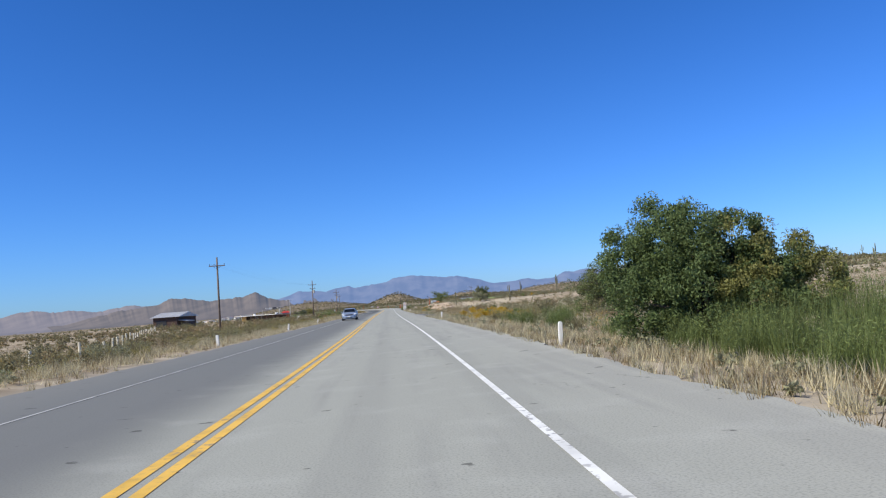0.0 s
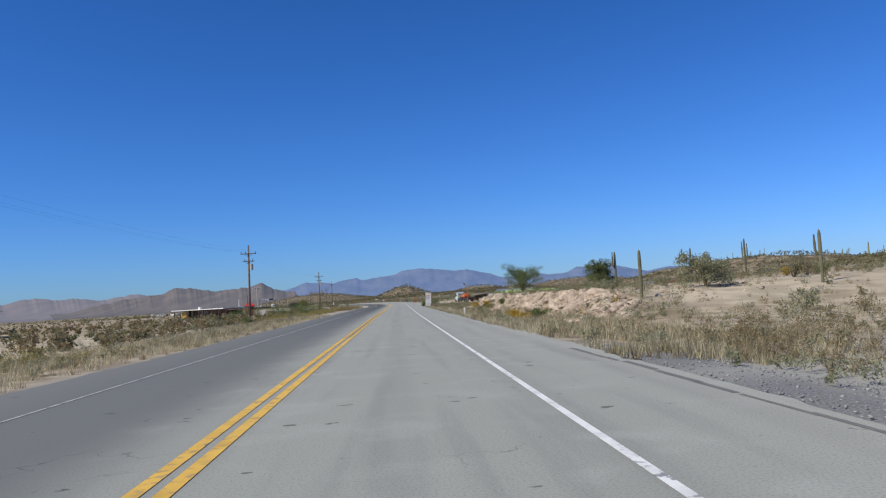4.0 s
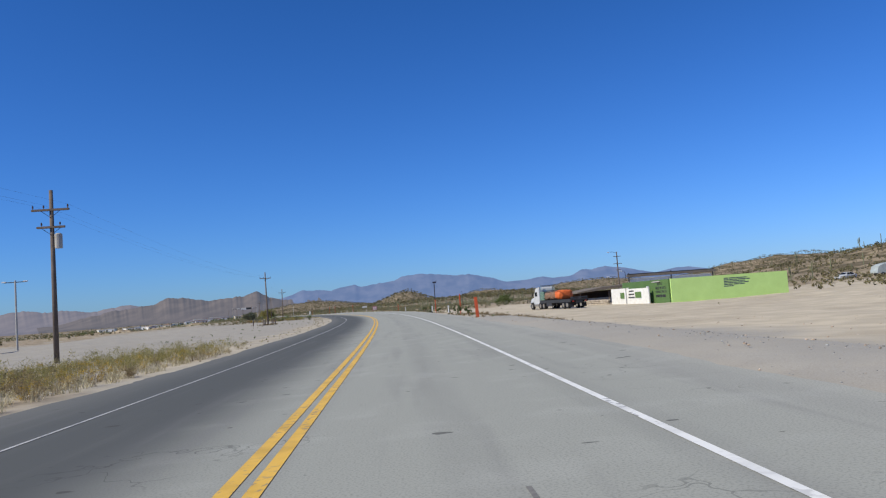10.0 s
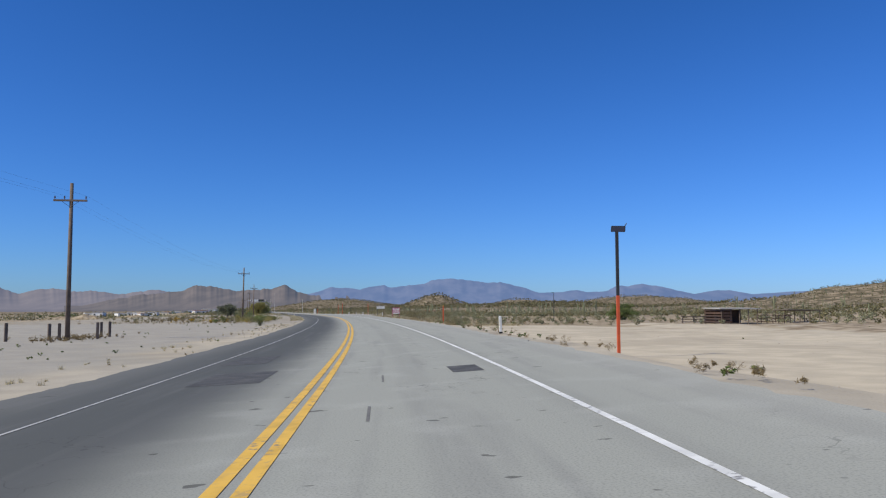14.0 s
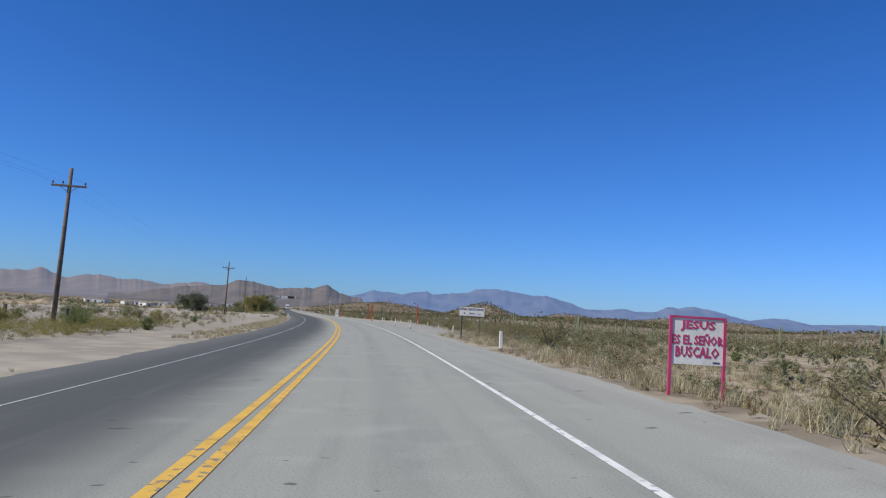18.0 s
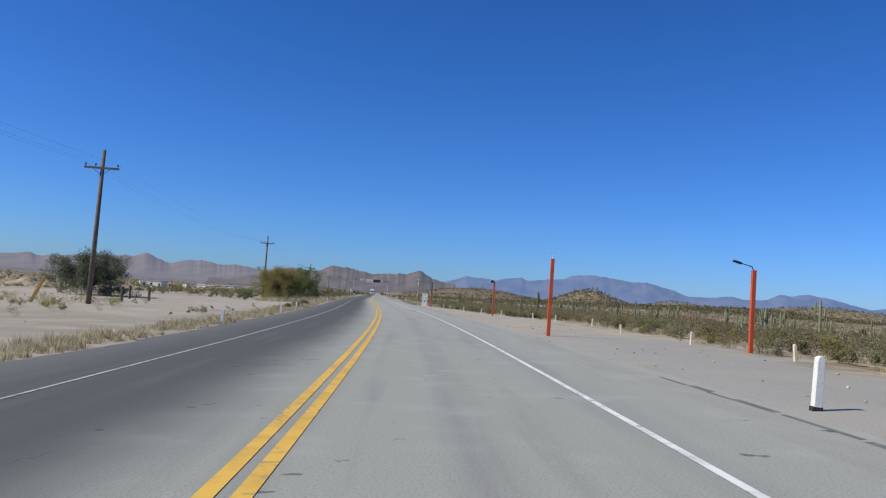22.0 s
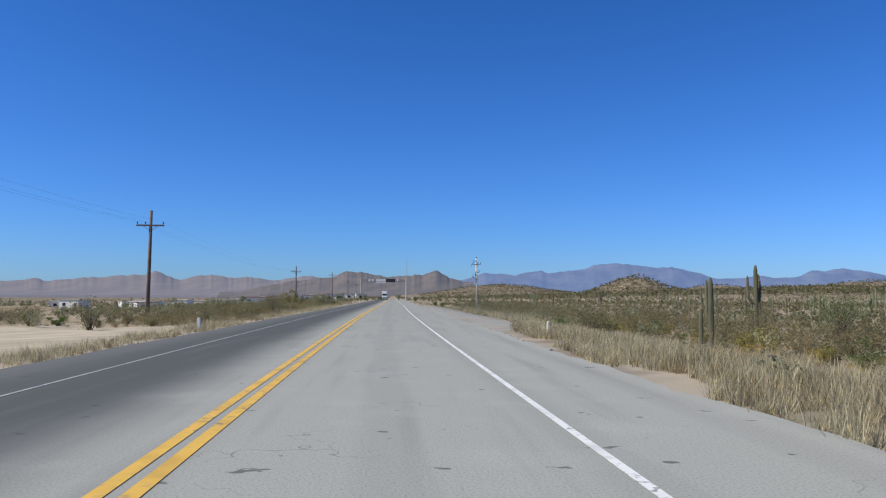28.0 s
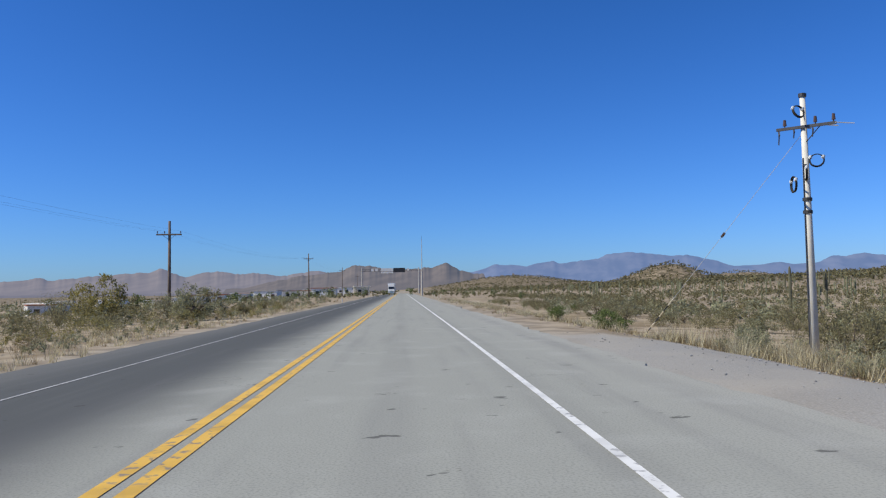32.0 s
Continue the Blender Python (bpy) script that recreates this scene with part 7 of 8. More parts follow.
# trees above the rock cutting
tree(spot(170, 13.6, 10), "feathery palo verde tree on top of the rock cutting", 2.9, 3.9, FRESH, GREEN_BARK, 91, 15, 190, 0.034, 0.25, 0.15, None, 0.3, 4)
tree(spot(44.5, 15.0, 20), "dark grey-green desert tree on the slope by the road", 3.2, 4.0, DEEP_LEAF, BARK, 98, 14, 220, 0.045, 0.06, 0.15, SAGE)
tree(spot(183.4, 24.6, 70), "dark green desert tree on the bank", 3.3, 3.4, DEEP_LEAF, BARK, 92, 11, 130, 0.06, 0.12, 0.16)
tree(spot(140, 19, 70), "low grey-green desert tree on the bank", 2.2, 3.0, SAGE, BARK, 96, 9, 110, 0.05, 0.12, 0.16)
# the yellow-green clump on the other side near the end
tree(spot(632.6, -13.5, 30), "yellow-green palo verde tree with a wide feathery crown", 5.0, 6.4, GOLD_LEAF, GREEN_BARK, 93, 20, 260, 0.06, 0.05, 0.14, None, 0.25, 4)
tree(spot(645.5, -11.6, 80), "green palo verde tree in tall grass", 5.1, 8.0, FRESH, GREEN_BARK, 94, 21, 260, 0.055, 0.05, 0.14, None, 0.3, 4)
tree(spot(462.0, 47.0, 40), "round olive desert tree behind the bare lot", 3.0, 5.2, FRESH, BARK, 99, 12, 130, 0.07, 0.05, 0.17)
tree(spot(589, -24.4, 0), "dense grey-green upright desert tree by a pole", 3.7, 6.0, GREY_LEAF, BARK, 95, 18, 210, 0.07, 0.04, 0.17, None, 0.3, 4)
tree(spot(664, -19, 0), "sage green desert tree in tall grass", 2.8, 3.6, SAGE, BARK, 97, 10, 130, 0.07, 0.1, 0.17)

for k, (s, r, h, name, mat, label) in enumerate([
        (219.3, 5.75, 1.05, "soft_shrub", FRESH, "green shrub pressed against the sign board"), (219.5, 7.5, 1.3, "soft_shrub", FRESH, "tall green shrub behind the sign board"),
        (218.9, 7.1, 0.8, "soft_shrub", DEEP_LEAF, "dark green shrub at the foot of the sign board"), (226, 13.0, 0.9, "soft_shrub", FRESH, "green shrub on the lot edge"),
        (224, 10.5, 0.6, "soft_shrub", FRESH, "green shrub on the lot edge"), (585.4, -6.7, 0.62, "round_shrub", SAGE, "small grey-green shrub at the road edge"), (582.6, -7.1, 0.42, "round_shrub", DEAD_BRUSH, "low brown shrub at the road edge"), (581.4, -6.9, 0.38, "round_shrub", DEAD_BRUSH, "low brown shrub at the road edge"), (596.5, -6.9, 0.5, "round_shrub", OLIVE, "small olive shrub at the road edge"), (598.5, -7.3, 0.5, "round_shrub", DEAD_BRUSH, "low brown shrub at the road edge"), (624, -16.5, 1.5, "round_shrub", FRESH, "green bush before the palo verde tree"), (627, -17.5, 1.4, "round_shrub", FRESH, "green bush before the palo verde tree"), (683, 18.4, 2.3, "round_shrub", DEEP_LEAF, "dark green bush among the saguaros"), (686, 20.4, 2.4, "round_shrub", DEEP_LEAF, "dark green bush among the saguaros"), (429.5, -9.8, 1.7, "round_shrub", FRESH, "green roadside shrub on bare ground"),
        (237, -15.5, 2.0, "round_shrub", FRESH, "tall fresh green shrub on the dry verge"), (260, -17.8, 2.7, "round_shrub", FRESH, "large feathery green bush before the booth"), (256.5, -19.2, 2.1, "round_shrub", FRESH, "green bush before the booth"), (208.5, -15.6, 1.8, "round_shrub", FRESH, "wide green bush on the dry verge"), (210, -14.6, 1.5, "round_shrub", FRESH, "wide green bush on the dry verge"), (207, -11.4, 1.5, "round_shrub", FRESH, "round green bush on the dry verge"), (208.6, -11.0, 1.3, "round_shrub", DEEP_LEAF, "dark green bush on the dry verge"), (228.5, -12.8, 1.8, "round_shrub", FRESH, "wide green bush on the dry verge"), (231, -11.9, 1.7, "round_shrub", FRESH, "wide green bush on the dry verge"),
        (215, -14.6, 1.3, "round_shrub", FRESH, "green shrub on the dry verge"), (198, -12.6, 0.9, "round_shrub", GOLD_LEAF, "yellowing shrub on the verge"),
        (455, -13, 0.9, "round_shrub", OLIVE, "olive shrub on the roadside dirt"), (478, -11, 0.8, "round_shrub", FRESH, "green shrub on the roadside dirt"),
        (329.5, 6.2, 0.36, "round_shrub", SAGE, "small grey-green shrub at the lot edge"), (729, -9.2, 1.8, "round_shrub", OLIVE, "tall olive shrub in verge grass"), (741, -10.3, 1.2, "round_shrub", OLIVE, "olive shrub in verge grass"), (749.3, -9.8, 0.95, "round_shrub", DEAD_BRUSH, "round brown shrub in verge grass"), (795, -8.7, 1.1, "round_shrub", OLIVE, "olive shrub on the verge edge"), (820, -11.8, 1.1, "round_shrub", OLIVE, "olive shrub on the verge edge"), (767, 12.9, 1.2, "round_shrub", SAGE, "grey-green shrub beside a concrete pole"), (764, 15, 1.5, "round_shrub", OLIVE, "olive shrub beside a concrete pole"), (772, 9.5, 0.8, "round_shrub", FRESH, "fresh green shrub by the gravel strip"), (777, 8.6, 0.7, "round_shrub", FRESH, "fresh green shrub by the gravel strip"), (225, -23.2, 2.4, "round_shrub", FRESH, "tall green bush before the ramada"), (228, -25.4, 1.8, "round_shrub", FRESH, "tall green bush before the ramada"), (224, -18.2, 2.2, "round_shrub", FRESH, "green bush before the ramada"), (244, -17.2, 2.3, "round_shrub", FRESH, "tall green bush on the dry verge"), (248, -17.6, 2.2, "round_shrub", FRESH, "tall green bush on the dry verge"), (177, -13.6, 0.9, "round_shrub", FRESH, "green shrub on the dry verge"), (193, -16.6, 0.6, "round_shrub", FRESH, "low green shrub on the dry verge"), (788, -17.6, 2.3, "round_shrub", OLIVE, "tall feathery olive shrub on the verge"), (797.5, -13.4, 2.3, "round_shrub", OLIVE, "tall feathery olive shrub on the verge"), (800, -15, 2.0, "round_shrub", OLIVE, "feathery olive shrub on the verge"), (754, -10.6, 1.1, "round_shrub", DEAD_BRUSH, "round brown shrub in verge grass"), (294, -33.0, 2.2, "round_shrub", FRESH, "green bush beside the red booth"), (297, -35.5, 1.9, "round_shrub", DEEP_LEAF, "dark green bush beside the red booth"), (275.5, -17.6, 1.3, "round_shrub", FRESH, "green shrub on the dry verge"), (277, -16.0, 0.9, "round_shrub", GOLD_LEAF, "golden shrub on the dry verge"), (471, -12.7, 1.25, "round_shrub", FRESH, "green bush at the foot of a utility pole"), (477, -15.2, 1.6, "round_shrub", DEEP_LEAF, "dark green bush round a utility pole"), (724.5, -8.6, 2.1, "round_shrub", OLIVE, "tall feathery olive shrub above verge grass"), (733, -10.5, 1.5, "round_shrub", OLIVE, "olive shrub in verge grass"), (717, -11, 1.7, "round_shrub", OLIVE, "olive shrub behind verge grass"), (481, -15.6, 1.5, "round_shrub", FRESH, "green bush behind a utility pole"), (472, -16.8, 1.2, "round_shrub", GOLD_LEAF, "golden bush near a utility pole"), (488, -18.0, 1.4, "round_shrub", OLIVE, "olive bush on the roadside dirt"), (496, -14.5, 1.1, "round_shrub", GOLD_LEAF, "golden bush on the roadside dirt"), (505, -19, 1.5, "round_shrub", FRESH, "green bush on the roadside dirt")]):
    shrub(name, label, mat, h, 120 + k, 0.62, 36, 80, 0.042, m=spot(s, r, k * 61), narrow=0.26)
for k, (s, r, h) in enumerate([(303.0, 6.35, 0.7), (296, 6.4, 0.6), (321.5, 6.4, 0.5), (329.9, 6.4, 0.66), (336.8, 6.25, 0.64), (312, 6.45, 0.4)]):
    small_plant(spot(s, r, k * 70), h, 140 + k)
lobed_tree(spot(789, -15.6) @ Matrix.Diagonal((1.35, 1.35, 1.35, 1)), "large olive creosote shrub on the verge", [(-0.8, 0, 0.9, 0.8, 0.9), (0.1, 0.1, 1.15, 0.8, 0.95), (0.9, 0, 0.8, 0.75, 0.8), (0.0, -0.6, 0.7, 0.9, 0.7)], GOLD_LEAF, OLIVE, 74, 30, 44, 0.05)
lobed_tree(spot(790, -10.6) @ Matrix.Diagonal((1.2, 1.2, 1.2, 1)), "large grey-green shrub on the verge", [(-0.8, 0, 0.8, 0.75, 0.8), (0.0, 0.1, 1.0, 0.8, 0.9), (0.8, 0, 0.85, 0.7, 0.8), (0.1, -0.6, 0.6, 0.9, 0.6)], SAGE, OLIVE, 75, 30, 44, 0.05)
lobed_tree(spot(371.5, 31.8), "dark dense clipped hedge bush on the bare lot", [(-2.2, 0, 0.75, 0.9, 0.8), (-1.0, 0.1, 0.85, 0.9, 0.85), (0.3, 0, 0.85, 0.9, 0.8), (1.6, 0.1, 0.8, 0.9, 0.8), (2.6, 0, 0.7, 0.7, 0.7)], DEEP_LEAF, DEEP_LEAF, 73, 26, 50, 0.07)


def agave(m, seed):
    rg = random.Random(seed)
    t = thing("agave", "spiky grey-green agave at the edge of the lot", "plant", m)
    for k in range(16):
        bm = bmesh.new()
        a, up = 2.4 * k, 0.25 + 0.05 * k
        way = Vector((math.cos(a), math.sin(a), up)).normalized()
        side = Vector((-math.sin(a), math.cos(a), 0))
        L = rg.uniform(0.5, 0.7)
        rows = []
        for f, w in ((0, 0.035), (0.35, 0.05), (0.7, 0.035), (1, 0.004)):
            p = way * L * f + Vector((0, 0, -0.05 + 0.08 * f * f))
            rows.append([bm.verts.new(p - side * w + Vector((0, 0, w * 0.5))), bm.verts.new(p - Vector((0, 0, w * 0.3))), bm.verts.new(p + side * w + Vector((0, 0, w * 0.5)))])
        for u, v in zip(rows, rows[1:]):
            bm.faces.new((u[0], u[1], v[1], v[0]))
            bm.faces.new((u[1], u[2], v[2], v[1]))
        part("leaf", bm, SAGE, t)
    return t


agave(spot(333.9, 6.25) @ Matrix.Diagonal((0.5, 0.5, 0.55, 1)), 5)

# ---- cacti


def column(bm, pts, radii, ribs=13):
    """A ribbed cactus limb with a rounded tip."""
    pts = [Vector(p) for p in pts]
    rings = []
    n = ribs * 2
    for k, p in enumerate(pts):
        way = (pts[min(k + 1, len(pts) - 1)] - pts[max(k - 1, 0)]).normalized()
        q = way.to_track_quat("Z", "Y")
        rings.append([bm.verts.new(p + q @ Vector((radii[k] * (1.0 if j % 2 else 0.86) * math.cos(6.2832 * j / n), radii[k] * (1.0 if j % 2 else 0.86) * math.sin(6.2832 * j / n), 0))) for j in range(n)])
    for a, b in zip(rings, rings[1:]):
        for j in range(n):
            bm.faces.new((a[j], a[(j + 1) % n], b[(j + 1) % n], b[j]))
    bm.faces.new(rings[-1])
    return bm


def saguaro(m, h, arms, seed, lean=0.0):
    rg = random.Random(seed)
    label = "tall ribbed saguaro cactus with raised arms" if arms else "single ribbed saguaro column without arms"
    t = thing("saguaro", label, "cactus", m, "saguaros on the flats")
    R = 0.030 * h ** 0.75 + 0.03
    bm = bmesh.new()
    prof = [(-0.05, 0.8), (0.1, 0.85), (0.45, 1.0), (0.75, 1.0), (0.92, 0.86), (0.97, 0.62), (0.995, 0.3), (1.0, 0.08)]
    column(bm, [(lean * h * z * z, 0, z * h) for z, w in prof], [R * w for z, w in prof])
    part("trunk", bm, CACTUS, t, smooth=False)
    for k in range(arms):
        a = rg.uniform(0, 6.28) if arms > 2 else k * 3.0 + rg.uniform(-0.5, 0.5)
        z0, up, out = h * rg.uniform(0.42, 0.58), h * rg.uniform(0.22, 0.42), R * rg.uniform(2.6, 3.6)
        w = Vector((math.cos(a), math.sin(a), 0))
        base = Vector((lean * h * 0.25, 0, z0))
        bm = bmesh.new()
        r = R * 0.72
        column(bm, [base, base + w * out * 0.6 + Vector((0, 0, 0.02 * h)), base + w * out * 0.95 + Vector((0, 0, 0.09 * h)), base + w * out + Vector((0, 0, 0.1 * h + up * 0.5)),
                    base + w * out + Vector((0, 0, 0.1 * h + up * 0.9)), base + w * out + Vector((0, 0, 0.1 * h + up))], [r * 0.8, r * 0.95, r, r, r * 0.7, r * 0.1], 9)
        part("arm", bm, CACTUS, t)
    return t


for k, (s, r, h, arms, lean) in enumerate([
        (102, 33.9, 5.6, 0, -0.14), (136.5, 14.2, 2.5, 0, 0), (137, 24, 2.8, 1, 0), (168, 22, 3.4, 1, 0), (189, 44, 4.6, 2, 0), (533.6, 14.9, 2.0, 0, 0.02), (564, 30, 2.5, 1, 0), (640, 34, 2.6, 0, 0.03), (622, 38, 2.8, 2, 0),
        (709, 24.4, 3.5, 2, 0), (712, 29.7, 4.2, 3, 0), (804, 33.2, 4.4, 1, 0), (826, 48.7, 4.6, 3, 0), (650, 48, 3.6, 2, 0),
        (594, 13.6, 2.1, 0, 0), (594.9, 15.4, 2.6, 1, 0), (602.5, 21, 2.3, 0, 0), (682.5, 13.4, 2.6, 0, 0.01), (682.8, 13.15, 1.5, 0, 0.0), (691.3, 19.4, 3.5, 2, 0), (690, 55, 4.6, 3, 0), (762, 52, 4.4, 1, 0), (70, 60, 4.0, 2, 0), (120, 70, 4.5, 0, 0), (178, 33, 3.6, 1, 0), (206, 60, 4.2, 2, 0)]):
    saguaro(spot(s, r, k * 77, 0.03), h, arms, 200 + k, lean)
saguaro(spot_xy(47, 154, 30, 0.03), 4.0, 0, 240)


def far_cacti(name, pts, seed, label):
    """Distant saguaros: plain six-sided columns, some with arms."""
    rg = np.random.RandomState(seed)
    vs, fs, k0 = [], [], 0
    for p in pts:
        h = rg.uniform(1.6, 4.4)
        R = 0.036 * h ** 0.75 + 0.036
        limbs = [([(0, 0, -0.1), (0, 0, h * 0.5), (0, 0, h * 0.93), (0, 0, h)], [R * 0.85, R, R * 0.9, R * 0.25])]
        for j in range(rg.choice([0, 0, 1, 2, 3])):
            a, z0, up, out = rg.rand() * 6.28, h * rg.uniform(0.4, 0.6), h * rg.uniform(0.15, 0.4), R * 3
            limbs.append(([(0, 0, z0), (math.cos(a) * out, math.sin(a) * out, z0 + 0.06 * h), (math.cos(a) * out, math.sin(a) * out, z0 + up), (math.cos(a) * out, math.sin(a) * out, z0 + up * 1.2)], [R * 0.6, R * 0.7, R * 0.65, R * 0.15]))
        for q, rad in limbs:
            for (x, y, z), w in zip(q, rad):
                for j in range(6):
                    vs.append((p[0] + x + w * math.cos(j * 1.0472), p[1] + y + w * math.sin(j * 1.0472), p[2] + z))
            for i in range(3):
                for j in range(6):
                    fs.append((k0 + i * 6 + j, k0 + i * 6 + (j + 1) % 6, k0 + i * 6 + 6 + (j + 1) % 6, k0 + i * 6 + 6 + j))
            k0 += 24
    return stuff(name, mesh_of(name, vs, fs), CACTUS_FAR, label, "cactus")


far_cacti("distant_saguaro_stand", scatter(1300, 490, 1200, 48, 320, 301, 0.4, 60, 1.2), 301, "saguaro cacti standing all over the far flats")
far_cacti("near_saguaro_stand", scatter(120, 490, 780, 42, 80, 304, 0.4, 40), 304, "slender saguaro cacti among the creosote")
far_cacti("hillside_saguaro_stand", scatter(700, 0, 480, 88, 280, 302, 0.4, 60), 302, "saguaro cacti dotted over the low hills")
far_cacti("plain_saguaro_stand", scatter(90, 680, 1300, -260, -40, 303, 0.5, 80), 303, "sparse saguaro cacti on the plain")


def cholla(m, h, seed, label="pale spiny cholla cactus with jointed arms"):
    rg = random.Random(seed)
    t = thing("cholla", label, "cactus", m, "chollas on the verge")
    bm = bmesh.new()
    tube(bm, [(0, 0, -0.1), (0.03, 0, h * 0.3), (0.0, 0.03, h * 0.5)], [0.06, 0.055, 0.05], 7)
    part("trunk", bm, BARK, t)
    for k in range(10):
        p = Vector((0, 0.02, h * rg.uniform(0.25, 0.5)))
        bm = bmesh.new()
        a = 0.63 * k + rg.uniform(-0.2, 0.2)
        for j in range(3):
            q = p + Vector((math.cos(a), math.sin(a), rg.uniform(0.5, 1.6))).normalized() * h * rg.uniform(0.15, 0.24)
            column(bm, [p, p.lerp(q, 0.3), p.lerp(q, 0.75), q], [0.02, 0.034, 0.031, 0.012], 5)
            p = q
            a += rg.uniform(-0.7, 0.7)
        part("branch", bm, CHOLLA, t)
    return t


for k, (s, r, h) in enumerate([(186.6, 15, 1.5), (679.5, 13.8, 0.75), (680.2, 14.5, 0.8), (679.0, 14.6, 0.7), (186, -25, 1.6), (176, -17, 1.2), (721, 21, 1.3), (560, 19, 1.2), (602, 17, 1.1)]):
    cholla(spot(s, r, k * 83), h, 330 + k)

# ---- creosote, brittlebush and other scrub, one by one near the road
KINDS = [("creosote_bush", "open olive creosote bush on sandy soil", OLIVE, 1.35, 0.7), ("sage_bush", "grey-green rounded desert bush", SAGE, 0.8, 0.75),
         ("dead_bush", "dry brown leafless-looking bush", DEAD_BRUSH, 0.8, 0.8), ("bursage", "low green desert bush", FRESH, 0.6, 0.8), ("brittlebush", "brittlebush in yellow bloom", YELLOW_BLOOM, 0.6, 0.8)]
ROWS_OF_SCRUB = [(46, 8, 62, -20, -8.2, (3, 4, 2, 1, 0.5)), (22, 706, 790, 11.5, 20, (4, 3, 1, 2, 0)),  # how many, along, across, weights of the kinds
    (70, -10, 132, 12.5, 30, (3, 3, 3, 2, 0.3)), (34, 134, 200, 14, 32, (3, 3, 2, 1, 1)), (80, 490, 700, 12.5, 30, (6, 2, 1.5, 1.5, 0)), (60, 700, 850, 14, 36, (6, 2, 1, 2, 0)),
    (70, -10, 180, -30, -12.5, (3, 3, 3, 1, 0.5)), (26, 182, 262, -22, -9.5, (1, 1, 1, 3, 3)), (46, 690, 850, -34, -12, (5, 3, 2, 1, 0)), (30, 448, 520, -30, -12, (3, 1, 2, 2, 2)), (16, 624, 654, -34, -16, (2, 3, 2, 2, 0)),
    (16, 60, 82, 8.2, 13, (0, 1, 0, 1, 4)), (14, 136, 190, 8.6, 11.5, (0, 2, 1, 2, 3)), (10, 640, 704, 9, 15, (2, 2, 1, 1, 0)), (34, 436, 496, 8.2, 26, (4, 2, 1, 2, 0))]
firsts = {}
pick = np.random.RandomState(400)
for n, s0, s1, r0, r1, weights in ROWS_OF_SCRUB:
    for k in range(n):
        kind = int(pick.choice(5, p=np.array(weights) / sum(weights)))
        shape = int(pick.randint(3))
        s, r, turn, size = s0 + (s1 - s0) * pick.rand(), r0 + (r1 - r0) * pick.rand(), pick.rand() * 360, 0.6 + 0.7 * pick.rand()
        if s > 480 and 0 < r < np.interp(s, EDGE_S, EDGE_AT):
            continue
        m = spot(s, r, turn) @ Matrix.Diagonal((size, size, size * (0.85 + 0.3 * pick.rand()), 1))
        name, label, mat, h, wide = KINDS[kind]
        if (kind, shape) not in firsts:
            firsts[kind, shape] = shrub(name, label, mat, h, 410 + kind * 7 + shape, wide, 26, 34, 0.05 if kind != 2 else 0.07, m=None, group="desert scrub by the road", narrow=0.28 if kind != 2 else 0.08)
            firsts[kind, shape].matrix_basis = m
        else:
            copy_thing(firsts[kind, shape], pose(0, 0, 0)).matrix_basis = m

# ---- joined scrub farther out
scrub("near_creosote", np.concatenate([scatter(1500, 486, 860, 14.5, 34, 541, 0.3, 15, 1.3), scatter(260, 434, 500, 11, 50, 585, 0.3, 12, 1.3)]), 0.6, 1.5, 542, OLIVE, "olive creosote scrub beyond the gravel", 12, 34, 0.05, narrow=0.3)
edge_pts = np.concatenate([scatter(520, 500, 640, 10.6, 17.5, 545, 0.3, 9), scatter(420, 590, 640, 9.8, 15.5, 549, 0.15, 9), scatter(260, 640, 706, 12, 16.5, 546, 0.3, 9), scatter(90, 600, 700, -20, -10, 547, 0.5, 9)])
for k, (name, mat, label) in enumerate((("gravel_edge_green", FRESH, "fresh green bushes along the gravel strip"), ("gravel_edge_gold", GOLD_LEAF, "yellowing bushes along the gravel strip"), ("gravel_edge_sage", SAGE, "grey-green bushes along the gravel strip"))):
    scrub(name, edge_pts[k::6], 0.5, 1.25, 650 + k, mat, label, 14, 40, 0.045, narrow=0.3)
scrub("gravel_edge_scrub", np.concatenate([edge_pts[k::6] for k in (3, 4, 5)]), 0.5, 1.35, 548, OLIVE, "tall olive scrub along the gravel strip", 14, 40, 0.045, narrow=0.3)
scrub("gravel_edge_dead_brush", np.concatenate([scatter(620, 488, 640, 10.2, 20, 636, 0.3, 9), scatter(300, 660, 712, 12.5, 24, 637, 0.3, 9)]), 0.7, 1.5, 638, DEAD_BRUSH, "tall brown brush among the saguaros", 14, 34, 0.045, narrow=0.14)
scrub("left_olive_brush", np.concatenate([scatter(300, 692, 742, -15, -7.6, 627, 0.3, 9), scatter(420, 4, 105, -26, -8, 578, 0.4, 9, 1.2), scatter(520, 690, 860, -45, -8.5, 579, 0.3, 9, 1.3), scatter(150, 450, 540, -40, -13, 582, 0.4, 9), scatter(120, 600, 654, -30, -15, 580, 0.4, 9)]), 0.5, 1.35, 581, OLIVE, "olive bushes on the far side of the road", 11, 26, 0.05, narrow=0.3)
sg = np.random.RandomState(590)
sx, sy = -51.0 + 14 * (sg.rand(60) - 0.5), 168.0 + 16 * (sg.rand(60) - 0.5)
scrub("shed_bushes", np.stack([sx, sy, land(sx, sy)], -1), 0.9, 1.9, 591, OLIVE, "olive bushes round the dark barn", 11, 22, 0.07, narrow=0.35)
tx, ty = -232 + 60 * sg.normal(size=110), 915 + 75 * sg.normal(size=110)
scrub("town_trees", np.stack([tx, ty, land(tx, ty)], -1), 1.6, 3.8, 639, DEEP_LEAF, "dark green trees among the houses of the far town", 9, 16, 0.22, 0.7, "trees")
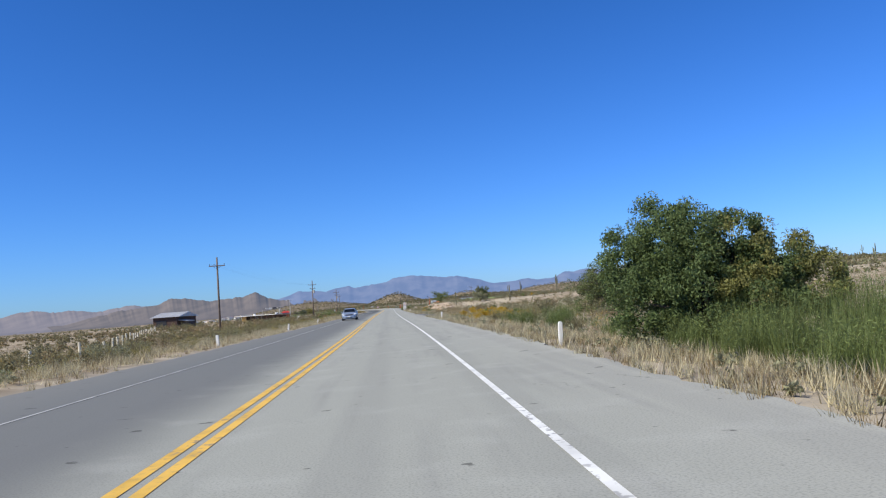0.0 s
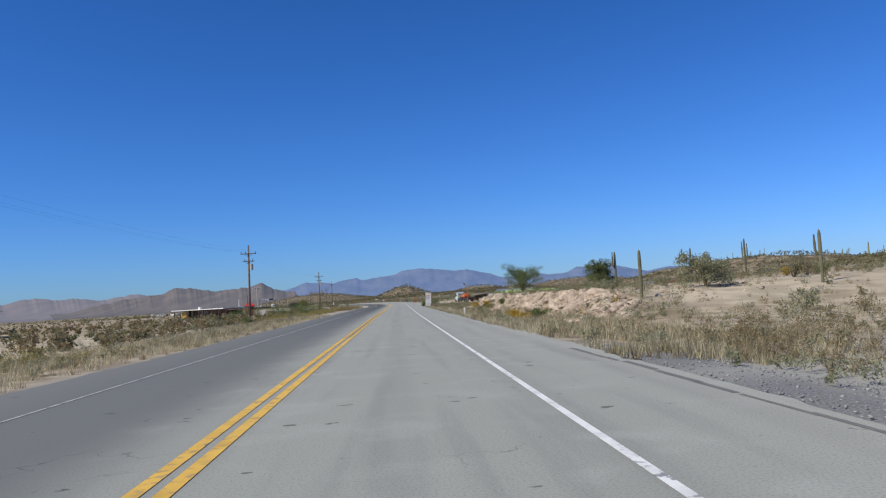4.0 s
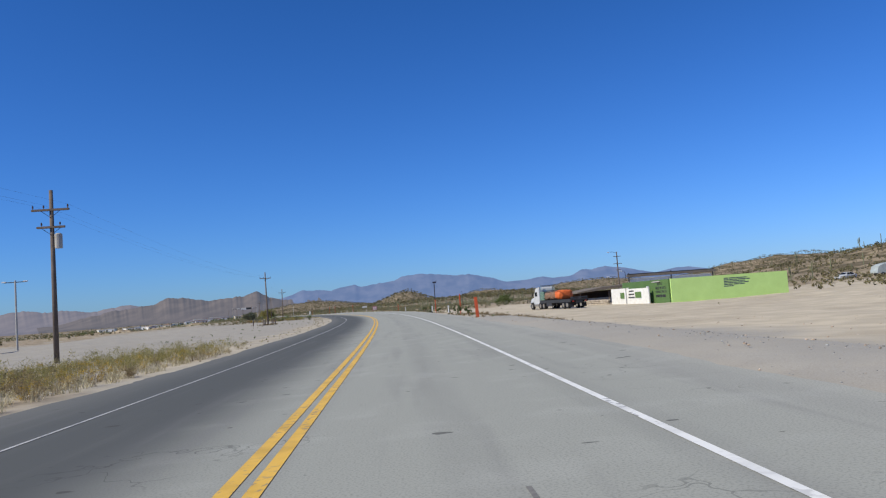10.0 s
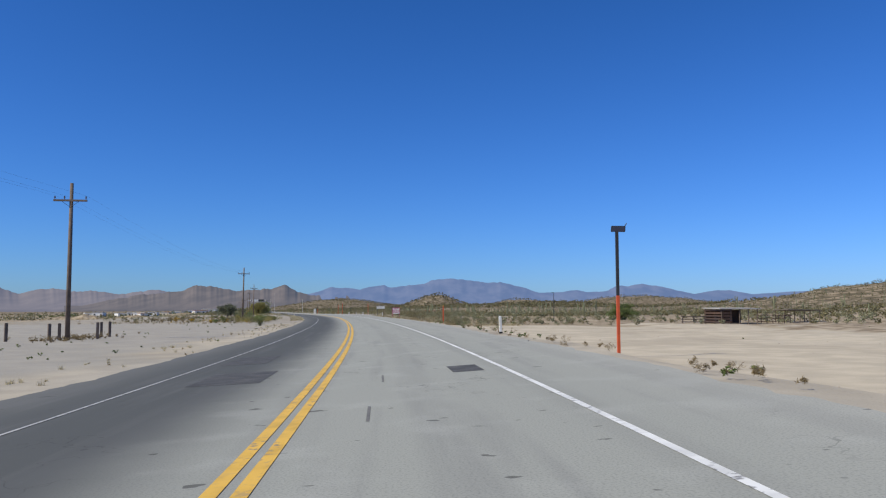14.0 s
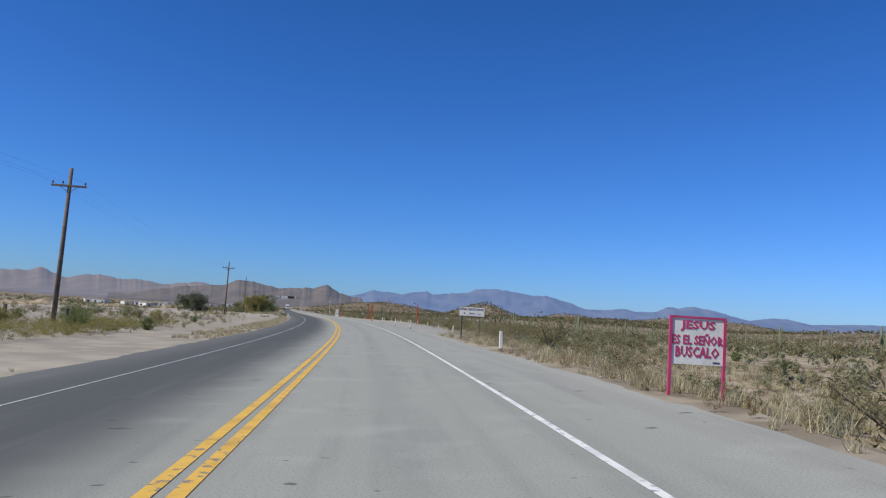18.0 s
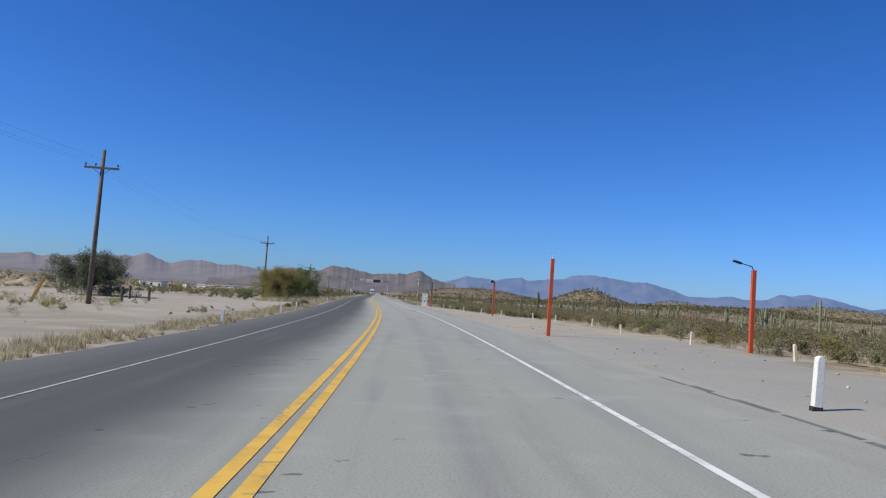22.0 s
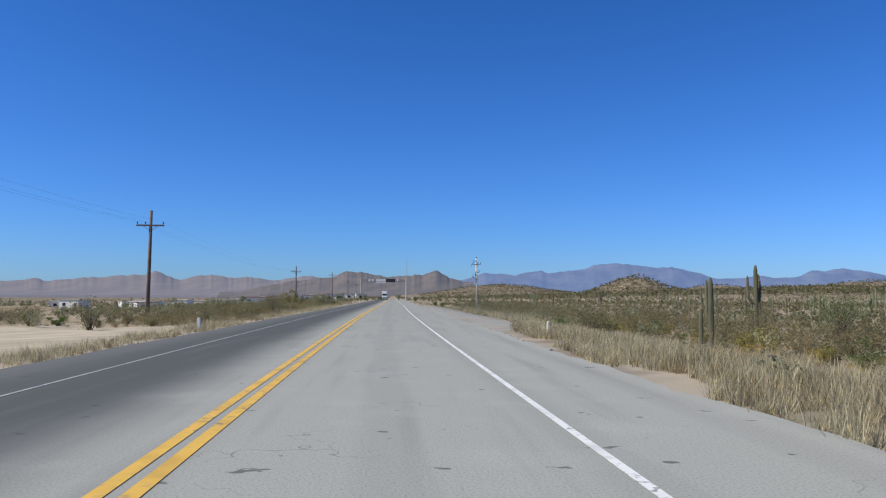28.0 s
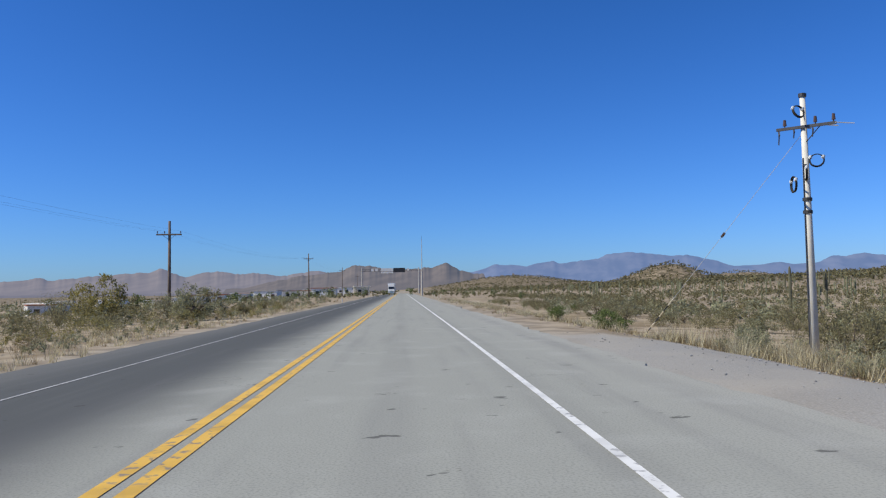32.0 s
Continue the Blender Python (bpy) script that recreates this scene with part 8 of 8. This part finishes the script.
scrub("near_sage", scatter(700, 486, 860, 14.5, 34, 543, 0.5, 15, 1.2), 0.4, 1.1, 544, SAGE, "grey-green scrub beyond the gravel", 10, 30, 0.05, narrow=0.3)
scrub("creosote_flat", np.concatenate([scatter(5200, 488, 1000, 32, 190, 501, 0.35, 40, 1.6), scatter(420, 398, 500, 58, 120, 608, 0.3, 20)]), 0.7, 1.7, 502, OLIVE, "olive creosote scrub covering the flats", 8, 11, 0.125)
scrub("sage_scrub_flat", np.concatenate([scatter(1300, 490, 1000, 34, 190, 503, 0.5, 30, 1.6), scatter(700, 690, 860, 18, 70, 586, 0.3, 20, 1.2), scatter(500, 440, 560, 16, 90, 587, 0.3, 20, 1.2), scatter(260, 400, 530, 60, 110, 607, 0.3, 20)]), 0.6, 1.5, 504, SAGE, "grey-green desert bushes among the creosote", 8, 11, 0.125)
scrub("sage_scrub_plain", scatter(4200, 640, 1150, -220, -15, 505, 0.35, 40, 1.5), 0.5, 1.5, 506, SAGE, "grey-green scrub on the plain", 7, 10, 0.125)
scrub("slope_scrub_near", scatter(1500, -40, 225, 13, 50, 621, 0.5, 12, 1.2), 0.3, 0.95, 622, SAGE, "low grey-green scrub on the slope by the road", 9, 18, 0.045, 0.75, narrow=0.3)
scrub("slope_brush_near", scatter(1500, -40, 225, 12.5, 50, 623, 0.5, 12, 1.2), 0.25, 0.8, 624, DEAD_BRUSH, "low brown brush dotted over pale soil", 9, 16, 0.05, 0.8, narrow=0.14)
scrub("slope_scrub", scatter(2600, -40, 225, 46, 150, 507, 0.5, 25, 1.3), 0.4, 1.3, 508, SAGE, "grey-green scrub on the slope", 6, 9, 0.11)
scrub("slope_creosote_near", scatter(700, -40, 225, 14, 50, 625, 0.5, 14, 1.2), 0.5, 1.3, 626, OLIVE, "olive scrub on the slope by the road", 11, 22, 0.045, narrow=0.3)
scrub("slope_creosote", scatter(2200, -40, 225, 46, 150, 509, 0.5, 25, 1.3), 0.5, 1.5, 510, OLIVE, "olive scrub on the slope", 6, 9, 0.11)
scrub("plain_brush", scatter(2200, -40, 265, -140, -14, 511, 0.5, 30, 1.5), 0.4, 1.4, 512, DEAD_BRUSH, "dry brown brush on the plain", 7, 10, 0.125)
scrub("plain_green_scrub", scatter(2200, -40, 265, -140, -14, 513, 0.5, 30, 1.5), 0.4, 1.4, 514, OLIVE, "olive scrub on the plain", 7, 10, 0.125)
scrub("hill_trees", scatter(15000, 200, 1500, 90, 460, 515, 0.3, 70, 1.3), 0.7, 2.3, 516, OLIVE, "dark desert scrub dotted over the low hills", 3, 7, 0.3)
scrub("far_plain_trees", scatter(5000, 260, 1500, -520, -75, 517, 0.5, 70, 1.2), 0.7, 2.4, 518, OLIVE, "dark desert scrub scattered over the far plain", 3, 7, 0.3)
scrub("far_ahead_scrub", scatter(5000, 900, 1800, -160, 190, 519, 0.35, 60), 0.7, 2.2, 520, OLIVE, "scrub on the plain ahead", 5, 6, 0.25)
hill_pts = []
hg = np.random.RandomState(560)
for hx, hy, h, wx, wy in HILLS:
    n = int(min(5200, 0.045 * wx * wy + 500 + (4200 if hy < 900 else 0)))
    x, y = hx + wx * 1.05 * hg.normal(size=n), hy + wy * 1.05 * hg.normal(size=n)
    s, r = road_sr(x, y)
    ok = np.abs(r) > 60
    hill_pts.append(np.stack([x, y, land(x, y, s, r)], -1)[ok])
hill_pts = np.concatenate(hill_pts)
far_off = np.hypot(hill_pts[:, 0], hill_pts[:, 1] - 400) > 750
scrub("hill_scrub", hill_pts[~far_off], 0.6, 1.7, 561, OLIVE, "dark scrub dotted over the rocky hills", 3, 6, 0.22)
scrub("far_hill_scrub", hill_pts[far_off], 1.6, 4.5, 563, OLIVE, "dark scrub on the far rocky hills", 3, 5, 0.8)
scrub("verge_brush", np.concatenate([scatter(700, 104, 222, 7.2, 14, 551, 0.4, 8), scatter(900, -30, 270, -18, -7.4, 552, 0.5, 8), scatter(260, 440, 520, -24, -10, 553, 0.5, 8), scatter(420, 434, 496, 7.2, 30, 554, 0.3, 8, 1.3), scatter(700, 196, 230, 6.6, 17, 571, 0.3, 6), scatter(280, 198, 268, -19, -9.2, 572, 0.3, 6), scatter(500, 440, 560, -34, -12, 569, 0.5, 9), scatter(700, 690, 860, -40, -7.5, 577, 0.3, 9, 1.3), scatter(300, 20, 100, 11, 20, 555, 0.4, 8)]), 0.25, 0.75, 556, DEAD_BRUSH, "dry brown brush along the verges", 9, 20, 0.045, 0.8, narrow=0.12)
scrub("verge_sage", np.concatenate([scatter(500, 104, 222, 7.2, 14, 557, 0.4, 8), scatter(700, -30, 180, -18, -7.4, 558, 0.5, 8), scatter(300, 640, 830, -16, -7.5, 559, 0.5, 8), scatter(300, 434, 496, 7.6, 32, 583, 0.3, 8, 1.3), scatter(260, 446, 530, -34, -10, 584, 0.3, 9, 1.2), scatter(900, 690, 860, -45, -8, 576, 0.3, 9, 1.3), scatter(350, 196, 230, 6.8, 17, 573, 0.3, 6), scatter(220, 148, 202, 10, 18, 606, 0.3, 6), scatter(190, 198, 268, -19, -9.2, 574, 0.3, 6), scatter(260, 20, 100, 9, 20, 566, 0.4, 8)]), 0.25, 0.8, 567, SAGE, "grey-green brush along the verges", 9, 22, 0.04, 0.8, narrow=0.25)
scrub("gravel_bank_brush", scatter(330, 79, 118, 8.9, 11.8, 643, 0.2, 7), 0.35, 0.85, 644, DEAD_BRUSH, "brown brush along the gravel bank", 10, 22, 0.045, 0.8, "brush", 0.14)
scrub("pole_brush", scatter(170, 556, 582, -22, -14.5, 645, 0.4, 6), 0.3, 0.85, 646, GOLD_LEAF, "golden dry brush round a pole and its stubs", 10, 22, 0.045, 0.8, "brush", 0.16)
pg = np.random.RandomState(641)
scrub("pole_foot_brush", on_land(390.5 + 3.2 * pg.normal(size=90), -17.3 + 0.9 * pg.normal(size=90)), 0.12, 0.42, 642, DEAD_BRUSH, "dry brown brush heaped round the foot of a pole", 8, 14, 0.05, 0.7, "brush", 0.14)
lot_rg = np.random.RandomState(640)
lot_u = lot_rg.rand(170)
LOT_ROW = on_land(301.0 - 14.0 * lot_u + 0.5 * lot_rg.normal(size=170), 6.3 + 4.6 * lot_u + 0.35 * lot_rg.normal(size=170))
scrub("lot_edge_brush", np.concatenate([LOT_ROW, scatter(320, 288, 445, 6.15, 7.0, 568, 0.5, 6)]), 0.12, 0.3, 575, DEAD_BRUSH, "dry weeds along the lot edge", 7, 16, 0.035, 0.7, "weeds", 0.12)
scrub("low_weeds", np.concatenate([scatter(120, 288, 400, 6.2, 7.0, 521, 0.5, 5), scatter(40, 224, 450, 12, 60, 522, 0.4, 20), scatter(160, 270, 448, -20, -7, 523, 0.5, 8)]), 0.06, 0.26, 524, FRESH, "small green weeds on bare dirt", 5, 9, 0.035, 0.9, "weeds")
scrub("verge_green", np.concatenate([scatter(800, -30, 84, 6.4, 12.5, 525, 0.6, 6), scatter(500, 112, 215, 6.6, 10.5, 526, 0.6, 6), scatter(380, 636, 706, 7, 14, 527, 0.6, 6), scatter(500, -30, 180, -12, -7.2, 528, 0.6, 6), scatter(420, 560, 800, -12, -7.2, 529, 0.6, 6)]),
      0.15, 0.5, 530, SAGE, "grey-green weeds among the verge grass", 7, 10, 0.045, 0.8, "weeds")
scrub("yellow_flowers", np.concatenate([scatter(620, 57, 78, 8.2, 13.5, 531, 0.4, 8), scatter(60, 738, 750, 12, 17, 537, 0.3, 5), scatter(420, 186, 285, -17, -8.5, 532, 0.5, 8), scatter(260, 252, 282, -14, -7, 538, 0.3, 6), scatter(120, 450, 520, -26, -10, 539, 0.5, 7), scatter(420, 200, 262, -17, -9.2, 536, 0.4, 7), scatter(80, 134, 196, 9, 13.5, 533, 0.5, 6), scatter(60, 20, 58, 8, 12, 534, 0.5, 6), scatter(40, 670, 679, 10.2, 14, 635, 0.3, 5)]), 0.25, 0.6, 535, YELLOW_BLOOM, "yellow brittlebush flowers on the verge", 9, 18, 0.020, 0.8, "flowers")

gold = np.concatenate([scatter(420, 250, 286, -14, -6.9, 592, 0.15, 6), scatter(420, 455, 482, -15.5, -11.2, 593, 0.1, 6), scatter(60, 478, 492, -15, -11.0, 594, 0.4, 6), scatter(480, 184, 240, -13.5, -8.0, 649, 0.2, 7)])
scrub("left_brown_brush", np.concatenate([scatter(330, 690, 745, -14, -7.2, 628, 0.3, 9), scatter(260, 196, 268, -16, -8.8, 629, 0.3, 7), scatter(420, 228, 268, -12, -6.5, 647, 0.15, 7)]), 0.4, 1.0, 630, DEAD_BRUSH, "brown brush along the far verge", 11, 24, 0.045, 0.8, narrow=0.14)
scrub("left_green_brush", np.concatenate([scatter(240, 198, 268, -17, -9.0, 631, 0.3, 7), scatter(170, 228, 268, -13, -6.9, 648, 0.3, 7), scatter(420, 10, 130, -18, -7.4, 632, 0.4, 9), scatter(320, 692, 810, -16, -7.2, 633, 0.3, 9)]), 0.4, 1.1, 634, GOLD_LEAF, "yellow-green brush along the far verge", 11, 26, 0.04, 0.8, narrow=0.22)
scrub("golden_brush", gold, 0.45, 1.0, 595, GOLD_LEAF, "golden dry brush beside the road", 11, 30, 0.04, 0.85, narrow=0.14)
scrub("gravel_edge_brush", np.concatenate([scatter(260, 700, 768, 9.6, 16, 596, 0.15, 7), scatter(160, 436, 496, 8.5, 24, 597, 0.3, 9)]), 0.5, 1.15, 598, SAGE, "grey-green brush in tall grass along the gravel", 12, 34, 0.042, 0.8, narrow=0.25)
scrub("gravel_edge_olive", np.concatenate([scatter(150, 700, 790, 12, 26, 599, 0.2, 9), scatter(160, 692, 800, -24, -8.5, 589, 0.3, 9)]), 0.9, 1.9, 588, OLIVE, "tall feathery olive brush behind the verge grass", 13, 46, 0.045, 0.7, narrow=0.2)

# ---- dry grass
GRASS = [(1700, 240, 284, -15, -6.5, 0.4, 0.3), (9200, -35, 78, 5.7, 11.0, 0.28, 0.4), (1100, 79, 116, 8.5, 11.5, 0.42, 0.25), (4800, 112, 186, 5.8, 10.8, 0.34, 0.45), (2200, 186, 218, 5.8, 10.8, 0.24, 0.45), (900, 398, 482, 6.2, 9.0, 0.22, 0.6), (4200, 432, 496, 6.3, 22.0, 0.34, 0.35), (6800, 636, 690, 5.95, 9.6, 0.30, 0.25), (2600, 636, 704, 7.0, 12.5, 0.34, 0.35), (4600, 700, 768, 9.5, 15, 0.55, 0.25), (1500, 764, 850, 6.5, 13, 0.3, 0.5), (1500, 486, 640, 8, 16.5, 0.3, 0.5),
         (9500, -35, 186, -12.5, -6.0, 0.36, 0.4), (1400, 186, 275, -17, -8.5, 0.3, 0.6), (3400, 500, 604, -7.6, -6.0, 0.26, 0.3), (3200, 600, 664, -14, -6.2, 0.40, 0.4), (900, 660, 698, -7.6, -6.0, 0.26, 0.4), (2600, 690, 764, -11.5, -6.0, 0.34, 0.4), (900, 764, 830, -11.5, -6.6, 0.3, 0.6),
         (500, 265, 450, -9, -6.2, 0.12, 0.6), (1500, 470, 524, -8.2, -5.95, 0.2, 0.5), (3000, -35, 135, 11.0, 30, 0.32, 0.7), (3000, -35, 180, -32, -12.5, 0.32, 0.7), (800, 134, 196, 13.2, 28, 0.26, 0.7), (2000, 490, 700, 14.2, 40, 0.36, 0.7), (2000, 690, 850, -40, -12, 0.36, 0.7)]
pts, hs = [], []
for k, (n, s0, s1, r0, r1, h, patch) in enumerate(GRASS):
    p = scatter(n, s0, s1, r0, r1, 600 + k, patch, 7.0)
    pts.append(p)
    hs.append(h * (0.5 + 0.9 * np.random.RandomState(640 + k).rand(len(p))))
pts, hs = np.concatenate(pts), np.concatenate(hs)
brown = np.random.RandomState(701).rand(len(pts)) < 0.36
stuff("dry_grass", tufts("dry_grass", pts[~brown], hs[~brown], 1.0, 26, 0.0062, 700, 0.55), DRY_GRASS, "pale bunches of dry straw-coloured grass along the verges", "grass")
stuff("brown_grass", tufts("brown_grass", pts[brown], hs[brown] * 0.85, 1.2, 20, 0.006, 702, 0.55), DEAD_BRUSH, "brown withered bunches among the pale grass", "grass")

# ---- stones


def stone_mesh(seed, squash=0.65, detail=2):
    bm = bmesh.new()
    bmesh.ops.create_icosphere(bm, subdivisions=detail, radius=0.5)
    rg = random.Random(seed)
    cuts = [(Vector((rg.gauss(0, 1), rg.gauss(0, 1), rg.gauss(0, 1))).normalized(), rg.uniform(0.25, 0.42)) for _ in range(9)]
    for v in bm.verts:
        for n, d in cuts:
            over = v.co.dot(n) - d
            if over > 0:
                v.co -= n * over * 0.92
        v.co.z *= squash
    me = bpy.data.meshes.new("stone")
    bm.to_mesh(me)
    bm.free()
    me.materials.append(ROCK)
    return me


def rock_cutting():
    """The broken rock face beside the road, with its loose blocks."""
    ss, q = np.arange(CUT[0] - 5, CUT[1] + 3, 0.15), np.linspace(0, 1, 36)
    gs, gq = np.meshgrid(ss, q)
    s, f = gs.ravel(), gq.ravel()
    base = 10.2 + 0.5 * np.sin(s * 0.31) + 0.35 * np.sin(s * 0.83 + 1)
    r = base + f * 4.2
    x, y = road_xy(s, r)
    z = land(x, y, s, r)
    fade = smooth01(s, CUT[0] - 5, CUT[0] + 6) * (1 - smooth01(s, CUT[1] - 6, CUT[1] + 3)) * smooth01(f, 0.0, 0.12) * (1 - smooth01(f, 0.85, 1.0))

    def blocks(sx, sz, seed):
        i, j = np.floor(s / sx + 0.35 * np.sin(f * 19 + seed)), np.floor(f * 4.2 / sz + 0.3 * np.sin(s * 2.1 + seed))
        w = np.sin(i * 127.1 + j * 311.7 + seed) * 43758.5453
        return w - np.floor(w)

    bump = 0.30 * blocks(1.5, 0.7, 1) + 0.26 * blocks(0.75, 0.36, 2) + 0.16 * blocks(0.38, 0.22, 3)
    z2 = z - 0.05 + fade * (bump - 0.30)
    r2 = r - fade * 0.75 * (bump - 0.3)
    x, y = road_xy(s, r2)
    nx = len(ss)
    i = (np.arange(len(q) - 1)[:, None] * nx + np.arange(nx - 1)[None]).ravel()
    me = mesh_of("rock_cutting", np.stack([x, y, z2], -1), np.stack([i, i + 1, i + nx + 1, i + nx], -1))
    me.materials.append(CUT_ROCK)
    t = tagged(new("rock_cutting", me), "pale broken rock face of a low road cutting", "rock face", kind="structure")
    rg = np.random.RandomState(800)
    kinds = [stone_mesh(810 + k, 0.6) for k in range(7)]
    for me in kinds:
        me.materials[0] = CUT_ROCK
    for k in range(280):
        s, r = rg.uniform(CUT[0], CUT[1] - 3), 9.6 + 4.0 * rg.rand() ** 1.2
        size = 0.16 + 0.75 * rg.rand() ** 2.2
        x, y = (float(v) for v in road_xy(s, r))
        up = 0.0
        ob = new("stone", kinds[int(rg.randint(7))])
        ob.parent = t
        ob.matrix_basis = pose(x, y, land1(x, y) + up + size * 0.08, rg.uniform(-30, 30), rg.uniform(-30, 30), rg.uniform(0, 360)) @ Matrix.Diagonal((size, size * rg.uniform(0.7, 1.2), size * rg.uniform(0.7, 1.1), 1))


def pebbles(name, pts, lo, hi, seed, label, mat=ROCK):
    """Loose stones as faceted lumps in one mesh."""
    rg = np.random.RandomState(seed)
    bm = bmesh.new()
    bmesh.ops.create_icosphere(bm, subdivisions=1, radius=0.5)
    v0 = np.array([v.co[:] for v in bm.verts])
    f0 = np.array([[v.index for v in f.verts] for f in bm.faces])
    bm.free()
    n = len(pts)
    sz = lo + (hi - lo) * rg.rand(n, 1, 1) ** 2.5
    v = v0[None] * (1 + 0.35 * (rg.rand(n, len(v0), 1) - 0.5)) * sz * np.array([1, 1, 0.6]) * (0.7 + 0.6 * rg.rand(n, 1, 3)) + np.asarray(pts)[:, None] + np.array([0, 0, 0.1]) * sz
    f = f0[None] + (np.arange(n) * len(v0))[:, None, None]
    return stuff(name, mesh_of(name, v.reshape(-1, 3), f.reshape(-1, 3)), mat, label, "stones")


rock_cutting()


def rubble_heap():
    rg = np.random.RandomState(870)
    n = 420
    a, q = rg.rand(n) * 6.283, rg.rand(n) ** 0.5
    p = on_land(230.6 + 2.6 * q * np.sin(a), 17.5 + 2.9 * q * np.cos(a))
    p[:, 2] += 0.75 * (1 - q) * (0.7 + 0.3 * rg.rand(n))
    pebbles("rubble_heap", p, 0.12, 0.5, 871, "heap of pale broken rubble on the lot edge", RUBBLE)


pebbles("rubble", np.concatenate([scatter(900, 132, 197, 8.6, 12.5, 850), scatter(500, 134, 196, 12.5, 22, 851), scatter(3600, 133, 196, 9.7, 13.7, 848)]), 0.06, 0.42, 852, "loose rubble over the rock face and its foot", RUBBLE)
pebbles("scattered_stones", np.concatenate([LOT_ROW[::2], scatter(700, 224, 300, 6.0, 20, 864), scatter(700, -20, 225, 7, 28, 853), scatter(500, -20, 180, -26, -7, 854), scatter(900, 224, 450, 6, 45, 855), on_land(490 + 140 * np.random.RandomState(856).rand(500), 6.2 + 7 * np.random.RandomState(855).rand(500)), scatter(500, 700, 800, 6.2, 20, 857), scatter(500, 440, 620, -24, -6.5, 858)]), 0.02, 0.09, 859, "scattered small stones on the dirt", RUBBLE)
pebbles("gravel", np.concatenate([scatter(5200, 77, 116, 6.0, 8.6, 860), scatter(1400, 224, 296, 6.0, 12, 861), on_land(706 + 60 * np.random.RandomState(862).rand(1400), 6.1 + 4.2 * np.random.RandomState(863).rand(1400))]), 0.018, 0.055, 863, "grey gravel heaped beside the road", GREY_CHIPS)
rubble_heap()
